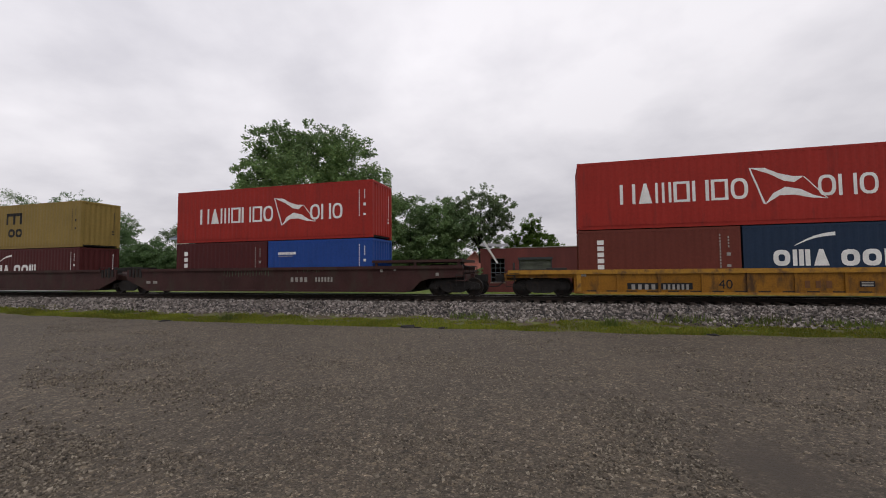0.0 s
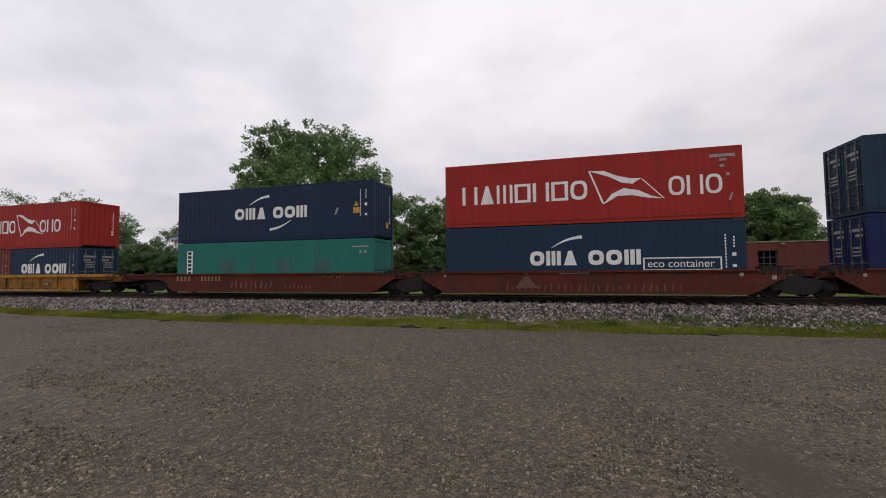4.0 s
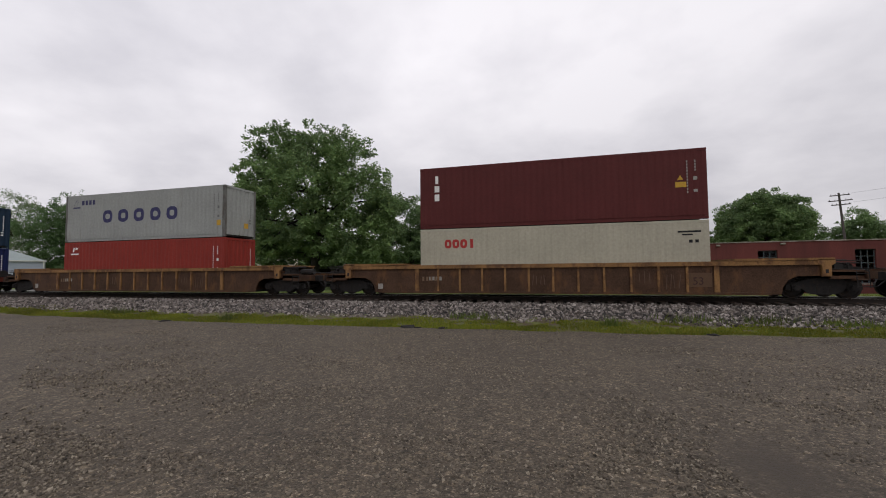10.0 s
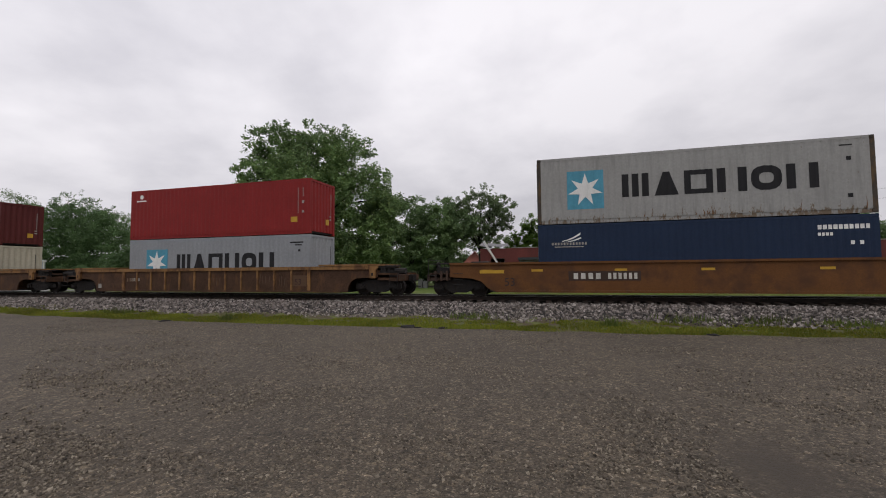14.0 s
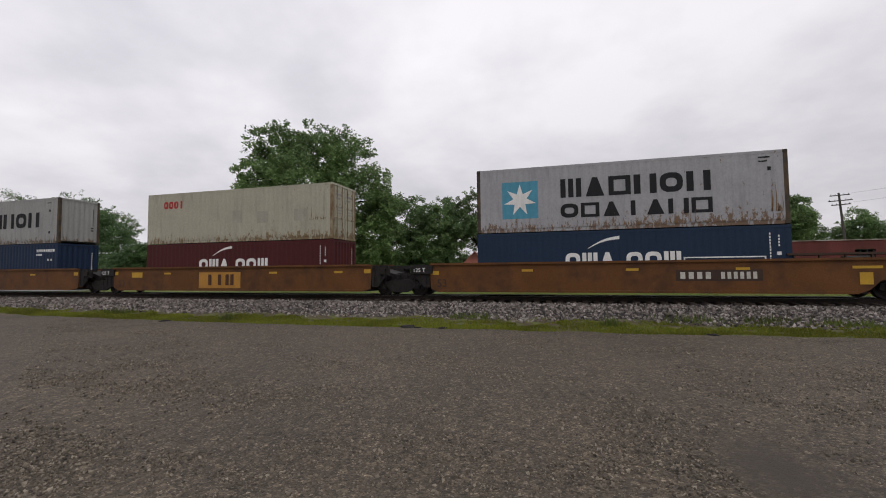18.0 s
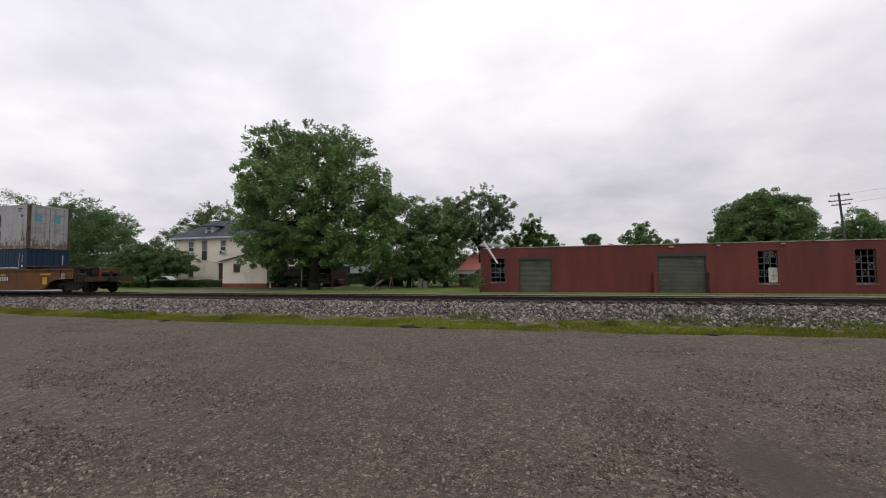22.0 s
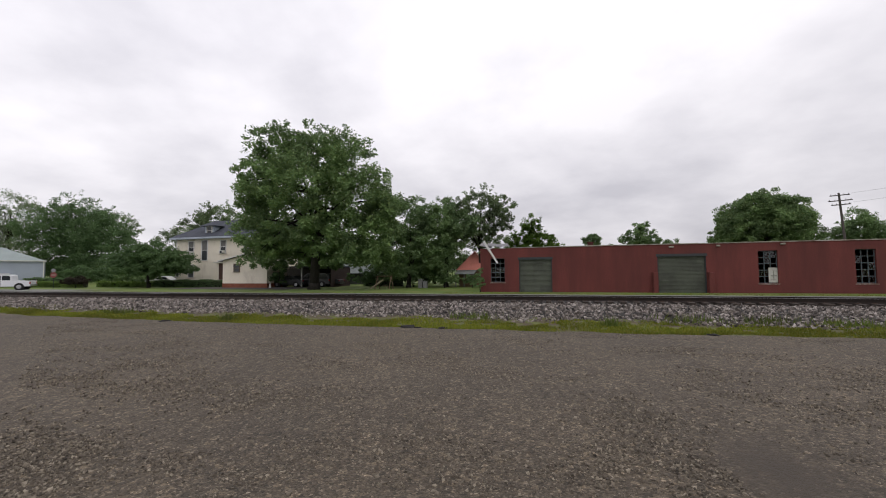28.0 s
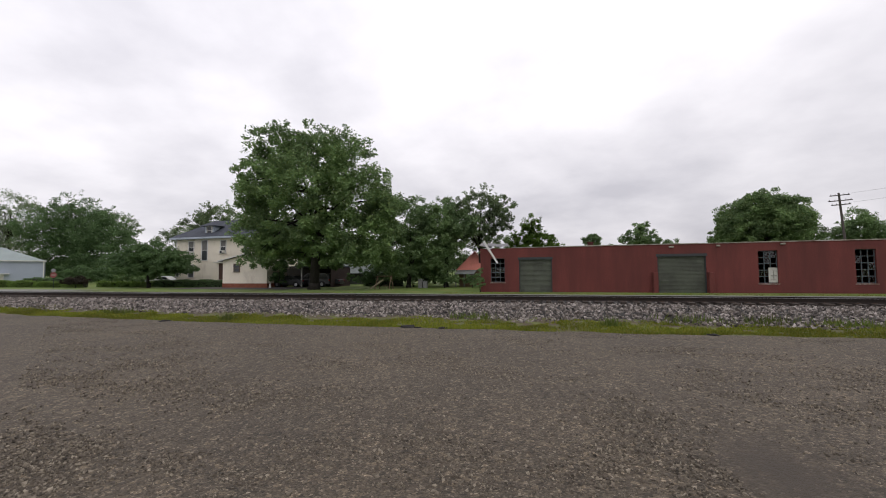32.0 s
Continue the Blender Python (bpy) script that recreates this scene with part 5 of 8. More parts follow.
    if kind == "pickup":
        block("bed_liner", (1.12, L - 0.08, -w + 0.1, w - 0.1, 1.07, 1.112), RUBBER, ob)
        block("name_bar", (-0.9, -0.35, -w - 0.006, -w - 0.001, 0.80, 0.90), BLUE_MARK, ob)
        block("door_seam", (0.07, 0.09, -w - 0.004, -w, 0.5, 1.10), RUBBER, ob)
    return ob


ROLLING = []
BLUE_MARK = mat("door_mark", (0.10, 0.14, 0.22), 0.6)
PICKUP = vehicle("pickup_truck", pose(-65.11, 35.46, 0.01, 0, 0, 41.35), "pickup", (0.66, 0.67, 0.69), "white crew-cab pickup truck waiting at the crossing", "pickup truck")
vehicle("parked_car", pose(-33.2, 46.6, 0), "car", (0.022, 0.024, 0.028), "dark saloon car parked under the carport", "car")
vehicle("parked_car", pose(-29.6, 48.6, 0, 0, 0, 8), "car", (0.03, 0.032, 0.04), "dark car parked beside the house", "car")
vehicle("parked_van", pose(-30.3, 47.6, 0, 0, 0, 4), "van", (0.06, 0.06, 0.065), "silver-grey minivan parked by the great tree", "van")
vehicle("parked_car", pose(-58.4, 50.5, 0, 0, 0, 10), "car", (0.55, 0.55, 0.54), "white car parked behind the hedges", "car")


def debris():
    """Broken lumps of asphalt lying along the edge of the grass."""
    lump = mat("broken_asphalt", (0.022, 0.02, 0.018), 0.9, 0, 0.3, 6, 40, 0.5)
    for k, (x, y, w) in enumerate(((-4.95, 13.35, 0.28), (-3.75, 13.35, 0.16), (-15.0, 13.05, 0.2), (-3.1, 14.6, 0.14), (4.1, 13.5, 0.15), (-4.6, 13.3, 0.12))):
        ob = thing("asphalt_lump", pose(x, y, 0.02, 0, 0, 37 * k), "dark broken lump of asphalt at the grass edge", "rubble", "asphalt lumps")
        bm = bmesh.new()
        bmesh.ops.create_icosphere(bm, subdivisions=2, radius=1)
        for v in bm.verts:
            v.co *= 1 + 0.35 * noise.noise(v.co * 1.7 + Vector((k, 0, 0)))
            v.co = Vector((v.co.x * w, v.co.y * w * 0.6, v.co.z * w * 0.28))
        part("lump", bm, lump, ob)


debris()
# ---- the train: double-stack well cars with containers ----
MOVERS = []  # (thing, x at the start, y, z)
WHEELSETS = []


def travelled(t):
    return 10.4395 * t + 0.0011 * t * t


GRIME = mat("running_gear_grime", (0.016, 0.014, 0.013), 0.8, 0.1, 0.35, 4, 40, 0.3, (0.036, 0.024, 0.017), 0.40)
WHEEL_STEEL = mat("wheel_steel", (0.021, 0.018, 0.017), 0.55, 0.6, 0.3, 5, 50, 0.2, (0.028, 0.018, 0.012), 0.45)
WHITE = mat("white_marking", (0.74, 0.74, 0.71), 0.6, 0, 0.12, 3, 30, 0.05)
DULL_WHITE = mat("faded_marking", (0.277, 0.264, 0.238), 0.7, 0, 0.25, 4, 30, 0.05)
BLACK = mat("black_marking", (0.010, 0.010, 0.012), 0.8, 0, 0.2, 3, 30, 0.05)
NAVY_MARK = mat("navy_marking", (0.023, 0.023, 0.092), 0.6, 0, 0.15, 3, 30, 0.05)
RED_MARK = mat("red_marking", (0.363, 0.023, 0.020), 0.6, 0, 0.15, 3, 30, 0.05)
YELLOW = mat("yellow_marking", (0.484, 0.281, 0.023), 0.6, 0, 0.15, 3, 30, 0.05)
SKY_BLUE = mat("sky_blue_marking", (0.066, 0.277, 0.383), 0.6, 0, 0.15, 3, 30, 0.05)
NUMBER_WHITE = mat("number_white", (0.50, 0.48, 0.43), 0.7, 0, 0.2, 4, 30, 0.05)
PANEL_BROWN = mat("brown_panel_marking", (0.070, 0.026, 0.012), 0.7, 0, 0.2, 3, 30, 0.05)
GASKET = mat("black_rubber", (0.02, 0.02, 0.02), 0.8, 0, 0.2, 3, 30, 0.1)
PITCH_X, DEPTH = 0.278, 0.016


def paint(name, color, rust=0.0, rustcol=(0.13, 0.06, 0.03), rough=0.6, var=0.12):
    return mat(name, color, rough, 0.0, var, 0.7, 9, 0.06, rustcol if rust else None, rust, (2.2, 2.2, 0.42), 0.0, 0.06, 0.2)


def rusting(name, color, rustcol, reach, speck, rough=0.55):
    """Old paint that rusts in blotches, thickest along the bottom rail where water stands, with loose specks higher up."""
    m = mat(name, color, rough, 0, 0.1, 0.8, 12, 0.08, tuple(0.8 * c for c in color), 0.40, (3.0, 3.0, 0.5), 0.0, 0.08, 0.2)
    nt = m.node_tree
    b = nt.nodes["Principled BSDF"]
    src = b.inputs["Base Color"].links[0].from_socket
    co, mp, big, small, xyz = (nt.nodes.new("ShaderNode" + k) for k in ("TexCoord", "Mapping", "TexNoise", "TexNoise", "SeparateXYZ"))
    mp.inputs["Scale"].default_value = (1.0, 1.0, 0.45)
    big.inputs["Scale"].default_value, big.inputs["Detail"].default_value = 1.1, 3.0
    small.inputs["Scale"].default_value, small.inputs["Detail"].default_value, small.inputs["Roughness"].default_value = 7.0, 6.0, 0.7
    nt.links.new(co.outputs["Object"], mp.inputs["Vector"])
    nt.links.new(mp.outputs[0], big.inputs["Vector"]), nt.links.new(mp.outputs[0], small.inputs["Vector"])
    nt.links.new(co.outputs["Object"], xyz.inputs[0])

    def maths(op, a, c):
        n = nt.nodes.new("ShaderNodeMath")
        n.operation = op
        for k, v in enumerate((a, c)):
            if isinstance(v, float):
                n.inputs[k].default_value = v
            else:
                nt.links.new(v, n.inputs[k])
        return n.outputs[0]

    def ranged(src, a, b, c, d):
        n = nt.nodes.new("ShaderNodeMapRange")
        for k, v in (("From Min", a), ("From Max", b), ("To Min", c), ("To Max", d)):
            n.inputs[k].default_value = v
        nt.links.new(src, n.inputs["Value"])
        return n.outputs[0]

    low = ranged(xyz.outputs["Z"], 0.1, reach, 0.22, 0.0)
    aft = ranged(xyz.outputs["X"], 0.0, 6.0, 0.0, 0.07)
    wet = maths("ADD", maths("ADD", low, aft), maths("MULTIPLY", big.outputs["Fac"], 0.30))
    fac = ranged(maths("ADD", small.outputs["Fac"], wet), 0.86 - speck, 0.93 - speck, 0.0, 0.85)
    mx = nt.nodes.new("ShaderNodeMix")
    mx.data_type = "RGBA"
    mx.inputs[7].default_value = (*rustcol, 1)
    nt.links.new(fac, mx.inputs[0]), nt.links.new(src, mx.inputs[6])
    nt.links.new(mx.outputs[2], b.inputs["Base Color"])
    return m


def corrugation(length, start=0.16):
    """x of each fold and how far in it lies, over a panel of that length, from its left end."""
    pts, x = [(start, 0.0)], start
    k = 0
    n = int((length - 2 * start) / PITCH_X)
    pitch = (length - 2 * start) / n
    for i in range(n):
        for step, d in ((0.27, 0.0), (0.24, DEPTH), (0.25, DEPTH), (0.24, 0.0)):
            x += step * pitch
            pts.append((x, d))
    return pts


def fold_depth(folds, x):
    for (xa, da), (xb, db) in zip(folds, folds[1:]):
        if xa <= x <= xb:
            return da + (db - da) * (x - xa) / max(xb - xa, 1e-6)
    return 0.0


def folded_sheet(folds, z0, z1):
    bm = bmesh.new()
    row = [(bm.verts.new((x, d, z0)), bm.verts.new((x, d, z1))) for x, d in folds]
    for a, b in zip(row, row[1:]):
        bm.faces.new((a[0], b[0], b[1], a[1]))
    return bm


def marking(parent, name, polys, material, folds, length, label="", y=-1.219, proud=0.005):
    """Painted shapes on the near side of a container: outlines in metres from its left lower corner, laid into the folds."""
    if name in APART and len(polys) > 1:
        for shape in polys:
            marking(parent, name, [shape], material, folds, length, label, y, proud)
        return None
    bm = bmesh.new()
    for shape in polys:
        for pts in (shape if isinstance(shape[0], list) else [shape]):
            f = bm.faces.new([bm.verts.new((x, 0, z)) for x, z in pts])
    bmesh.ops.remove_doubles(bm, verts=bm.verts[:], dist=0.0005)
    bmesh.ops.triangulate(bm, faces=bm.faces[:])
    if folds:
        lo, hi = min(v.co.x for v in bm.verts), max(v.co.x for v in bm.verts)
        for x, d in folds:
            if lo < x < hi:
                bmesh.ops.bisect_plane(bm, geom=bm.verts[:] + bm.edges[:] + bm.faces[:], plane_co=(x, 0, 0), plane_no=(1, 0, 0))
    for v in bm.verts:
        v.co = (v.co.x - length / 2, y - proud + (fold_depth(folds, v.co.x) if folds else 0), v.co.z)
    for f in bm.faces:
        if f.normal.y > 0:
            f.normal_flip()
    me = bpy.data.meshes.new(name)
    bm.to_mesh(me)
    bm.free()
    me.materials.append(material)
    ob = part(name, me, material, parent, label)
    return tagged(ob, kind="stuff") if name in ("code", "chalk_scrawl", "rust_run") else ob


APART = ("name_bar", "number_bar", "paint_patch", "small_plate", "warning_tab", "warning_label", "word_box_edge")


def ring(outer, inner):
    """A hollow plain shape."""
    n = len(outer)
    return [[outer[i], outer[(i + 1) % n], inner[(i + 1) % n], inner[i]] for i in range(n)]


def bar(x0, x1, z0, z1, lean=0.0):
    return [(x0, z0), (x1, z0), (x1 + lean, z1), (x0 + lean, z1)]


def bars(x0, x1, z0, z1, n, ink=0.62, shapes="", gap=0.12):
    """A row of plain shapes in place of a word. i, h, m: one, two or three upright bars; t: wedge; o: ring; r: hollow or, when small, solid block."""
    out, w, h = [], (x1 - x0) / n, z1 - z0
    for i in range(n):
        s = shapes[i] if i < len(shapes) else "r"
        a, b = x0 + (i + gap / 2) * w, x0 + (i + 1 - gap / 2) * w
        c, k = (a + b) / 2, min(0.42 * w * ink, 0.36 * h)
        if s == "i":
            out.append(bar(c - k / 2, c + k / 2, z0, z1))
        elif s == "h":
            out += [bar(a, a + k, z0, z1), bar(b - k, b, z0, z1)]
        elif s == "m":
            out += [bar(a, a + k * 0.85, z0, z1), bar(c - k * 0.42, c + k * 0.42, z0, z1), bar(b - k * 0.85, b, z0, z1)]
        elif s == "t":
            out.append([(a + 0.06 * w, z0), (b - 0.06 * w, z0), (c + k * 0.4, z1), (c - k * 0.4, z1)])
        elif s == "o":
            def loop(d):
                rx, rz = (b - a) / 2 - d, h / 2 - d
                return [(c + rx * math.copysign(abs(math.cos(q)) ** 0.75, math.cos(q)), z0 + h / 2 + rz * math.copysign(abs(math.sin(q)) ** 0.75, math.sin(q))) for q in (j * math.tau / 16 + 0.1 for j in range(16))]
            out.append(ring(loop(0.0), loop(min(k, 0.28 * h, 0.4 * (b - a)))))
        elif s == "r" and w > 0.42:
            d = min(k, 0.25 * h)
            out.append(ring([(a, z0), (b, z0), (b, z1), (a, z1)], [(a + d, z0 + d * 0.8), (b - d, z0 + d * 0.8), (b - d, z1 - d * 0.8), (a + d, z1 - d * 0.8)]))
        elif s != " ":
            out.append(bar(c - ink * w / 2, c + ink * w / 2, z0, z1))
    return out


def star(cx, cz, r, n=7):
    return [(cx + (r if k % 2 == 0 else r * 0.42) * math.sin(k * math.pi / n), cz + (r if k % 2 == 0 else r * 0.42) * math.cos(k * math.pi / n)) for k in range(2 * n)]


def swoosh(x0, z0, x1, z1, bulge, thick):
    """A tapering curved stroke."""
    up, dn = [], []
    for k in range(9):
        f = k / 8
        x, z = x0 + (x1 - x0) * f, z0 + (z1 - z0) * f + bulge * math.sin(math.pi * f)
        t = thick * (0.15 + 0.85 * f ** 0.7)
        up.append((x, z + t / 2)), dn.append((x, z - t / 2))
    return dn + up[::-1]


def words(text, size, x, z):
    """A line of lettering as a flat mesh outline, its lower left corner at x, z."""
    cu = bpy.data.curves.new("lettering", "FONT")
    cu.body, cu.size = text, size
    ob = bpy.data.objects.new("lettering", cu)
    scene.collection.objects.link(ob)
    bpy.context.view_layer.update()
    me = bpy.data.meshes.new_from_object(ob.evaluated_get(bpy.context.evaluated_depsgraph_get()))
    bpy.data.objects.remove(ob)
    bpy.data.curves.remove(cu)
    me.name = "lettering"
    for v in me.vertices:
        v.co = (x + v.co.x, 0, z + v.co.y)
    return me


def lettering(parent, text, size, x, z, material, length, y, folds=None, label=""):
    me = words(text, size, x, z)
    for v in me.vertices:
        v.co = (v.co.x - length / 2, y - 0.006, v.co.z)
    me.materials.append(material)
    return part("lettering", me, material, parent, label)


def container(x_left, z, color, label, height=2.896, length=12.192, doors="", marks=(), rust=0.0, hull=None, frame_paint=None, edge_paint=None, group="containers on the train"):
    """A corrugated steel box: sides, ends, roof, rails, posts, corner castings, doors with locking rods, painted marks."""
    paintwork = hull or paint("container_paint", color, rust)
    cx = x_left + length / 2
    ob = thing("shipping_container", pose(cx, TRACK_Y, RAIL_Z + z), label, "shipping container", group)
    MOVERS.append((ob, cx, TRACK_Y, RAIL_Z + z))
    h2, w = length / 2, 1.219
    folds = corrugation(length)
    for side in (-1, 1):
        bm = folded_sheet(folds, 0.16, height - 0.11)
        for v in bm.verts:
            v.co = (v.co.x - h2, side * (w - v.co.y), v.co.z)
        part("side_panel", bm, paintwork, ob)
        block("top_rail", (-h2 + 0.15, h2 - 0.15, side * w - 0.03 * (side + 1), side * w + 0.03 * (1 - side), height - 0.11, height - 0.004), paintwork, ob)
        block("bottom_rail", (-h2 + 0.15, h2 - 0.15, *sorted((side * (w - 0.03), side * (w - 0.10))), 0.0, 0.16), paintwork, ob)
    across = corrugation(2 * w, 0.12)
    for end in (-1, 1):
        door = (end < 0 and "L" in doors) or (end > 0 and "R" in doors)
        if not door:
            bm = folded_sheet(across, 0.14, height - 0.12)
            for v in bm.verts:
                v.co = (end * (h2 - 0.02 - 2.6 * v.co.y), v.co.x - w, v.co.z)
            part("end_panel", bm, paintwork, ob)
            inks = {name: ink for name, _, ink in marks}
            if end > 0 and "code" in inks and length > 7:
                bm = bmesh.new()
                for k in range(9):
                    box(bm, h2 - 0.016, h2 - 0.013, 0.80, 0.85, height * 0.42 + k * 0.13, height * 0.42 + k * 0.13 + 0.09)
                for za in (0.30, 0.36):
                    box(bm, h2 - 0.016, h2 - 0.013, 0.70, 0.86, height * za, height * za + 0.08)
                tagged(part("code", bm, inks["code"], ob, "upright row of small code bars"), kind="stuff")
            if end > 0 and "warning_label" in inks:
                block("warning_label", (h2 - 0.016, h2 - 0.013, 0.30, 0.62, height * 0.20, height * 0.20 + 0.3), inks["warning_label"], ob)
        else:
            for s in (-1, 1):
                bm = bmesh.new()
                y0, y1 = (s * 0.02, s * (w - 0.13))
                ya, yb = min(y0, y1), max(y0, y1)
                xa, xb = sorted((end * (h2 - 0.09), end * (h2 - 0.035)))
                box(bm, xa, xb, ya, yb, 0.15, height - 0.13)
                for k in range(5):
                    za = 0.28 + k * (height - 0.5) / 5
                    xo = sorted((end * (h2 - 0.04), end * (h2 - 0.012)))
                    box(bm, xo[0], xo[1], ya + 0.12, yb - 0.12, za, za + (height - 0.5) / 5 - 0.10)
                leaf = part("door", bm, paintwork, ob)
                for k, yy in enumerate((ya + 0.27, yb - 0.27)):
                    bm = bmesh.new()
                    rod(bm, (end * (h2 + 0.012), yy, 0.12), (end * (h2 + 0.012), yy, height - 0.1), 0.021, 6)
                    for zz in (0.4, 1.1, 1.7, height - 0.4):
                        box(bm, *sorted((end * (h2 - 0.02), end * (h2 + 0.035))), yy - 0.06, yy + 0.06, zz - 0.04, zz + 0.04)
                    rod(bm, (end * (h2 + 0.03), yy, 1.1), (end * (h2 + 0.03), yy + s * 0.38, 1.06), 0.016, 5)
                    part("locking_rod", bm, frame_paint or ROD_STEEL, leaf)
                bm = bmesh.new()
                for za, zb, yo, yp in ((height - 0.62, height - 0.50, 0.15, 0.85), (height - 0.82, height - 0.72, 0.15, 0.55), (1.62, 1.70, 0.3, 0.8), (1.48, 1.54, 0.3, 0.8), (1.34, 1.40, 0.3, 0.8)):
                    xo = sorted((end * (h2 - 0.01), end * (h2 - 0.006)))
                    box(bm, xo[0], xo[1], ya + yo * (yb - ya), ya + yp * (yb - ya), za, zb)
                part("code_plate", bm, DULL_WHITE, leaf, "white code bars")
            block("door_sill", (*sorted((end * (h2 - 0.15), end * h2)), -w + 0.16, w - 0.16, 0.0, 0.14), paintwork, ob)
        block("end_header", (*sorted((end * (h2 - 0.1), end * (h2 - 0.004))), -w + 0.16, w - 0.16, height - 0.12, height - 0.006), paintwork, ob)
        for side in (-1, 1):
            bm = bmesh.new()
            prism(bm, [(end * (h2 - 0.16), side * w), (end * h2, side * w), (end * h2, side * (w - 0.15)), (end * (h2 - 0.07), side * (w - 0.06))], 0.12, height - 0.12, "z")
            part("corner_post", bm, edge_paint or (frame_paint if frame_paint and door else paintwork), ob)
            for za in (0, height - 0.118):
                bm = bmesh.new()
                box(bm, *sorted((end * (h2 - 0.178), end * (h2 + 0.004))), *sorted((side * (w - 0.162), side * (w + 0.004))), za, za + 0.118)
                part("corner_casting", bm, edge_paint or paintwork, ob, bevel=0.012)
    bm = bmesh.new()
    roof = corrugation(length, 0.2)
    row = [(bm.verts.new((x - h2, -w + 0.05, height - 0.03 - d * 0.6)), bm.verts.new((x - h2, w - 0.05, height - 0.03 - d * 0.6))) for x, d in roof]
    for a, b in zip(row, row[1:]):
        bm.faces.new((a[0], b[0], b[1], a[1]))
    part("roof_panel", bm, paintwork, ob)
    block("floor", (-h2 + 0.1, h2 - 0.1, -w + 0.09, w - 0.09, 0.06, 0.15), GRIME, ob)
    for k, (name, polys, material) in enumerate(marks):
        marking(ob, name, polys, material, folds, length, proud=0.005 + 0.003 * k)
    return ob


ROD_STEEL = mat("galvanised_rod", (0.125, 0.130, 0.140), 0.45, 0.5, 0.2, 4, 30, 0.1)


def codes(length, height, extra=True):
    """The upright rows of small white code bars near the right end of a side."""
    x = length - 0.72
    out = [bar(x - 0.022, x + 0.022, height * 0.37 + k * 0.125, height * 0.37 + k * 0.125 + 0.085) for k in range(11)]
    out += [bar(x + 0.27, x + 0.32, height * 0.68 + k * 0.12, height * 0.68 + k * 0.12 + 0.08) for k in range(4)]
    if extra:
        out += [bar(x + 0.22, x + 0.36, height * 0.55, height * 0.6), bar(x + 0.22, x + 0.36, height * 0.38, height * 0.42)]
    return out


def long_flag(dx, wide):
    """A white pennant with a swallow-tail wave, outlined."""
    s = wide / 2.5
    q = lambda x, z: (dx + x * s, z)
    return [[q(0.0, 2.24), q(0.55, 2.20), q(1.0, 1.96), q(1.45, 1.82), q(1.8, 1.80), q(1.5, 1.58), q(1.15, 1.66), q(0.7, 1.95), q(0.3, 2.12)],
            [q(0.5, 0.76), q(0.8, 1.20), q(1.2, 1.42), q(1.7, 1.30), q(2.1, 1.05), q(2.55, 0.90), q(2.0, 0.96), q(1.5, 1.10), q(1.0, 1.10)],
            [q(0.0, 2.24), q(0.06, 2.24), q(0.54, 0.78), q(0.46, 0.80)], [q(1.78, 1.80), q(1.84, 1.78), q(2.56, 0.90), q(2.48, 0.94)]]


def red_line_marks(first, mid, wide, last, end):
    return [("emblem", long_flag(mid, wide), WHITE), ("name_bar", bars(first, mid + 0.0, 1.02, 1.86, 7, 0.42, "htmrhro"), WHITE), ("name_bar", bars(last, end, 1.0, 1.80, 3, 0.42, "oho"), WHITE), ("code", codes(12.192, 2.896), WHITE)]


def blue_line_marks(z=1.14, h=0.62, x0=3.83, low=False, length=12.192, w=2.1):
    out = [("emblem", [swoosh(x0 + 0.98, z + 0.78, x0 + 2.25, z + 1.22, 0.10, 0.14)], WHITE),
           ("name_bar", bars(x0, x0 + w, z, z + h, 3, 0.66, "omt"), WHITE), ("name_bar", bars(x0 + w + 0.35, x0 + 2 * w + 0.4, z, z + h, 3, 0.66, "oom"), WHITE),
           ("code", codes(length, 2.591), WHITE)]
    if low:
        out.append(("emblem", [swoosh(x0 + 3.6, z - 0.12, x0 + 2.3, z - 0.58, -0.10, 0.14)], WHITE))
    return out


def star_square(x0, x1, z0, z1):
    return [("star_square", [bar(x0, x1, z0, z1)], SKY_BLUE)]


def two_star(ob, x0, x1, z0, z1, folds, r):
    marking(ob, "star", [star((x0 + x1) / 2, (z0 + z1) / 2, r)], WHITE, folds, 12.192, "white seven-pointed star", proud=0.025)


# wheels and bogies
def wheelset_mesh():
    bm = bmesh.new()
    profile = [(0.0, 0.16), (0.10, 0.15), (0.13, 0.10), (0.33, 0.09), (0.36, 0.135), (0.42, 0.135), (0.423, 0.02), (0.447, 0.012), (0.447, -0.015), (0.36, -0.012), (0.33, 0.04), (0.12, 0.03), (0.0, 0.03)]
    n = 20
    for side in (-1, 1):
        rings = []
        for r, d in profile:
            rings.append([bm.verts.new((max(r, 0.004) * math.cos(k * math.tau / n), side * (0.72 + d), max(r, 0.004) * math.sin(k * math.tau / n))) for k in range(n)])
        for a, b in zip(rings, rings[1:]):
            for k in range(n):
                bm.faces.new((a[k], a[(k + 1) % n], b[(k + 1) % n], b[k]))
        # casting lugs on the wheel plate
        for k in range(3):
            a = k * math.tau / 3
            rod(bm, (0.24 * math.cos(a), side * 0.80, 0.24 * math.sin(a)), (0.24 * math.cos(a), side * 0.83, 0.24 * math.sin(a)), 0.035, 6)
        rod(bm, (0, side * 0.85, 0), (0, side * 1.02, 0), 0.085, 10)
    rod(bm, (0, -0.75, 0), (0, 0.75, 0), 0.09, 10)
    return data("wheelset", bm, WHEEL_STEEL)


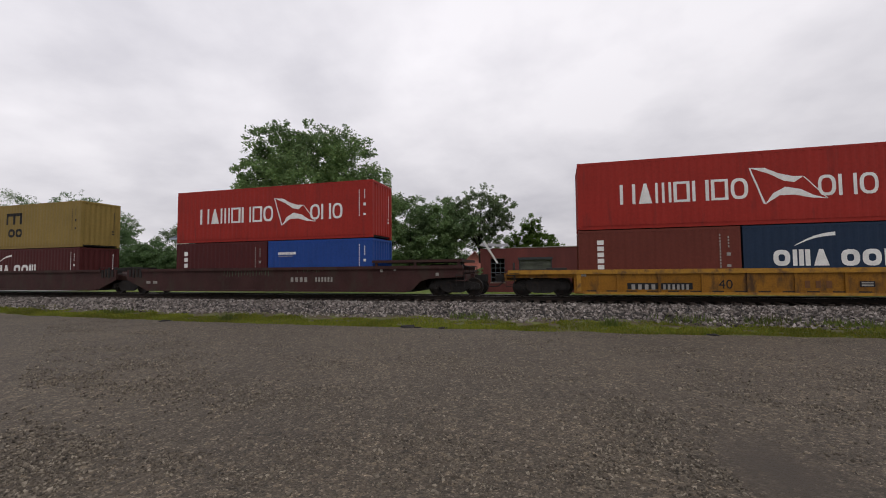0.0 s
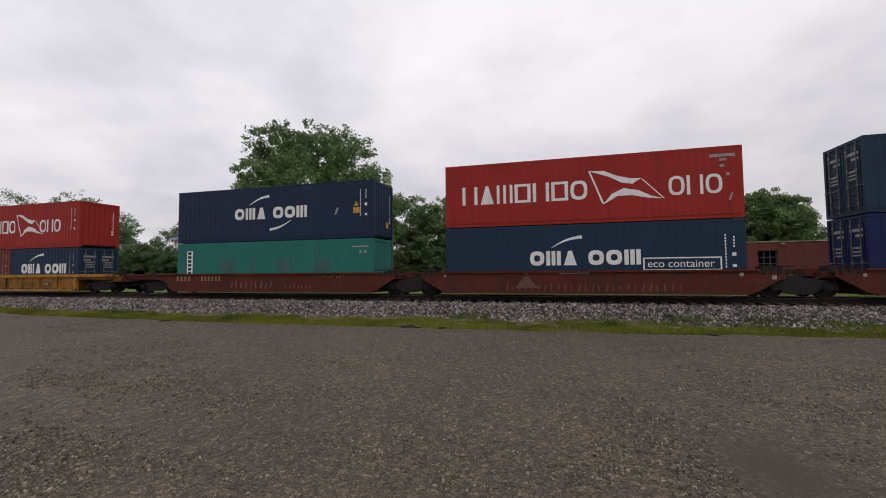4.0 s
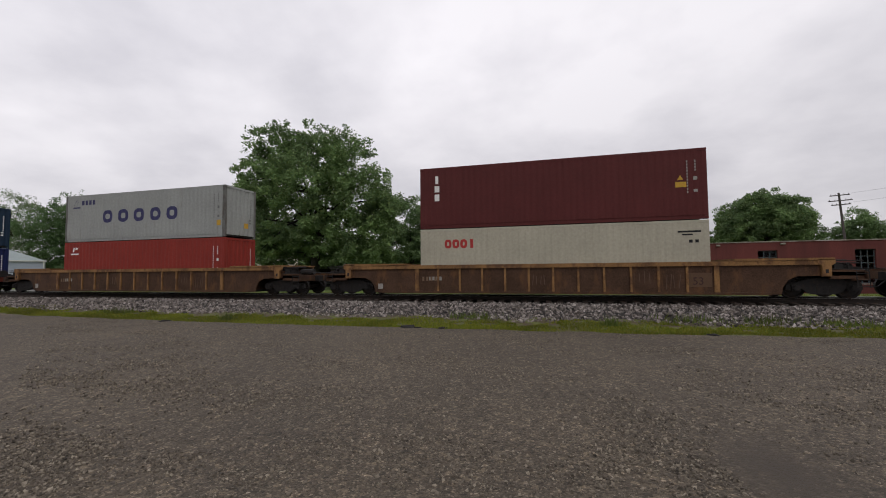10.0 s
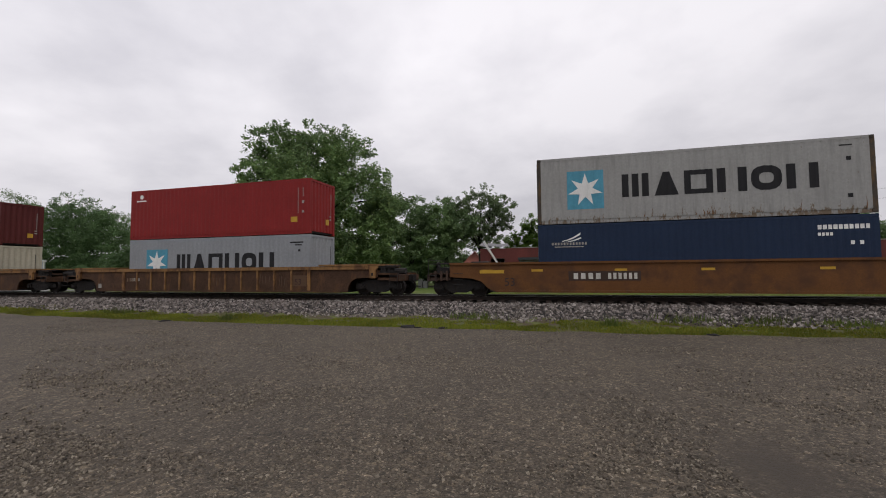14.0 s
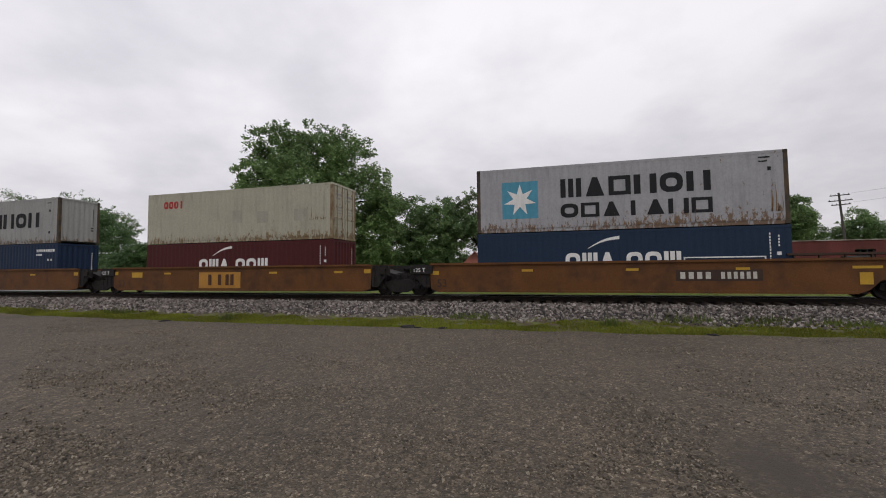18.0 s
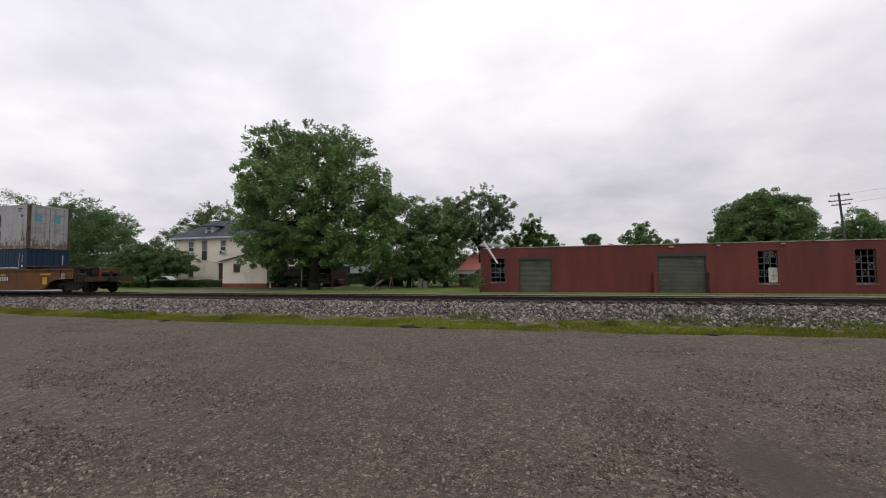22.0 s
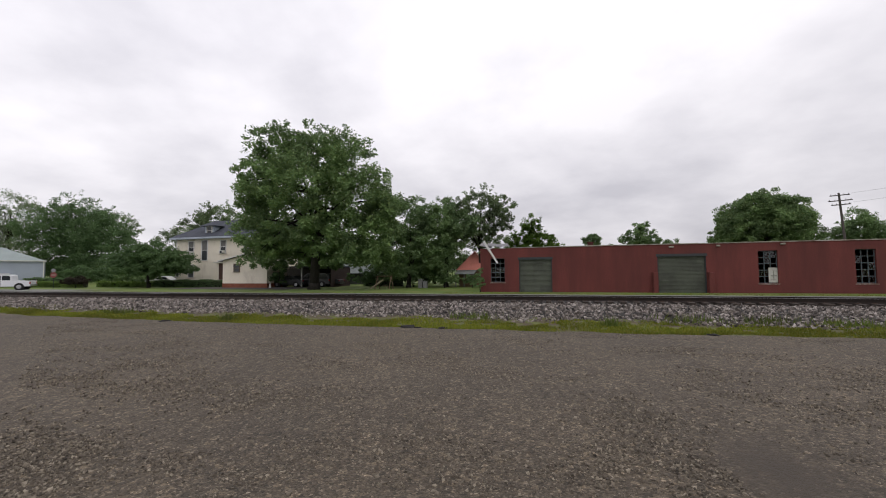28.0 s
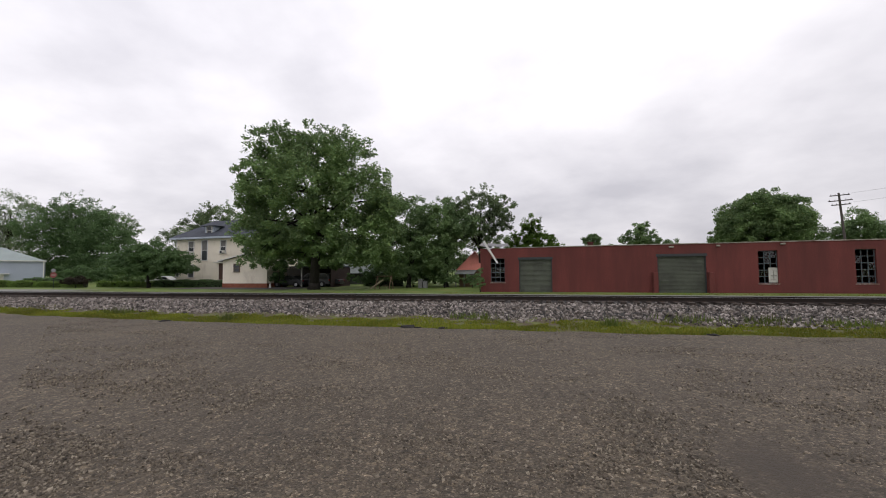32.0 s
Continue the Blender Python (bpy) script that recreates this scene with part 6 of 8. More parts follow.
def side_frame_mesh():
    bm = bmesh.new()
    top = [(-1.22, 0.36), (-1.18, 0.58), (-0.85, 0.64), (-0.45, 0.78), (0.45, 0.78), (0.85, 0.64), (1.18, 0.58), (1.22, 0.36), (1.02, 0.30), (0.72, 0.40), (0.52, 0.24), (0.34, 0.17), (-0.34, 0.17), (-0.52, 0.24), (-0.72, 0.40), (-1.02, 0.30)]
    prism(bm, top, -0.07, 0.07)
    for x in (-0.89, 0.89):
        box(bm, x - 0.15, x + 0.15, -0.13, 0.10, 0.30, 0.56)
        rod(bm, (x, -0.2, 0.42), (x, -0.05, 0.42), 0.10, 10)
    return data("side_frame", bm, GRIME)


def spring_mesh():
    bm = bmesh.new()
    for x in (-0.2, -0.0, 0.2):
        for k in range(4):
            rod(bm, (x, 0, 0.22 + k * 0.07), (x, 0, 0.26 + k * 0.07), 0.085, 8)
    return data("spring_nest", bm, WHEEL_STEEL)


def bogie_body_mesh():
    bm = bmesh.new()
    box(bm, -0.26, 0.26, -1.0, 1.0, 0.44, 0.76)
    box(bm, -0.42, 0.42, -0.4, 0.4, 0.40, 0.86)
    for x in (-0.45, 0.45):
        box(bm, x - 0.06, x + 0.06, -0.85, 0.85, 0.30, 0.42)
    return data("bogie", bm, GRIME)


WHEEL_ME, FRAME_ME, SPRING_ME, BOGIE_ME = wheelset_mesh(), side_frame_mesh(), spring_mesh(), bogie_body_mesh()


def bogie(car, x):
    b = part("bogie", BOGIE_ME, GRIME, car, "greasy dark bogie", at=pose(x, 0, 0))
    for y in (-1.0, 1.0):
        part("side_frame", FRAME_ME, GRIME, b, at=pose(0, y, 0))
        part("spring_nest", SPRING_ME, GRIME, b, at=pose(0, y * 1.0, 0))
    for x2 in (-0.89, 0.89):
        w = part("wheelset", WHEEL_ME, WHEEL_STEEL, b)
        w.matrix_parent_inverse = Matrix.Translation((x2, 0, 0.42))
        WHEELSETS.append(w)


def coupler(car, x, way):
    bm = bmesh.new()
    box(bm, *sorted((x - way * 1.0, x - way * 0.15)), -0.11, 0.11, 0.70, 0.98)
    prism(bm, [(x - way * 0.2, -0.14), (x + way * 0.05, -0.2), (x + way * 0.12, -0.08), (x + way * 0.05, 0.02), (x + way * 0.1, 0.16), (x - way * 0.05, 0.2), (x - way * 0.2, 0.13)], 0.68, 1.0, "z")
    part("coupler", bm, GRIME, car)
    bm = bmesh.new()
    for a, b in (((x - way * 0.3, 0.35, 0.7), (x + way * 0.02, 0.33, 0.42)), ((x + way * 0.02, 0.33, 0.42), (x + way * 0.3, 0.3, 0.4))):
        rod(bm, a, b, 0.03, 6)
    part("air_hose", bm, GASKET, car)


def well_car(cx, label, body, spec, sill=None):
    """A well car: two sides, floor, bulkheads, end platforms, bogies, couplers, ladders, grab irons and rails."""
    ob = thing("well_car", pose(cx, TRACK_Y, RAIL_Z), label, "railway car", "well cars of the train")
    MOVERS.append((ob, cx, TRACK_Y, RAIL_Z))
    hb, zt, zb = spec["half"], spec["top"], spec["bottom"]
    ends = spec["ends"]  # for each end: (kind, how far the side reaches, bogie x or None, coupler x)
    (kl, rl, bl, cl), (kr, rr, br, cr) = ends
    for side in (-1, 1):
        y0, y1 = sorted((side * 1.36, side * 1.44))
        bm = bmesh.new()
        out = [(-hb, zb + 0.12), (-hb + 0.3, zb), (hb - 0.3, zb), (hb, zb + 0.12)]
        if spec.get("stepped"):
            out = [(-hb, zb), (hb, zb), (hb, 0.92), (rr, 0.98), (rr, zt), (-rl, zt), (-rl, 0.98), (-hb, 0.92)]
            kl = kr = "stepped"
        if spec.get("arch"):
            out = [(-hb, zb), (hb, zb), (hb + 0.06, 0.45), (hb + 0.22, 0.72), (hb + 0.5, 0.86), (rr, 0.90), (rr, zt), (-rl, zt), (-rl, 0.90), (-hb - 0.5, 0.86), (-hb - 0.22, 0.72), (-hb - 0.06, 0.45)]
        if not spec.get("stepped") and not spec.get("arch"):
          out += [(hb + 0.10, 0.46), (hb + 0.34, 0.70), (hb + 0.8, 0.83), (rr, 0.90), (rr, zt)] if kr != "joint" else [(hb + 0.06, zt - 0.02)] if spec.get("square") else [(rr - 0.25, 0.72), (rr, 0.86), (rr, zt)]
          out += [(-rl, zt), (-rl, 0.90), (-hb - 0.8, 0.83), (-hb - 0.34, 0.70), (-hb - 0.10, 0.46)] if kl != "joint" else [(-hb - 0.06, zt - 0.02)] if spec.get("square") else [(-rl, zt), (-rl, 0.86), (-rl + 0.25, 0.72)]
        prism(bm, out, y0, y1)
        part("side_wall", bm, body, ob)
        yo = sorted((side * 1.44, side * 1.53))
        block("top_chord", (-(rl if kl != "joint" else hb), rr if kr != "joint" else hb, *yo, zt - spec.get("chord", 0.13), zt + 0.02), sill or body, ob)
        block("bottom_chord", (-hb + 0.35, hb - 0.35, *sorted((side * 1.30, side * 1.50)), zb - 0.03, zb + 0.07), sill if spec.get("sillbottom") else body, ob)
        n = spec.get("ribs", 0)
        for k in range(n):
            x = -spec["ribspan"] + 2 * spec["ribspan"] * k / (n - 1)
            wide = 0.09 if k in (0, n - 1) else 0.045
            block("rib", (x - wide, x + wide, *sorted((side * 1.442, side * 1.50)), zb + 0.07, zt - spec.get("chord", 0.13)), sill if spec.get("ribsill") or wide > 0.06 else body, ob)
        bm = bmesh.new()
        for x in spec.get("grabs", ()):
            for z in (0.55, 0.8, 1.05):
                rod(bm, (x - 0.2, side * 1.58, z), (x + 0.2, side * 1.58, z), 0.014, 5)
                for xe in (-0.2, 0.2):
                    rod(bm, (x + xe, side * 1.58, z), (x + xe, side * 1.44, z), 0.012, 5)
        if bm.verts:
            part("ladder", bm, GRIME, ob, "small steel grab irons")
        else:
            bm.free()
    bm = bmesh.new()
    for k in range(9):
        x = -hb + 0.3 + k * (2 * hb - 0.6) / 8
        box(bm, x - 0.25, x + 0.25, -1.36, 1.36, zb - 0.02, zb + 0.08)
    part("floor_bearer", bm, GRIME, ob)
    for way, (kind, reach, bx, cpx) in ((-1, ends[0]), (1, ends[1])):
        bm = bmesh.new()
        box(bm, *sorted((way * (hb - 0.35), way * (hb - 0.25))), -1.36, 1.36, zb + 0.05, zt - 0.05)
        part("bulkhead", bm, body, ob)
        if kind == "joint":
            bm = bmesh.new()
            prism(bm, [(way * (hb - 0.2), 0.85), (way * (reach + 0.1), 0.80), (way * (reach + 0.1), 1.02), (way * (hb - 0.2), zt - 0.12)], -0.9, 0.9)
            box(bm, *sorted((way * (reach - 0.1), way * (reach + 0.42))), -0.35, 0.35, 0.84, 1.10)
            part("end_platform", bm, GRIME if spec.get("square") else body, ob)
            bm = bmesh.new()
            for yy in (-1.25, 1.25):
                box(bm, *sorted((way * hb, way * (reach + 0.1))), yy - 0.1, yy + 0.1, zt - 0.22, zt - 0.06)
                box(bm, *sorted((way * (hb + 0.3), way * (hb + 0.75))), yy - 0.15, yy + 0.12, 0.95, zt - 0.2)
                rod(bm, (way * (hb + 0.2), yy - 0.12, 0.6), (way * (reach + 0.05), yy - 0.12, zt - 0.1), 0.025, 6)
            part("draft_gear", bm, GRIME, ob)
            if spec.get("square"):
                for s in (-1, 1):
                    bm = bmesh.new()
                    prism(bm, [(way * (hb + 0.05), 0.42), (way * (hb + 0.35), 0.42), (way * (hb + 0.75), 0.9), (way * (reach - 0.05), 1.0), (way * (reach - 0.05), 1.22), (way * (hb + 0.9), zt - 0.04), (way * (hb + 0.05), zt - 0.04)], *sorted((s * 1.36, s * 1.41)))
                    part("end_plate", bm, GRIME, ob, "black end plate")
                bm = bmesh.new()
                for k in range(3):
                    rod(bm, (way * (hb + 0.2 + 0.3 * k), -1.46, 0.5), (way * (hb + 0.25 + 0.3 * k), -1.46, zt), 0.018, 5)
                box(bm, *sorted((way * (hb + 0.45), way * (hb + 0.8))), -1.5, -1.42, 1.05, 1.3)
                rod(bm, (way * (hb + 0.1), -1.47, 1.4), (way * (reach + 0.1), -1.47, 0.95), 0.022, 5)
                part("brake_rigging", bm, WHEEL_STEEL, ob)
            else:
                bm = bmesh.new()
                for k in range(4):
                    x = way * (hb + 0.15 + 0.26 * k)
                    box(bm, x - 0.07, x + 0.07, -1.48, -1.40, 0.95 + 0.05 * (k % 2), zt + 0.06 * (k % 3))
                rod(bm, (way * hb, -1.5, zt + 0.12), (way * (reach + 0.2), -1.5, zt + 0.12), 0.02, 5)
                rod(bm, (way * (hb - 0.1), -1.45, zt), (way * (hb - 0.1), -1.5, zt + 0.12), 0.02, 5)
                box(bm, *sorted((way * (hb + 0.3), way * (reach - 0.1))), -0.9, -0.3, zt - 0.1, zt + 0.12)
                part("brake_rigging", bm, GRIME, ob)
        else:
            bm = bmesh.new()
            box(bm, *sorted((way * (hb - 0.25), way * (reach + 0.05))), -1.36, 1.36, zt - 0.32, zt - 0.2)
            prism(bm, [(way * (hb - 0.3), 0.8), (way * (reach + 0.3), 0.86), (way * (reach + 0.3), 1.04), (way * (hb - 0.3), 1.15)], -0.32, 0.32)
            part("end_platform", bm, GRIME_RUST if spec.get("square") else body, ob)
            far = reach + spec.get("ext", 0.0)
            if far > reach + 0.2:
                bm = bmesh.new()
                box(bm, *sorted((way * reach, way * (far + 0.05))), -1.34, 1.34, 0.88, 1.02)
                for yy in (-1.34, 1.22):
                    box(bm, *sorted((way * reach, way * (far + 0.05))), yy, yy + 0.12, 0.76, 1.10)
                if not spec.get("arch"):
                    for k in range(3):
                        xx = way * (reach + 0.15 + 0.28 * k)
                        box(bm, xx - 0.05, xx + 0.05, -1.40, -1.34, 0.72, 1.18)
                part("end_platform", bm, GRIME_RUST if spec.get("square") else body, ob)
                bm = bmesh.new()
                if spec.get("arch"):
                    box(bm, *sorted((way * (reach + 0.12), way * (reach + 0.42))), -1.30, -0.75, 1.02, 1.36)
                    for k in range(3):
                        rod(bm, (way * (reach - 0.1), -1.32 + 0.12 * k, 1.14 + 0.05 * k), (way * (far + 0.05), -1.32 + 0.12 * k, 1.08 + 0.05 * k), 0.022, 6)
                else:
                    box(bm, *sorted((way * (reach + 0.1), way * (far - 0.25))), -1.15, -0.55, 1.02, 1.34)
                rod(bm, (way * (reach + 0.1), 0.2, 1.2), (way * (far - 0.1), 0.2, 1.2), 0.16, 8)
                part("brake_cylinder", bm, GRIME, ob)
            bm = bmesh.new()
            box(bm, *sorted((way * (far + 0.05), way * (far + 0.14))), -1.45, 1.45, 0.72, 1.02)
            box(bm, *sorted((way * (far - 0.35), way * (far + 0.1))), -1.5, -1.3, 0.70, 0.76)
            box(bm, *sorted((way * (far - 0.35), way * (far + 0.1))), 1.3, 1.5, 0.70, 0.76)
            part("end_sill", bm, GRIME_RUST if spec.get("square") else body, ob)
            bm = bmesh.new()
            x = way * (far + 0.1)
            zr = zt + spec.get("railing", 0.0)
            for yy in (-1.42, 1.42):
                rod(bm, (x, yy, 0.9), (x, yy, zr), 0.02, 6)
            rod(bm, (x, -1.42, zr - 0.02), (x, 1.42, zr - 0.02), 0.018, 6)
            for yy in (-0.5, 0.5):
                rod(bm, (x, yy, 1.0), (x, yy, zr), 0.016, 6)
            part("end_railing", bm, GRIME, ob)
            if not spec.get("arch"):
                zw = zt - 0.16 if spec.get("square") else zt + 0.10
                bm = bmesh.new()
                rod(bm, (way * (far - 0.2), -0.7, zt - 0.4), (way * (far - 0.2), -0.7, zw), 0.05, 8)
                post = part("brake_post", bm, GRIME, ob)
                bm = bmesh.new()
                rod(bm, (way * (far - 0.22), -0.7, zw), (way * (far - 0.16), -0.7, zw), 0.27, 16)
                part("hand_wheel", bm, GRIME, post)
            bm = bmesh.new()
            box(bm, *sorted((way * (hb + 0.5), way * (hb + 1.2))), -1.2, -0.75, zt - 0.25, zt - 0.02)
            part("valve_box", bm, GRIME, ob, bevel=0.02)
            bm = bmesh.new()
            rod(bm, (way * (hb + 0.25), 0.5, zt - 0.05), (way * (hb + 1.2), 0.5, zt - 0.05), 0.17, 10)
            part("air_reservoir", bm, GRIME, ob)
            bm = bmesh.new()
            for k in range(3):
                z = 0.48 + 0.24 * k
                rod(bm, (way * (far - 0.30), -1.54, z), (way * (far + 0.08), -1.54, z), 0.016, 5)
            for xx in (far - 0.30, far + 0.08):
                rod(bm, (way * xx, -1.54, 0.45), (way * xx, -1.5, 1.05), 0.016, 5)
            part("step_ladder", bm, GRIME, ob)
            bm = bmesh.new()
            rod(bm, (way * (hb + 0.4), -1.0, 0.95), (way * (far - 0.2), -1.0, 0.95), 0.045, 6)
            part("brake_pipe", bm, WHEEL_STEEL, ob)
            bm = bmesh.new()
            rod(bm, (way * (hb + 0.3), -0.6, zt + 0.02), (way * (far - 0.1), -0.6, zt + 0.02), 0.03, 6)
            part("brake_pipe", bm, WHEEL_STEEL, ob)
            block("walkway", (*sorted((way * (hb - 0.1), way * (far + 0.05))), -1.3, -0.85, zt - 0.03, zt + 0.012), GRIME, ob, "dark expanded-metal walkway")
            coupler(ob, way * cpx, way)
        if bx is not None:
            bogie(ob, way * bx)
    for k, (name, polys, material) in enumerate(spec.get("marks", ())):
        marking(ob, name, polys, material, None, 0, y=-1.444, proud=0.003 + 0.004 * k)
    if spec.get("panel_bars"):
        marking(ob, "name_bar", bars(-1.62, 0.34, 0.52, 1.1, 3, 1.0, "iih", 0.2), PANEL_BROWN, None, 0, y=-1.470)
    for text, size, x, z, material in spec.get("texts", ()):
        raised = text.endswith("T")
        if raised:
            block("label_plate", (x - 0.08, x + 0.95, -1.545, -1.44, z - 0.08, z + 0.30), GRIME, ob, "black plate for the load mark")
        lettering(ob, text, size, x, z, WHITE if raised else material, 0, -1.552 if raised else -1.452)
    return ob


def dot(x, z, r):
    return [(x + r * math.cos(k * math.tau / 10), z + r * math.sin(k * math.tau / 10)) for k in range(10)]


MAROON_CAR = mat("maroon_car_paint", (0.050, 0.022, 0.020), 0.65, 0, 0.3, 1.2, 20, 0.2, (0.050, 0.033, 0.026), 0.45, (1, 1, 0.5), gloss=0.15)
YELLOW_CAR = mat("yellow_car_paint", (0.250, 0.112, 0.014), 0.6, 0, 0.25, 1.2, 20, 0.2, (0.079, 0.043, 0.020), 0.45, (1.5, 1.5, 0.5), gloss=0.15)
RED_CAR = mat("red_oxide_car_paint", (0.094, 0.022, 0.013), 0.65, 0, 0.28, 1.0, 20, 0.2, (0.062, 0.026, 0.017), 0.46, (1.3, 1.3, 0.5), gloss=0.15)
OCHRE_CAR = mat("rusted_ochre_car_paint", (0.066, 0.036, 0.022), 0.7, 0, 0.38, 1.3, 22, 0.25, (0.118, 0.058, 0.027), 0.42, (1.5, 1.5, 0.7), gloss=0.15)
OCHRE_SILL = mat("ochre_sill_paint", (0.235, 0.126, 0.050), 0.65, 0, 0.3, 1.5, 25, 0.2, (0.11, 0.056, 0.028), 0.47, (1.5, 1.5, 1), gloss=0.15)
ORANGE_CAR = mat("orange_car_paint", (0.135, 0.058, 0.02), 0.6, 0, 0.2, 0.9, 20, 0.15, (0.085, 0.04, 0.02), 0.46, (0.702, 0.702, 0.624), gloss=0.15)


def strokes(x0, x1, z0, z1, n, seed, ink=0.5):
    """Faded scrawl as plain slanted bars."""
    r = random.Random(seed)
    w = (x1 - x0) / n
    return [bar(x0 + i * w, x0 + i * w + ink * w * r.uniform(0.5, 1), z0 + r.uniform(0, 0.1), z1 - r.uniform(0, 0.12), r.uniform(-0.05, 0.08)) for i in range(n)]


def rust_runs(x0, x1, n, z0, tall, seed, wide=0.05):
    """Ragged tapering runs of rust along an edge."""
    r = random.Random(seed)
    out = []
    for _ in range(n):
        x, h, w = r.uniform(x0, x1), tall * (0.12 + 0.88 * r.random() ** 3), wide * r.uniform(0.15, 0.75)
        left, right = [], []
        for k in range(5):
            f = k / 4
            half = w * (1 - 0.8 * f) * r.uniform(0.6, 1.1)
            c = x + 0.02 * math.sin(5 * f + x)
            left.append((c - half, z0 + h * f)), right.append((c + half, z0 + h * f))
        out.append(left + right[::-1])
    return out


def train():
    # front to rear; x where each container's left end stands at the start
    brown = dict(half=8.3, top=1.42, bottom=0.22, ends=[("end", 10.4, 10.1, 11.6), ("joint", 9.5, 9.95, 0)], marks=[("number_bar", bars(-3, -1.6, 0.69, 0.92, 4, 0.6), DULL_WHITE)])
    well_car(-34.85, "dark maroon well car carrying two containers", MAROON_CAR, brown)
    brown = dict(half=8.3, top=1.42, bottom=0.22, ends=[("joint", 9.5, None, 0), ("end", 10.7, 10.2, 11.5)],
                 marks=[("number_bar", bars(1.55, 2.62, 0.69, 0.92, 4, 0.6) + bars(3.0, 4.05, 0.69, 0.92, 6, 0.6), DULL_WHITE), ("chalk_scrawl", strokes(-2.6, 0.4, 0.95, 1.35, 16, 3, 0.25) + strokes(2.0, 3.6, 1.15, 1.35, 9, 4, 0.25), paint("green_scrawl", (0.066, 0.086, 0.053))),
                        ("small_plate", [bar(6.6, 6.75, 1.15, 1.3), bar(7.3, 7.42, 1.2, 1.3), bar(9.4, 9.55, 0.95, 1.1), bar(-8.0, -7.7, 0.6, 0.75), bar(-7.5, -7.2, 0.6, 0.75)], DULL_WHITE)])
    car = well_car(-15.0, "dark maroon well car with faded markings", MAROON_CAR, brown)
    for way, a, b in ((1, 6.2, 10.7),):
        block("raised_deck", (a, b, -1.5, 1.5, 1.60, 1.72), MAROON_CAR, car)
        for x in (6.4, 8.4, 10.5):
            block("deck_bracket", (x - 0.06, x + 0.06, -1.46, -1.40, 1.40, 1.60), MAROON_CAR, car)
    yellow = dict(stepped=True, half=6.4, top=1.16, bottom=0.18, chord=0.16, ribs=9, ribspan=6.2, sillbottom=True, ends=[("end", 9.2, 7.75, 9.85), ("end", 9.2, 7.75, 9.85)], grabs=(-8.9, 8.9),
                  marks=[("drain_slot", [bar(-5.9 + 0.78 * k, -5.5 + 0.78 * k, 0.265, 0.31) for k in range(16)], BLACK), ("number_bar", [bar(-4.3, -1.9, 0.36, 0.62)], BLACK), ("number_bar", bars(-4.2, -3.2, 0.35, 0.56, 4, 0.55) + bars(-3.0, -2.0, 0.35, 0.56, 6, 0.55), DULL_WHITE), ("name_bar", bars(1.75, 2.75, 0.43, 0.70, 3, 0.5), mat("brown_marking", (0.132, 0.053, 0.013))),
                         ("small_plate", [bar(3.5, 3.95, 0.47, 0.68)], BLACK), ("small_plate", [bar(3.55, 3.9, 0.5, 0.56), bar(3.55, 3.9, 0.6, 0.65), bar(-6.1, -5.9, 0.9, 1.0), bar(6.0, 6.2, 0.6, 0.75)], DULL_WHITE)],
                  texts=[("40", 0.5, -1.0, 0.40, BLACK)])
    well_car(6.95, "yellow well car with black and white lettering", YELLOW_CAR, yellow, mat("bright_yellow_sill", (0.363, 0.178, 0.013), 0.6, 0, 0.2, 2, 25, 0.15, (0.132, 0.066, 0.020), 0.45))
    common = dict(ext=0.35, half=6.4, top=1.13, bottom=0.19, chord=0.06)
    red3 = dict(common, ends=[("end", 9.3, 7.8, 9.9), ("joint", 7.3, 7.9, 0)], grabs=(-8.8,),
                marks=[("number_bar", bars(-5.95, -4.87, 0.74, 1.02, 4, 0.55) + bars(-4.24, -2.85, 0.74, 1.02, 6, 0.55), mat("tan_marking", (0.238, 0.132, 0.066))), ("chalk_scrawl", strokes(-2.2, 0.6, 0.3, 0.75, 9, 5, 0.3) + strokes(1.2, 2.9, 0.3, 0.6, 7, 6, 0.3), mat("faded_grey_scrawl", (0.160, 0.082, 0.058))), ("chalk_scrawl", strokes(3.4, 4.7, 0.85, 1.05, 7, 8, 0.4), mat("ochre_scrawl", (0.218, 0.112, 0.020)))],
                texts=[("40", 0.55, 3.9, 0.36, mat("faded_black", (0.06, 0.03, 0.025)))])
    well_car(26.85, "rust-red well car with faded scrawls", RED_CAR, red3)
    red4 = dict(common, ends=[("joint", 7.3, None, 0), ("joint", 7.3, 7.85, 0)],
                marks=[("emblem", [[(-2.9, 0.4), (-1.9, 0.4), (-2.4, 1.0)], dot(-2.4, 1.0, 0.1)], mat("pale_scrawl", (0.125, 0.062, 0.045))), ("chalk_scrawl", strokes(-3.3, 3.9, 0.25, 0.62, 26, 9, 0.3), mat("faded_brown_scrawl", (0.120, 0.058, 0.040))), ("small_plate", [dot(-6.1, 0.95, 0.07), dot(5.8, 0.95, 0.08), bar(6.8, 6.95, 0.75, 0.9), bar(-1.0, 0.2, 1.02, 1.06)], DULL_WHITE)],
                texts=[("40", 0.5, -5.6, 0.36, mat("faded_dark", (0.059, 0.026, 0.020)))])
    well_car(42.73, "rust-red middle well car with chalk scrawls", RED_CAR, red4)
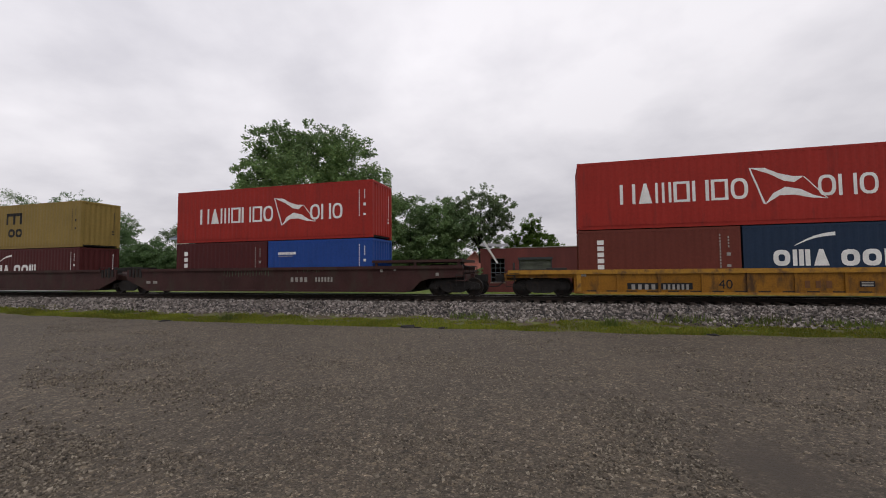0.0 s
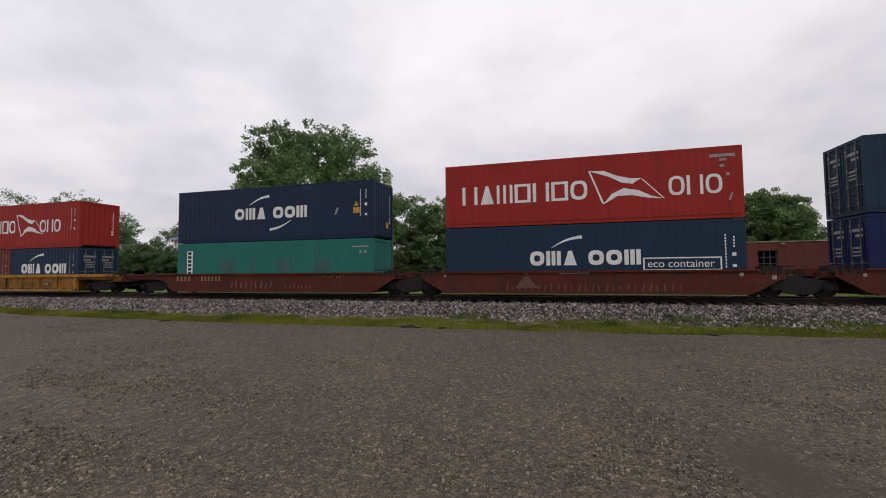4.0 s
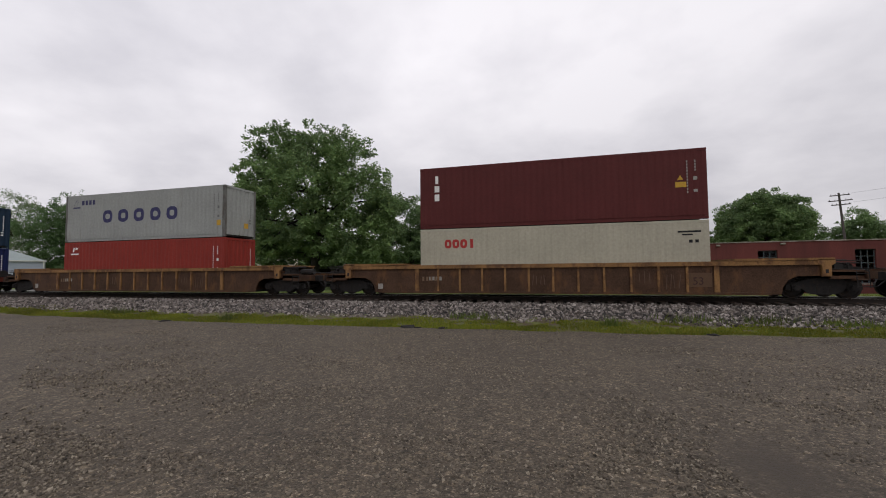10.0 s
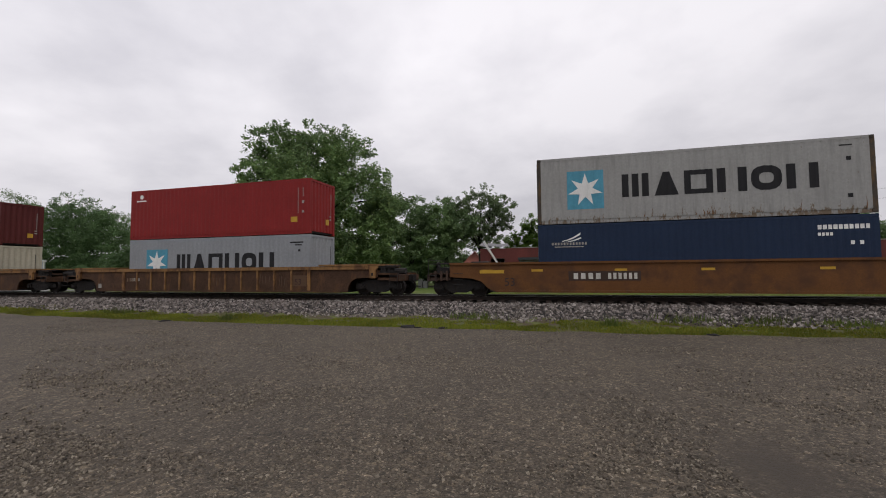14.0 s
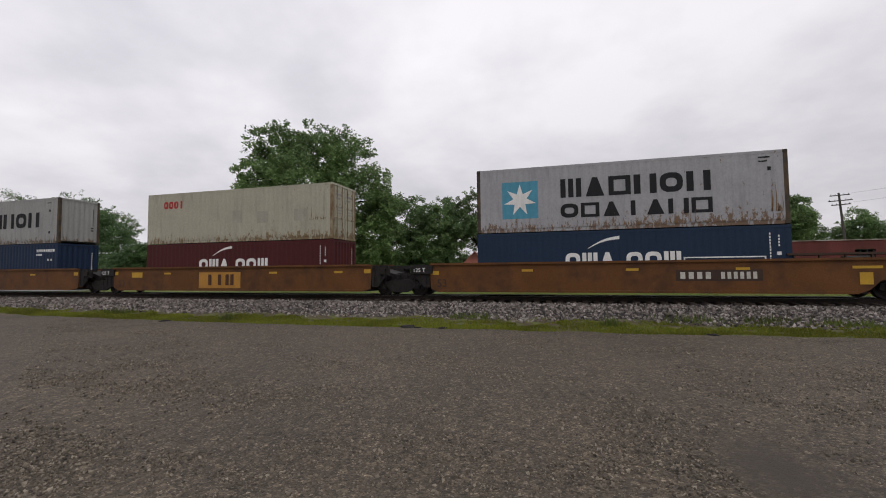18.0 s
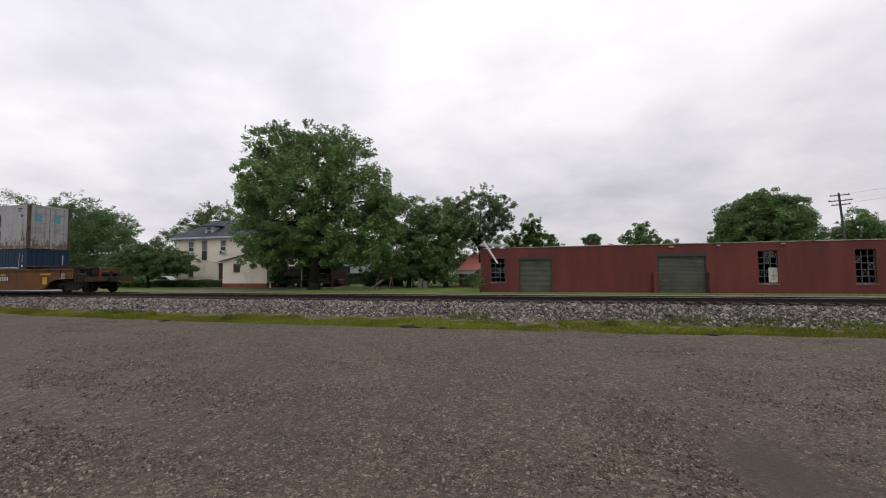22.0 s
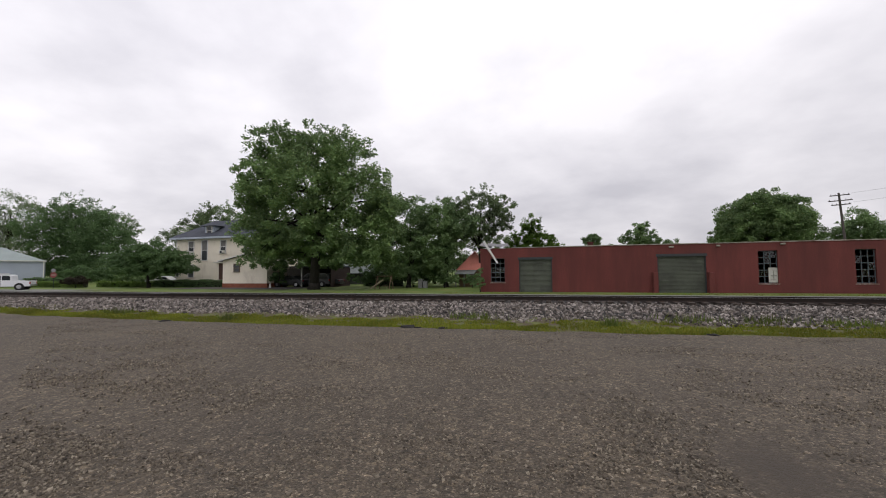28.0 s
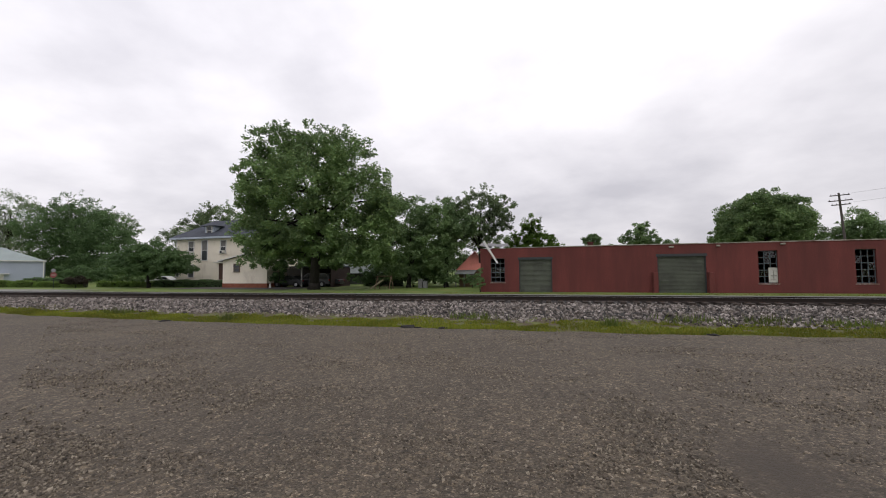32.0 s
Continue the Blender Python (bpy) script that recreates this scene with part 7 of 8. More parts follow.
    red5 = dict(common, ends=[("joint", 7.3, None, 0), ("end", 9.0, 7.8, 9.7)], grabs=(8.6,),
                marks=[("number_bar", bars(1.9, 3.0, 0.74, 1.02, 4, 0.55) + bars(3.6, 5.0, 0.74, 1.02, 6, 0.55), mat("cream_marking", (0.330, 0.238, 0.132))), ("chalk_scrawl", strokes(-3.2, 0.2, 0.3, 0.62, 16, 12, 0.28), mat("grey_scrawl", (0.106, 0.066, 0.053))),
                       ("small_plate", [dot(-6.4, 0.9, 0.07), dot(6.9, 0.95, 0.08), dot(7.6, 0.95, 0.07), bar(4.5, 4.75, 0.4, 0.55), bar(4.85, 5.0, 0.4, 0.55), bar(-0.6, 0.1, 1.02, 1.05)], DULL_WHITE)],
                texts=[("40", 0.5, -5.6, 0.36, mat("faded_black_number", (0.132, 0.079, 0.059)))])
    well_car(58.8, "rust-red well car with cream markings", RED_CAR, red5)
    for k, cx in enumerate((80.6, 104.2, 127.85)):
        ochre = dict(arch=True, ext=1.0, railing=-0.28, half=8.35, top=1.44, bottom=0.18, chord=0.15, ribs=13, ribspan=6.2, ribsill=True, ends=[("end", 9.95, 9.85, 11.3), ("end", 9.95, 9.85, 11.3)],
                     marks=([("panel", [bar(5.2, 6.05, 0.46, 1.02)], mat("worn_ochre_panel", (0.094, 0.048, 0.022)))] if k else []) + [("small_plate", [bar(-8.2, -7.95, 0.35, 0.6), bar(-5.6, -5.0, 0.75, 0.92)], DULL_WHITE), ("chalk_scrawl", strokes(3.2, 4.0, 0.6, 1.1, 4, 20 + k, 0.2) + strokes(4.4, 5.0, 0.35, 1.0, 4, 30 + k, 0.25) + strokes(-1.9 + k, -1.2 + k, 0.5, 1.0, 4, 40 + k, 0.2), mat("chalk", (0.098, 0.054, 0.034))),
                            ("name_bar", bars(-6.0, -5.2, 0.72, 0.92, 4, 0.5), mat("pale_mark", (0.145, 0.092, 0.053)))],
                     texts=[("53", 0.42, 5.35, 0.55, mat("dark_number", (0.034, 0.011, 0.008)))] if k else [])
        car = well_car(cx, "rusty ochre well car with vertical ribs", OCHRE_CAR, ochre, OCHRE_SILL)
        for x in (-9.75, 9.75):
            bm = bmesh.new()
            prism(bm, [(x - 0.14, 0.86), (x + 0.14, 0.86), (x + 0.15, 1.26), (x + 0.27, 1.34), (x + 0.27, 1.50), (x - 0.27, 1.50), (x - 0.27, 1.34), (x - 0.15, 1.26)], -1.56, -1.44)
            lug = part("end_post", bm, OCHRE_SILL, car, "ochre lifting lug")
            block("slot", (x - 0.045, x + 0.045, -1.566, -1.562, 0.98, 1.12), BLACK, lug)
            way = 1 if x > 0 else -1
            bm = bmesh.new()
            rod(bm, (x + way * 0.3, -1.1, 1.18), (x + way * 0.95, -1.1, 1.18), 0.15, 10)
            part("air_reservoir", bm, GRIME, car, smooth=True)
            bm = bmesh.new()
            for k in range(2):
                rod(bm, (x + way * (0.35 + 0.42 * k), -1.3, 1.02), (x + way * (0.35 + 0.42 * k), -1.3, 1.36), 0.03, 6)
            rod(bm, (x + way * 0.2, -1.3, 1.36), (x + way * 1.15, -1.3, 1.34), 0.022, 6)
            part("grab_rail", bm, GRIME, car)
        for x in (-8.4, 8.4):
            block("end_cap", (x - 1.6, x + 1.6, -1.56, 1.56, 1.47, 1.55), OCHRE_SILL, car)
    orange = dict(ext=0.95, half=8.3, top=1.52, bottom=0.24, railing=0.2, chord=0.07, square=True)
    tabs = lambda xs: ("warning_tab", [bar(x, x + 0.48, 1.12, 1.22) for x in xs], YELLOW)
    faint2 = mat("worn_panel", (0.040, 0.020, 0.011))
    faint = mat("dark_marking", (0.028, 0.016, 0.012))
    well_car(151.55, "orange-brown well car with yellow tabs", ORANGE_CAR, dict(orange, ends=[("end", 10.1, 9.75, 11.3), ("joint", 9.35, 9.65, 0)], grabs=(-9.7,),
             marks=[("number_bar", [bar(-4.85, -2.0, 0.72, 1.12)], faint2), ("number_bar", bars(-4.7, -3.5, 0.79, 1.04, 4, 0.6) + bars(-3.3, -2.1, 0.79, 1.04, 6, 0.6), NUMBER_WHITE), tabs((-8.6, -6.4, -3.0, 0.2, 4.1)), ("warning_tab", [bar(7.95, 8.3, 1.1, 1.3), bar(-8.7, -7.6, 1.05, 1.2)], YELLOW)],
             texts=[("53", 0.5, -7.6, 0.5, faint)]))
    well_car(171.06, "orange-brown well car with a yellow panel", ORANGE_CAR, dict(orange, panel_bars=True, ends=[("joint", 9.35, None, 0), ("joint", 9.35, 9.7, 0)],
             marks=[("panel", [bar(-2.05, 0.7, 0.36, 1.22)], mat("ochre_panel", (0.42, 0.20, 0.03))), tabs((-4.5, 2.5, 6.3)), ("warning_tab", [bar(-8.3, -7.95, 1.1, 1.3), bar(7.95, 8.3, 1.1, 1.3), bar(-6.9, -6.1, 0.95, 1.25)], YELLOW)],
             texts=[("53", 0.5, -7.9, 0.45, faint), ("125 T", 0.26, -9.15, 1.14, DULL_WHITE)]))
    car = well_car(190.73, "orange-brown last well car with railings", ORANGE_CAR, dict(orange, ends=[("joint", 9.35, None, 0), ("end", 10.6, 10.0, 12.0)], grabs=(10.1,),
                   marks=[("number_bar", [bar(2.0, 5.0, 0.70, 1.14)], faint2), ("number_bar", bars(2.1, 3.3, 0.78, 1.05, 4, 0.6) + bars(3.55, 4.85, 0.78, 1.05, 6, 0.6), NUMBER_WHITE), tabs((-4.1, 0.15, 4.1)), ("warning_tab", [bar(-8.3, -7.9, 1.0, 1.18), bar(7.8, 8.7, 1.14, 1.24), bar(8.0, 8.4, 0.56, 1.0)], YELLOW), ("small_plate", [bar(9.5, 9.95, 0.9, 1.25)], DULL_WHITE)],
                   texts=[("53", 0.5, -8.0, 0.45, faint), ("125 T", 0.26, -9.15, 1.14, DULL_WHITE)]))
    # the raised deck of the last car
    bm = bmesh.new()
    box(bm, 5.9, 9.7, -1.30, -0.2, 1.66, 1.74)
    for k in range(5):
        box(bm, 6.1 + 0.8 * k, 6.16 + 0.8 * k, -1.28, -1.2, 1.46, 1.67)
    part("raised_deck", bm, GRIME_RUST, car, "rusty raised deck on short posts")
    bm = bmesh.new()
    box(bm, 9.75, 10.6, -1.30, -0.7, 1.28, 1.62)
    rod(bm, (9.7, -1.25, 1.52), (11.2, -1.25, 1.40), 0.03, 6)
    rod(bm, (10.7, -1.3, 1.2), (11.5, -1.3, 1.12), 0.1, 8)
    box(bm, 10.7, 11.0, -1.35, -0.9, 1.0, 1.45)
    box(bm, 11.1, 11.6, -1.4, -1.0, 0.86, 1.06)
    part("brake_rigging", bm, GRIME, car)
    # the marker at the tail
    bm = bmesh.new()
    box(bm, 11.0, 11.12, -0.3, -0.1, 0.95, 1.5)
    part("tail_marker", bm, mat("marker_red", (0.297, 0.020, 0.020), 0.4), car, "red tail marker box", bevel=0.02)
    bm = bmesh.new()
    rod(bm, (9.6, -1.5, 0.95), (9.6, -1.5, 2.05), 0.03, 6)
    part("pole", bm, GRIME, car)

    # containers
    RED = paint("red_container", (0.30, 0.023, 0.016), 0.38, (0.215, 0.022, 0.017))
    NAVY = paint("navy_container", (0.012, 0.025, 0.057), 0.30, (0.024, 0.034, 0.056))
    BLUE = paint("blue_container", (0.014, 0.030, 0.061), 0.30, (0.022, 0.030, 0.040))
    MAROON = paint("maroon_container", (0.069, 0.013, 0.013), 0.28, (0.046, 0.013, 0.013))
    BROWN = paint("brown_container", (0.130, 0.030, 0.020), 0.3, (0.073, 0.023, 0.017))
    GREY = paint("grey_container", (0.285, 0.297, 0.282), 0.34, (0.215, 0.208, 0.185))
    GREY_EDGE = mat("worn_grey_post_paint", (0.13, 0.13, 0.12), 0.7, 0, 0.3, 3, 30, 0.15, (0.07, 0.06, 0.05), 0.45, (2, 2, 0.6))
    F40 = corrugation(12.192)
    eco_z = 0.90
    low, tall = 2.591, 2.896
    z0, zl, zh = 0.26, 0.27 + low + 0.03, 0.27 + tall + 0.03
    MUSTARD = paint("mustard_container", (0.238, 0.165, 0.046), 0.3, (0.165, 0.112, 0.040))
    container(-40.9, z0, None, "maroon container in a well car", low, hull=MAROON, marks=blue_line_marks(0.95))
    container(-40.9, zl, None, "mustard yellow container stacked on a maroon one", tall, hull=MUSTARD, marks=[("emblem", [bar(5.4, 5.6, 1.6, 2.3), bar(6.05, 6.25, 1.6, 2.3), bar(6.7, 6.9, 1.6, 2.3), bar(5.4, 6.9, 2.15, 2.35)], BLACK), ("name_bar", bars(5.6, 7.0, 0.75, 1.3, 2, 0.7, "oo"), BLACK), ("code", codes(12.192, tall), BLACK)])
    container(-21.1, z0, None, "brown twenty-foot container in a well car", low, 6.058, hull=MAROON, marks=[("name_bar", [bar(0.55, 0.8, 0.9 + k * 0.33, 1.13 + k * 0.33) for k in range(4)], WHITE), ("code", codes(6.058, low), DULL_WHITE)])
    container(-14.96, z0, None, "bright blue twenty-foot container in a well car", low, 6.058, hull=paint("bright_blue", (0.015, 0.056, 0.238), 0.25, (0.013, 0.040, 0.165)), marks=[("name_bar", bars(0.6, 1.7, 1.85, 1.98, 9, 0.8), WHITE), ("name_bar", [bar(0.6, 1.5, 1.75, 1.79)], DULL_WHITE), ("code", codes(6.058, low), WHITE)])
    container(-21.1, zl, None, "red container with white pennant, stacked on two short ones", tall, hull=RED, marks=red_line_marks(1.58, 6.46, 2.5, 8.63, 10.57))
    container(0.8, z0, None, "brown twenty-foot container in a yellow well car", low, 6.058, hull=BROWN, marks=[("name_bar", [bar(0.74, 1.0, 0.93 + k * 0.26, 1.12 + k * 0.26) for k in range(5)], WHITE), ("code", codes(6.058, low), DULL_WHITE)])
    container(6.93, z0, None, "dark blue twenty-foot container in a yellow well car", low, 6.058, doors="R", hull=BLUE, marks=[("emblem", [swoosh(1.7, 1.77, 3.0, 2.2, 0.10, 0.14)], WHITE), ("name_bar", bars(0.95, 2.85, 1.0, 1.62, 3, 0.66, "omt") + bars(3.1, 5.05, 0.98, 1.6, 3, 0.66, "oom"), WHITE), ("code", codes(6.058, low), DULL_WHITE)])
    container(0.8, zl, None, "red container with white pennant on a yellow car", tall, hull=RED, marks=red_line_marks(1.66, 6.43, 2.5, 8.63, 10.57))
    TEAL = paint("teal_container", (0.020, 0.152, 0.125), 0.36, (0.033, 0.106, 0.092))
    container(20.75, z0, None, "teal container with a white name strip", low, hull=TEAL, doors="L", marks=[("name_strip", [bar(0.66, 1.08, 0.75, 2.15)], WHITE), ("name_bar", [bar(0.76, 0.98, 0.85 + k * 0.22, 1.0 + k * 0.22) for k in range(6)], BLACK), ("paint_patch", [bar(2.85, 3.84, 0.85, 1.67), bar(6.6, 7.5, 0.95, 1.66), bar(8.9, 9.7, 0.95, 1.6), bar(4.9, 5.3, 0.95, 1.6)], mat("repainted_teal", (0.033, 0.112, 0.096))), ("code", [bar(11.0, 11.9, 2.15, 2.22), bar(11.4, 11.55, 1.85, 2.0), bar(11.65, 11.8, 1.85, 2.0)], DULL_WHITE)])
    container(20.75, zl, None, "navy container with white marks on a teal one", tall, hull=NAVY, doors="L", marks=blue_line_marks(1.16, 0.62, 3.85, True)[:3] + [blue_line_marks(1.16, 0.62, 3.85, True)[4], ("code", codes(12.192, tall), WHITE), ("warning_label", [bar(11.06, 11.42, 1.24, 1.52), [(11.1, 1.6), (11.36, 1.6), (11.23, 1.85)]], YELLOW), ("scrape", [bar(10.0, 10.12, 1.2, 1.55, 0.14)], DULL_WHITE)])
    ob = container(36.63, z0, None, "dark blue container with white boxed words", tall, hull=BLUE, doors="L", marks=blue_line_marks(1.12, 0.63, 3.82) + [("word_box", [bar(8.46, 8.52, 0.86, 1.40), bar(11.27, 11.33, 0.86, 1.40), bar(8.46, 11.33, 1.35, 1.40), bar(8.46, 11.33, 0.86, 0.91)], WHITE)])
    lettering(ob, "eco container", 0.44, 8.62, 1.00, WHITE, 12.192, -1.219, None, "white painted words")
    container(36.63, zh, None, "red container with wide white pennant", tall, hull=RED, doors="L", marks=red_line_marks(0.77, 6.4, 2.9, 9.47, 11.5)[:3] + [("code", [bar(11.03, 11.94, 2.46, 2.58), bar(11.38, 11.64, 2.30, 2.40), bar(11.4, 11.55, 2.05, 2.15), bar(11.6, 11.72, 1.7, 1.82), bar(11.65, 11.72, 0.7, 1.0, 0.1)], DULL_WHITE)])
    container(52.7, z0, None, "deep blue plain container in a red well car", tall, hull=paint("deep_blue", (0.009, 0.015, 0.069), 0.25, (0.013, 0.017, 0.046)), doors="L", marks=[("code", codes(12.192, tall), WHITE), ("warning_label", [bar(11.3, 11.62, 0.95, 1.3)], YELLOW)])
    container(52.7, zh, None, "slate blue container with a white panel", tall, hull=paint("slate_blue", (0.013, 0.030, 0.056), 0.28, (0.023, 0.033, 0.046)), doors="L", marks=[("panel", [bar(3.42, 8.72, 1.03, 1.95)], WHITE), ("code", codes(12.192, tall), WHITE), ("warning_label", [bar(11.56, 11.88, 0.55, 0.9)], YELLOW)])
    ob = [o for o, *_ in MOVERS][-1]
    marking(ob, "name_bar", bars(3.6, 5.95, 1.16, 1.82, 3, 0.62, "omt"), RED_MARK, F40, 12.192, proud=0.025)
    marking(ob, "name_bar", bars(6.15, 8.6, 1.16, 1.82, 3, 0.62, "oom"), BLACK, F40, 12.192, proud=0.025)
    container(74.5, z0, None, "orange-red container in a rusty well car", tall, hull=paint("orange_red", (0.228, 0.027, 0.018), 0.34, (0.170, 0.026, 0.018)), doors="L", marks=[("emblem", [bar(0.72, 0.82, 2.3, 2.56, 0.06), bar(0.9, 1.1, 2.42, 2.56, 0.04)], WHITE), ("name_bar", [bar(0.55, 1.2, 2.11, 2.2)], WHITE), ("code", codes(12.192, tall), WHITE)])
    container(74.5, zh, None, "light grey container with navy marks and stains", tall, hull=GREY, edge_paint=GREY_EDGE, doors="L", marks=[("name_bar", bars(2.9, 9.1, 1.1, 1.87, 5, 0.52, "ooooo", 0.36), NAVY_MARK), ("name_bar", bars(1.33, 2.51, 2.27, 2.55, 4, 0.7), NAVY_MARK), ("emblem", [swoosh(0.68, 2.2, 0.95, 2.6, 0.05, 0.06), swoosh(0.9, 2.2, 1.1, 2.5, 0.06, 0.05), bar(0.62, 1.22, 2.08, 2.16)], NAVY_MARK), ("code", codes(12.192, tall), mat("grey_code", (0.132, 0.132, 0.132))), ("warning_label", [bar(11.65, 11.92, 0.63, 0.94)], YELLOW)])
    CREAM = paint("cream_container", (0.396, 0.372, 0.290), 0.30, (0.286, 0.253, 0.182))
    container(98.1, z0, None, "cream container with red marks", tall, hull=CREAM, doors="L", marks=[("name_bar", bars(1.17, 2.67, 1.97, 2.39, 4, 0.85, "oooi"), RED_MARK), ("code", [bar(11.05, 11.9, 2.40, 2.47), bar(11.2, 11.6, 2.28, 2.34), bar(11.45, 11.58, 1.98, 2.1), bar(11.68, 11.8, 1.98, 2.1)], BLACK)])
    container(98.1, zh, None, "dark maroon container with white marks", tall, hull=paint("dark_maroon", (0.088, 0.018, 0.017), 0.25, (0.075, 0.022, 0.021)), doors="L", marks=[("name_bar", [bar(0.72, 0.95, 1.3, 1.62), bar(0.72, 0.95, 1.72, 2.02), bar(0.76, 0.90, 2.12, 2.49)], WHITE), ("code", codes(12.192, tall), DULL_WHITE), ("warning_label", [bar(11.03, 11.43, 1.32, 1.54), [(11.1, 1.62), (11.32, 1.62), (11.21, 1.82)]], YELLOW)])
    ob = container(121.75, z0, None, "pale grey container with a blue star square", tall, hull=paint("pale_grey", (0.264, 0.277, 0.290), 0.25, (0.198, 0.198, 0.198)), doors="L", marks=[("name_bar", bars(3.46, 10.1, 1.0, 2.0, 6, 0.62, "mtrhoh"), BLACK), ("star_square", [bar(1.3, 2.85, 0.75, 2.3)], SKY_BLUE), ("code", [bar(11.0, 11.8, 2.45, 2.52), bar(11.3, 11.7, 2.32, 2.38), bar(11.5, 11.62, 2.0, 2.12)], BLACK)])
    two_star(ob, 1.3, 2.85, 0.75, 2.3, F40, 0.72)
    container(121.75, zh, None, "crimson container with small white marks", tall, hull=paint("crimson", (0.224, 0.018, 0.017), 0.25, (0.158, 0.018, 0.017)), doors="L", marks=[("emblem", [dot(0.81, 2.5, 0.13), bar(0.45, 1.15, 2.22, 2.3)], WHITE), ("code", codes(12.192, tall), DULL_WHITE), ("warning_label", [bar(11.03, 11.43, 0.62, 0.9)], YELLOW)])
    container(145.46, z0, None, "dark blue container with white feather mark", tall, hull=NAVY, doors="L", marks=[("emblem", [swoosh(1.0, 2.16, 1.78, 2.48, -0.05, 0.1), swoosh(1.2, 2.14, 1.8, 2.3, -0.03, 0.07)], WHITE), ("name_bar", bars(0.55, 2.05, 2.0, 2.11, 12, 0.6) + [bar(0.7, 1.9, 1.90, 1.94)], DULL_WHITE), ("code", bars(10.28, 11.92, 2.36, 2.53, 10, 0.75) + bars(10.28, 10.78, 2.12, 2.24, 4, 0.75) + [bar(11.3, 11.42, 1.78, 1.92), bar(11.58, 11.7, 1.78, 1.92)], WHITE)])
    OLD_EDGE = mat("rusted_post_paint", (0.052, 0.042, 0.032), 0.8, 0, 0.35, 3, 30, 0.2, (0.10, 0.062, 0.028), 0.45, (2, 2, 0.6))
    PALE_ROD = mat("painted_rod", (0.27, 0.27, 0.265), 0.6, 0, 0.25, 4, 30, 0.1, (0.14, 0.085, 0.04), 0.42)
    RUSTED = mat("rusted_door_frame", (0.27, 0.22, 0.14), 0.8, 0, 0.3, 3, 30, 0.2, (0.15, 0.085, 0.035), 0.47, (2, 2, 0.6))
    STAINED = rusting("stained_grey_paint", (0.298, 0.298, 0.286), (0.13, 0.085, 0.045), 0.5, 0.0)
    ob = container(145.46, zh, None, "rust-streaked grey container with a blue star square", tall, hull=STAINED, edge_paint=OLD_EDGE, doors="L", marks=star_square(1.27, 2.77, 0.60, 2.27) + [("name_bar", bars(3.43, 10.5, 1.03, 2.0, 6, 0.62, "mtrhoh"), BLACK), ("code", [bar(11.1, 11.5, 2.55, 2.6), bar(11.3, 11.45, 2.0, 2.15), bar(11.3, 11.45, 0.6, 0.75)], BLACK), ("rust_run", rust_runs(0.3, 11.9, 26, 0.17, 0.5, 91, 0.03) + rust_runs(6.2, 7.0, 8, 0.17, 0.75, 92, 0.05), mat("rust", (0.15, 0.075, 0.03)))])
    two_star(ob, 1.27, 2.77, 0.60, 2.27, F40, 0.72)
    container(164.97, z0, None, "maroon container with white marks", low, hull=MAROON, marks=blue_line_marks(1.1, 0.6, 3.75), doors="L")
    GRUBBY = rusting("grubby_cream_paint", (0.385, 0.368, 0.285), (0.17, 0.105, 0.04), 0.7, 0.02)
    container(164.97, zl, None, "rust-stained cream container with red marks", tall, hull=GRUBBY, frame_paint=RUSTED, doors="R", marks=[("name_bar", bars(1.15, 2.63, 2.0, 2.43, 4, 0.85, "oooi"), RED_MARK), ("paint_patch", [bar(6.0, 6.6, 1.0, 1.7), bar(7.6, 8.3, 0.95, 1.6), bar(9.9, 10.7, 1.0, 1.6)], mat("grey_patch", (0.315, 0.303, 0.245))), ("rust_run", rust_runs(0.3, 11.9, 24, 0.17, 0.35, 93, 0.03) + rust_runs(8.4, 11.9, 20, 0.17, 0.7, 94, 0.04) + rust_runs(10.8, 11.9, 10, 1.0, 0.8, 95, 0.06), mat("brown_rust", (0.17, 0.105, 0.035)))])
    container(184.63, z0, None, "blue container with white marks and box", low, hull=BLUE, marks=blue_line_marks(1.05, 0.6, 3.82) + [("word_box", [bar(8.46, 8.52, 0.82, 1.40), bar(11.27, 11.33, 0.82, 1.40), bar(8.46, 11.33, 1.35, 1.40)], WHITE)])
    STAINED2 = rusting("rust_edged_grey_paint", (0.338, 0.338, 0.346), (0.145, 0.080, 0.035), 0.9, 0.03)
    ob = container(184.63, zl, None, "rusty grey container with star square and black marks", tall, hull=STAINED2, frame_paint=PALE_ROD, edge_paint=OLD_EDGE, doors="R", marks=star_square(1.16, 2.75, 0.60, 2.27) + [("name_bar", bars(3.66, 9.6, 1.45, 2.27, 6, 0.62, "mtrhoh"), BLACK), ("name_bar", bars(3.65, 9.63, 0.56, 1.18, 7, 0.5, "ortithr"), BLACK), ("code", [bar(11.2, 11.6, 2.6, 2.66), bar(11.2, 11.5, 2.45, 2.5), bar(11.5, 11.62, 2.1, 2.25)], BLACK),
                   ("rust_run", rust_runs(0.3, 12.0, 50, 0.17, 0.4, 96, 0.035) + rust_runs(5.5, 12.0, 40, 0.17, 0.6, 97, 0.04) + rust_runs(11.6, 12.0, 12, 0.5, 1.8, 98, 0.06), mat("orange_rust", (0.20, 0.105, 0.035)))])
    two_star(ob, 1.16, 2.75, 0.60, 2.27, F40, 0.72)
    for y0, y1 in ((-0.88, -0.50), (0.22, 0.60)):
        block("star_square", (6.088, 6.092, y0, y1, 1.78, 2.28), SKY_BLUE, ob)
        block("door_plate", (6.088, 6.092, y0, y1, 1.10, 1.45), DULL_WHITE, ob)


train()


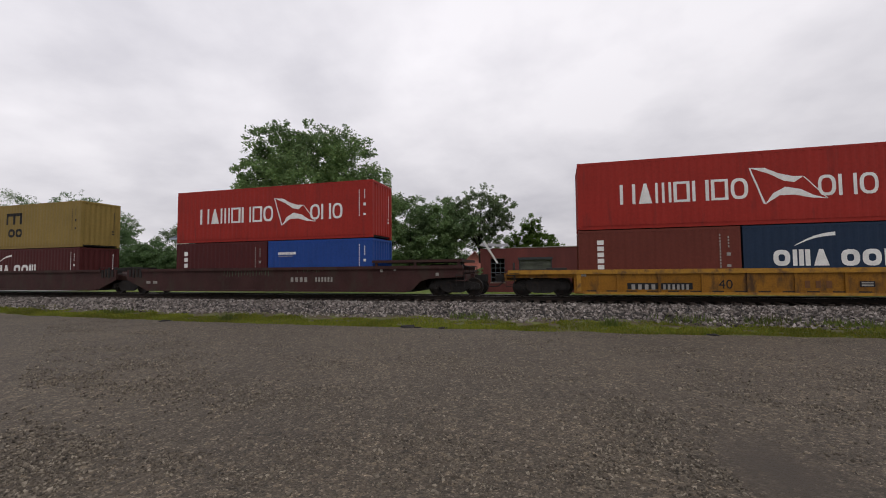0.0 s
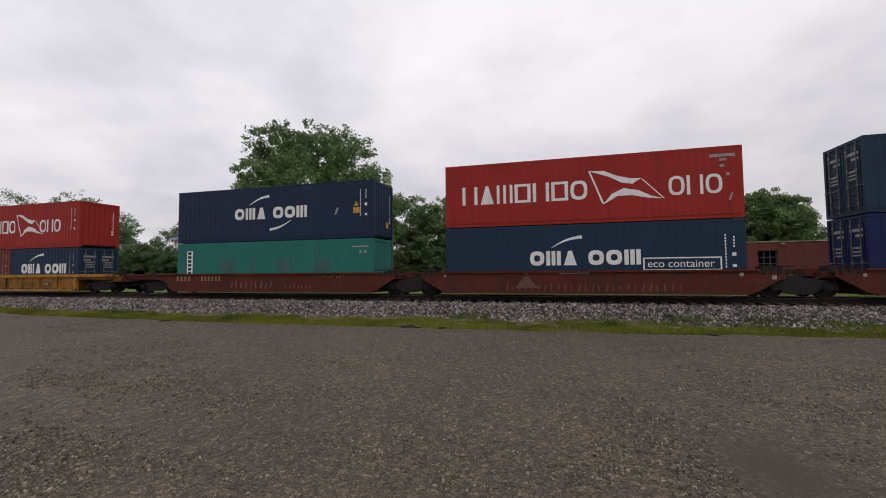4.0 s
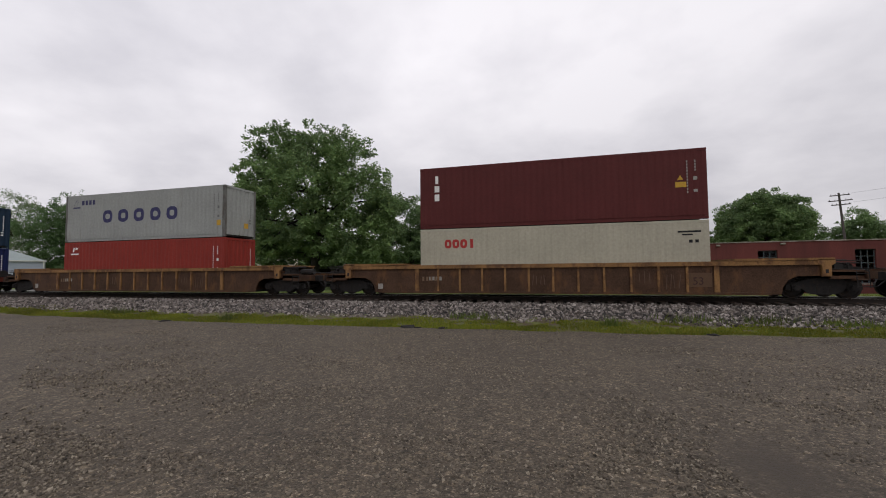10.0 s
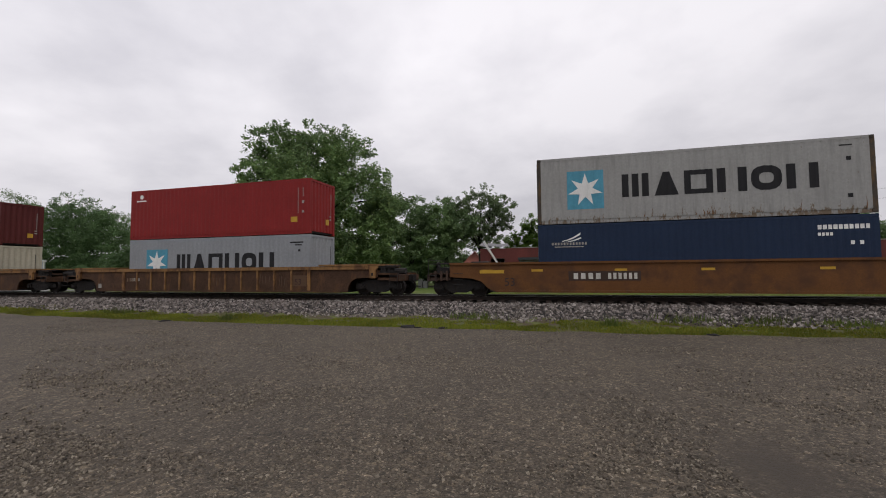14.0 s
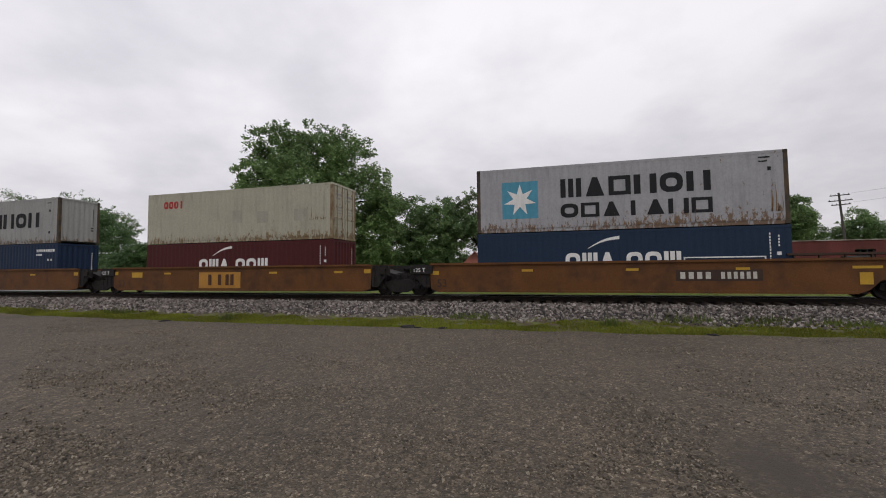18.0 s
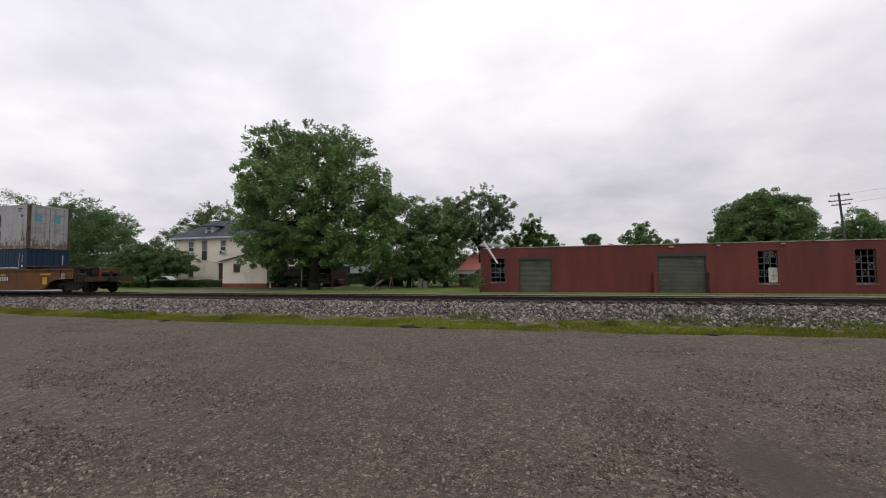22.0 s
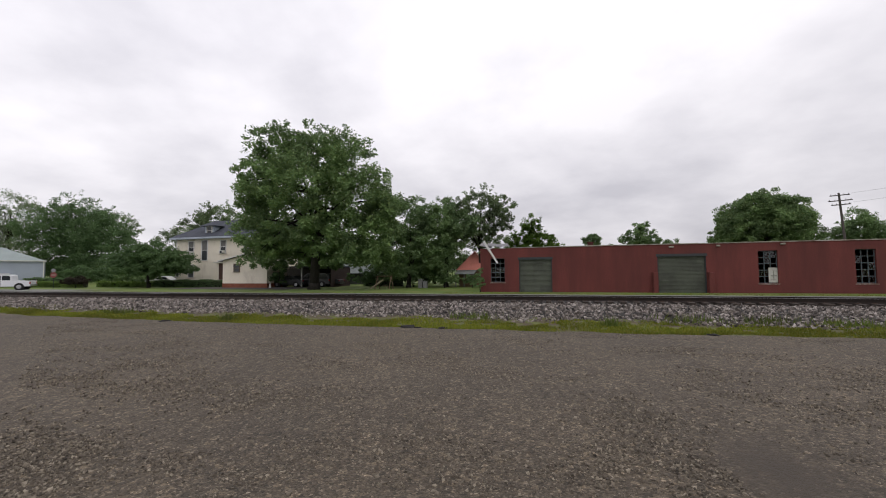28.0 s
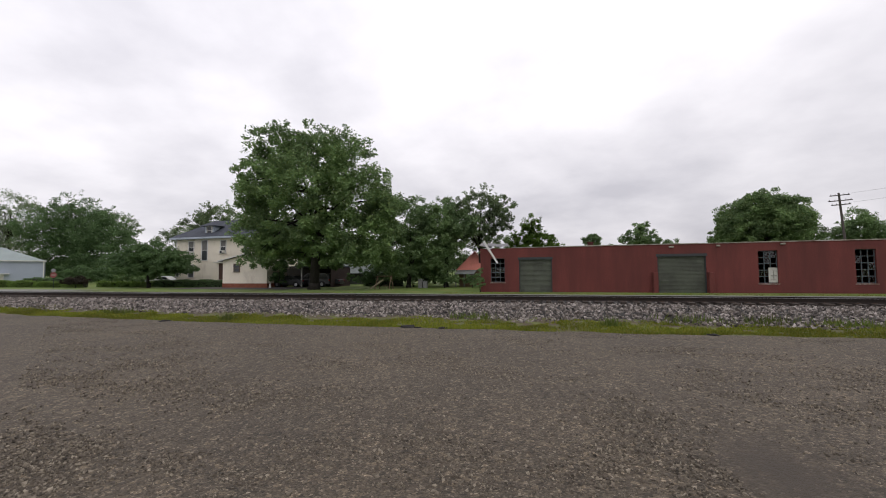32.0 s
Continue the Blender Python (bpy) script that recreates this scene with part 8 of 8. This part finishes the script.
def motions():
    """The train rolls past to the left at a steady speed."""
    times = [2.0 * k for k in range(17)]
    for ob, x, y, z in MOVERS:
        walk(ob, [(t, pose(x - travelled(t), y, z)) for t in times])
    first = WHEELSETS[0]
    walk(first, [(k / FPS, Matrix.Rotation(-travelled(k / FPS) / 0.42, 4, "Y")) for k in range(32 * FPS + 1)])
    for w in WHEELSETS[1:]:
        w.rotation_mode = "QUATERNION"
        w.animation_data_create()
        w.animation_data.action = first.animation_data.action
        w.animation_data.action_slot = first.animation_data.action_slot
    # the pickup waits, then pulls away along the street
    drive = [(0, 0.0), (24, 0.0), (26.0, 0.0), (26.8, 0.06), (27.5, 0.24), (28, 0.52), (28.5, 0.86), (29, 1.37), (29.5, 1.93), (30, 2.5), (30.5, 3.2), (31, 4.0), (31.5, 4.9), (32, 5.9)]
    walk(PICKUP, [(t, pose(-65.11 - 0.788 * d, 35.46 - 0.693 * d, 0.01, 0, 0, 41.35)) for t, d in drive])
    fine = sorted(set([0.0, 24.0, 26.0] + [26.0 + 0.1 * k for k in range(1, 61)]))
    for wheel, ax, ay, r in ROLLING:
        walk(wheel, [(t, Matrix.Translation((ax, ay, r)) @ Matrix.Rotation(-float(np.interp(t, [a for a, b in drive], [b for a, b in drive])) / r, 4, "Y")) for t in fine])


motions()
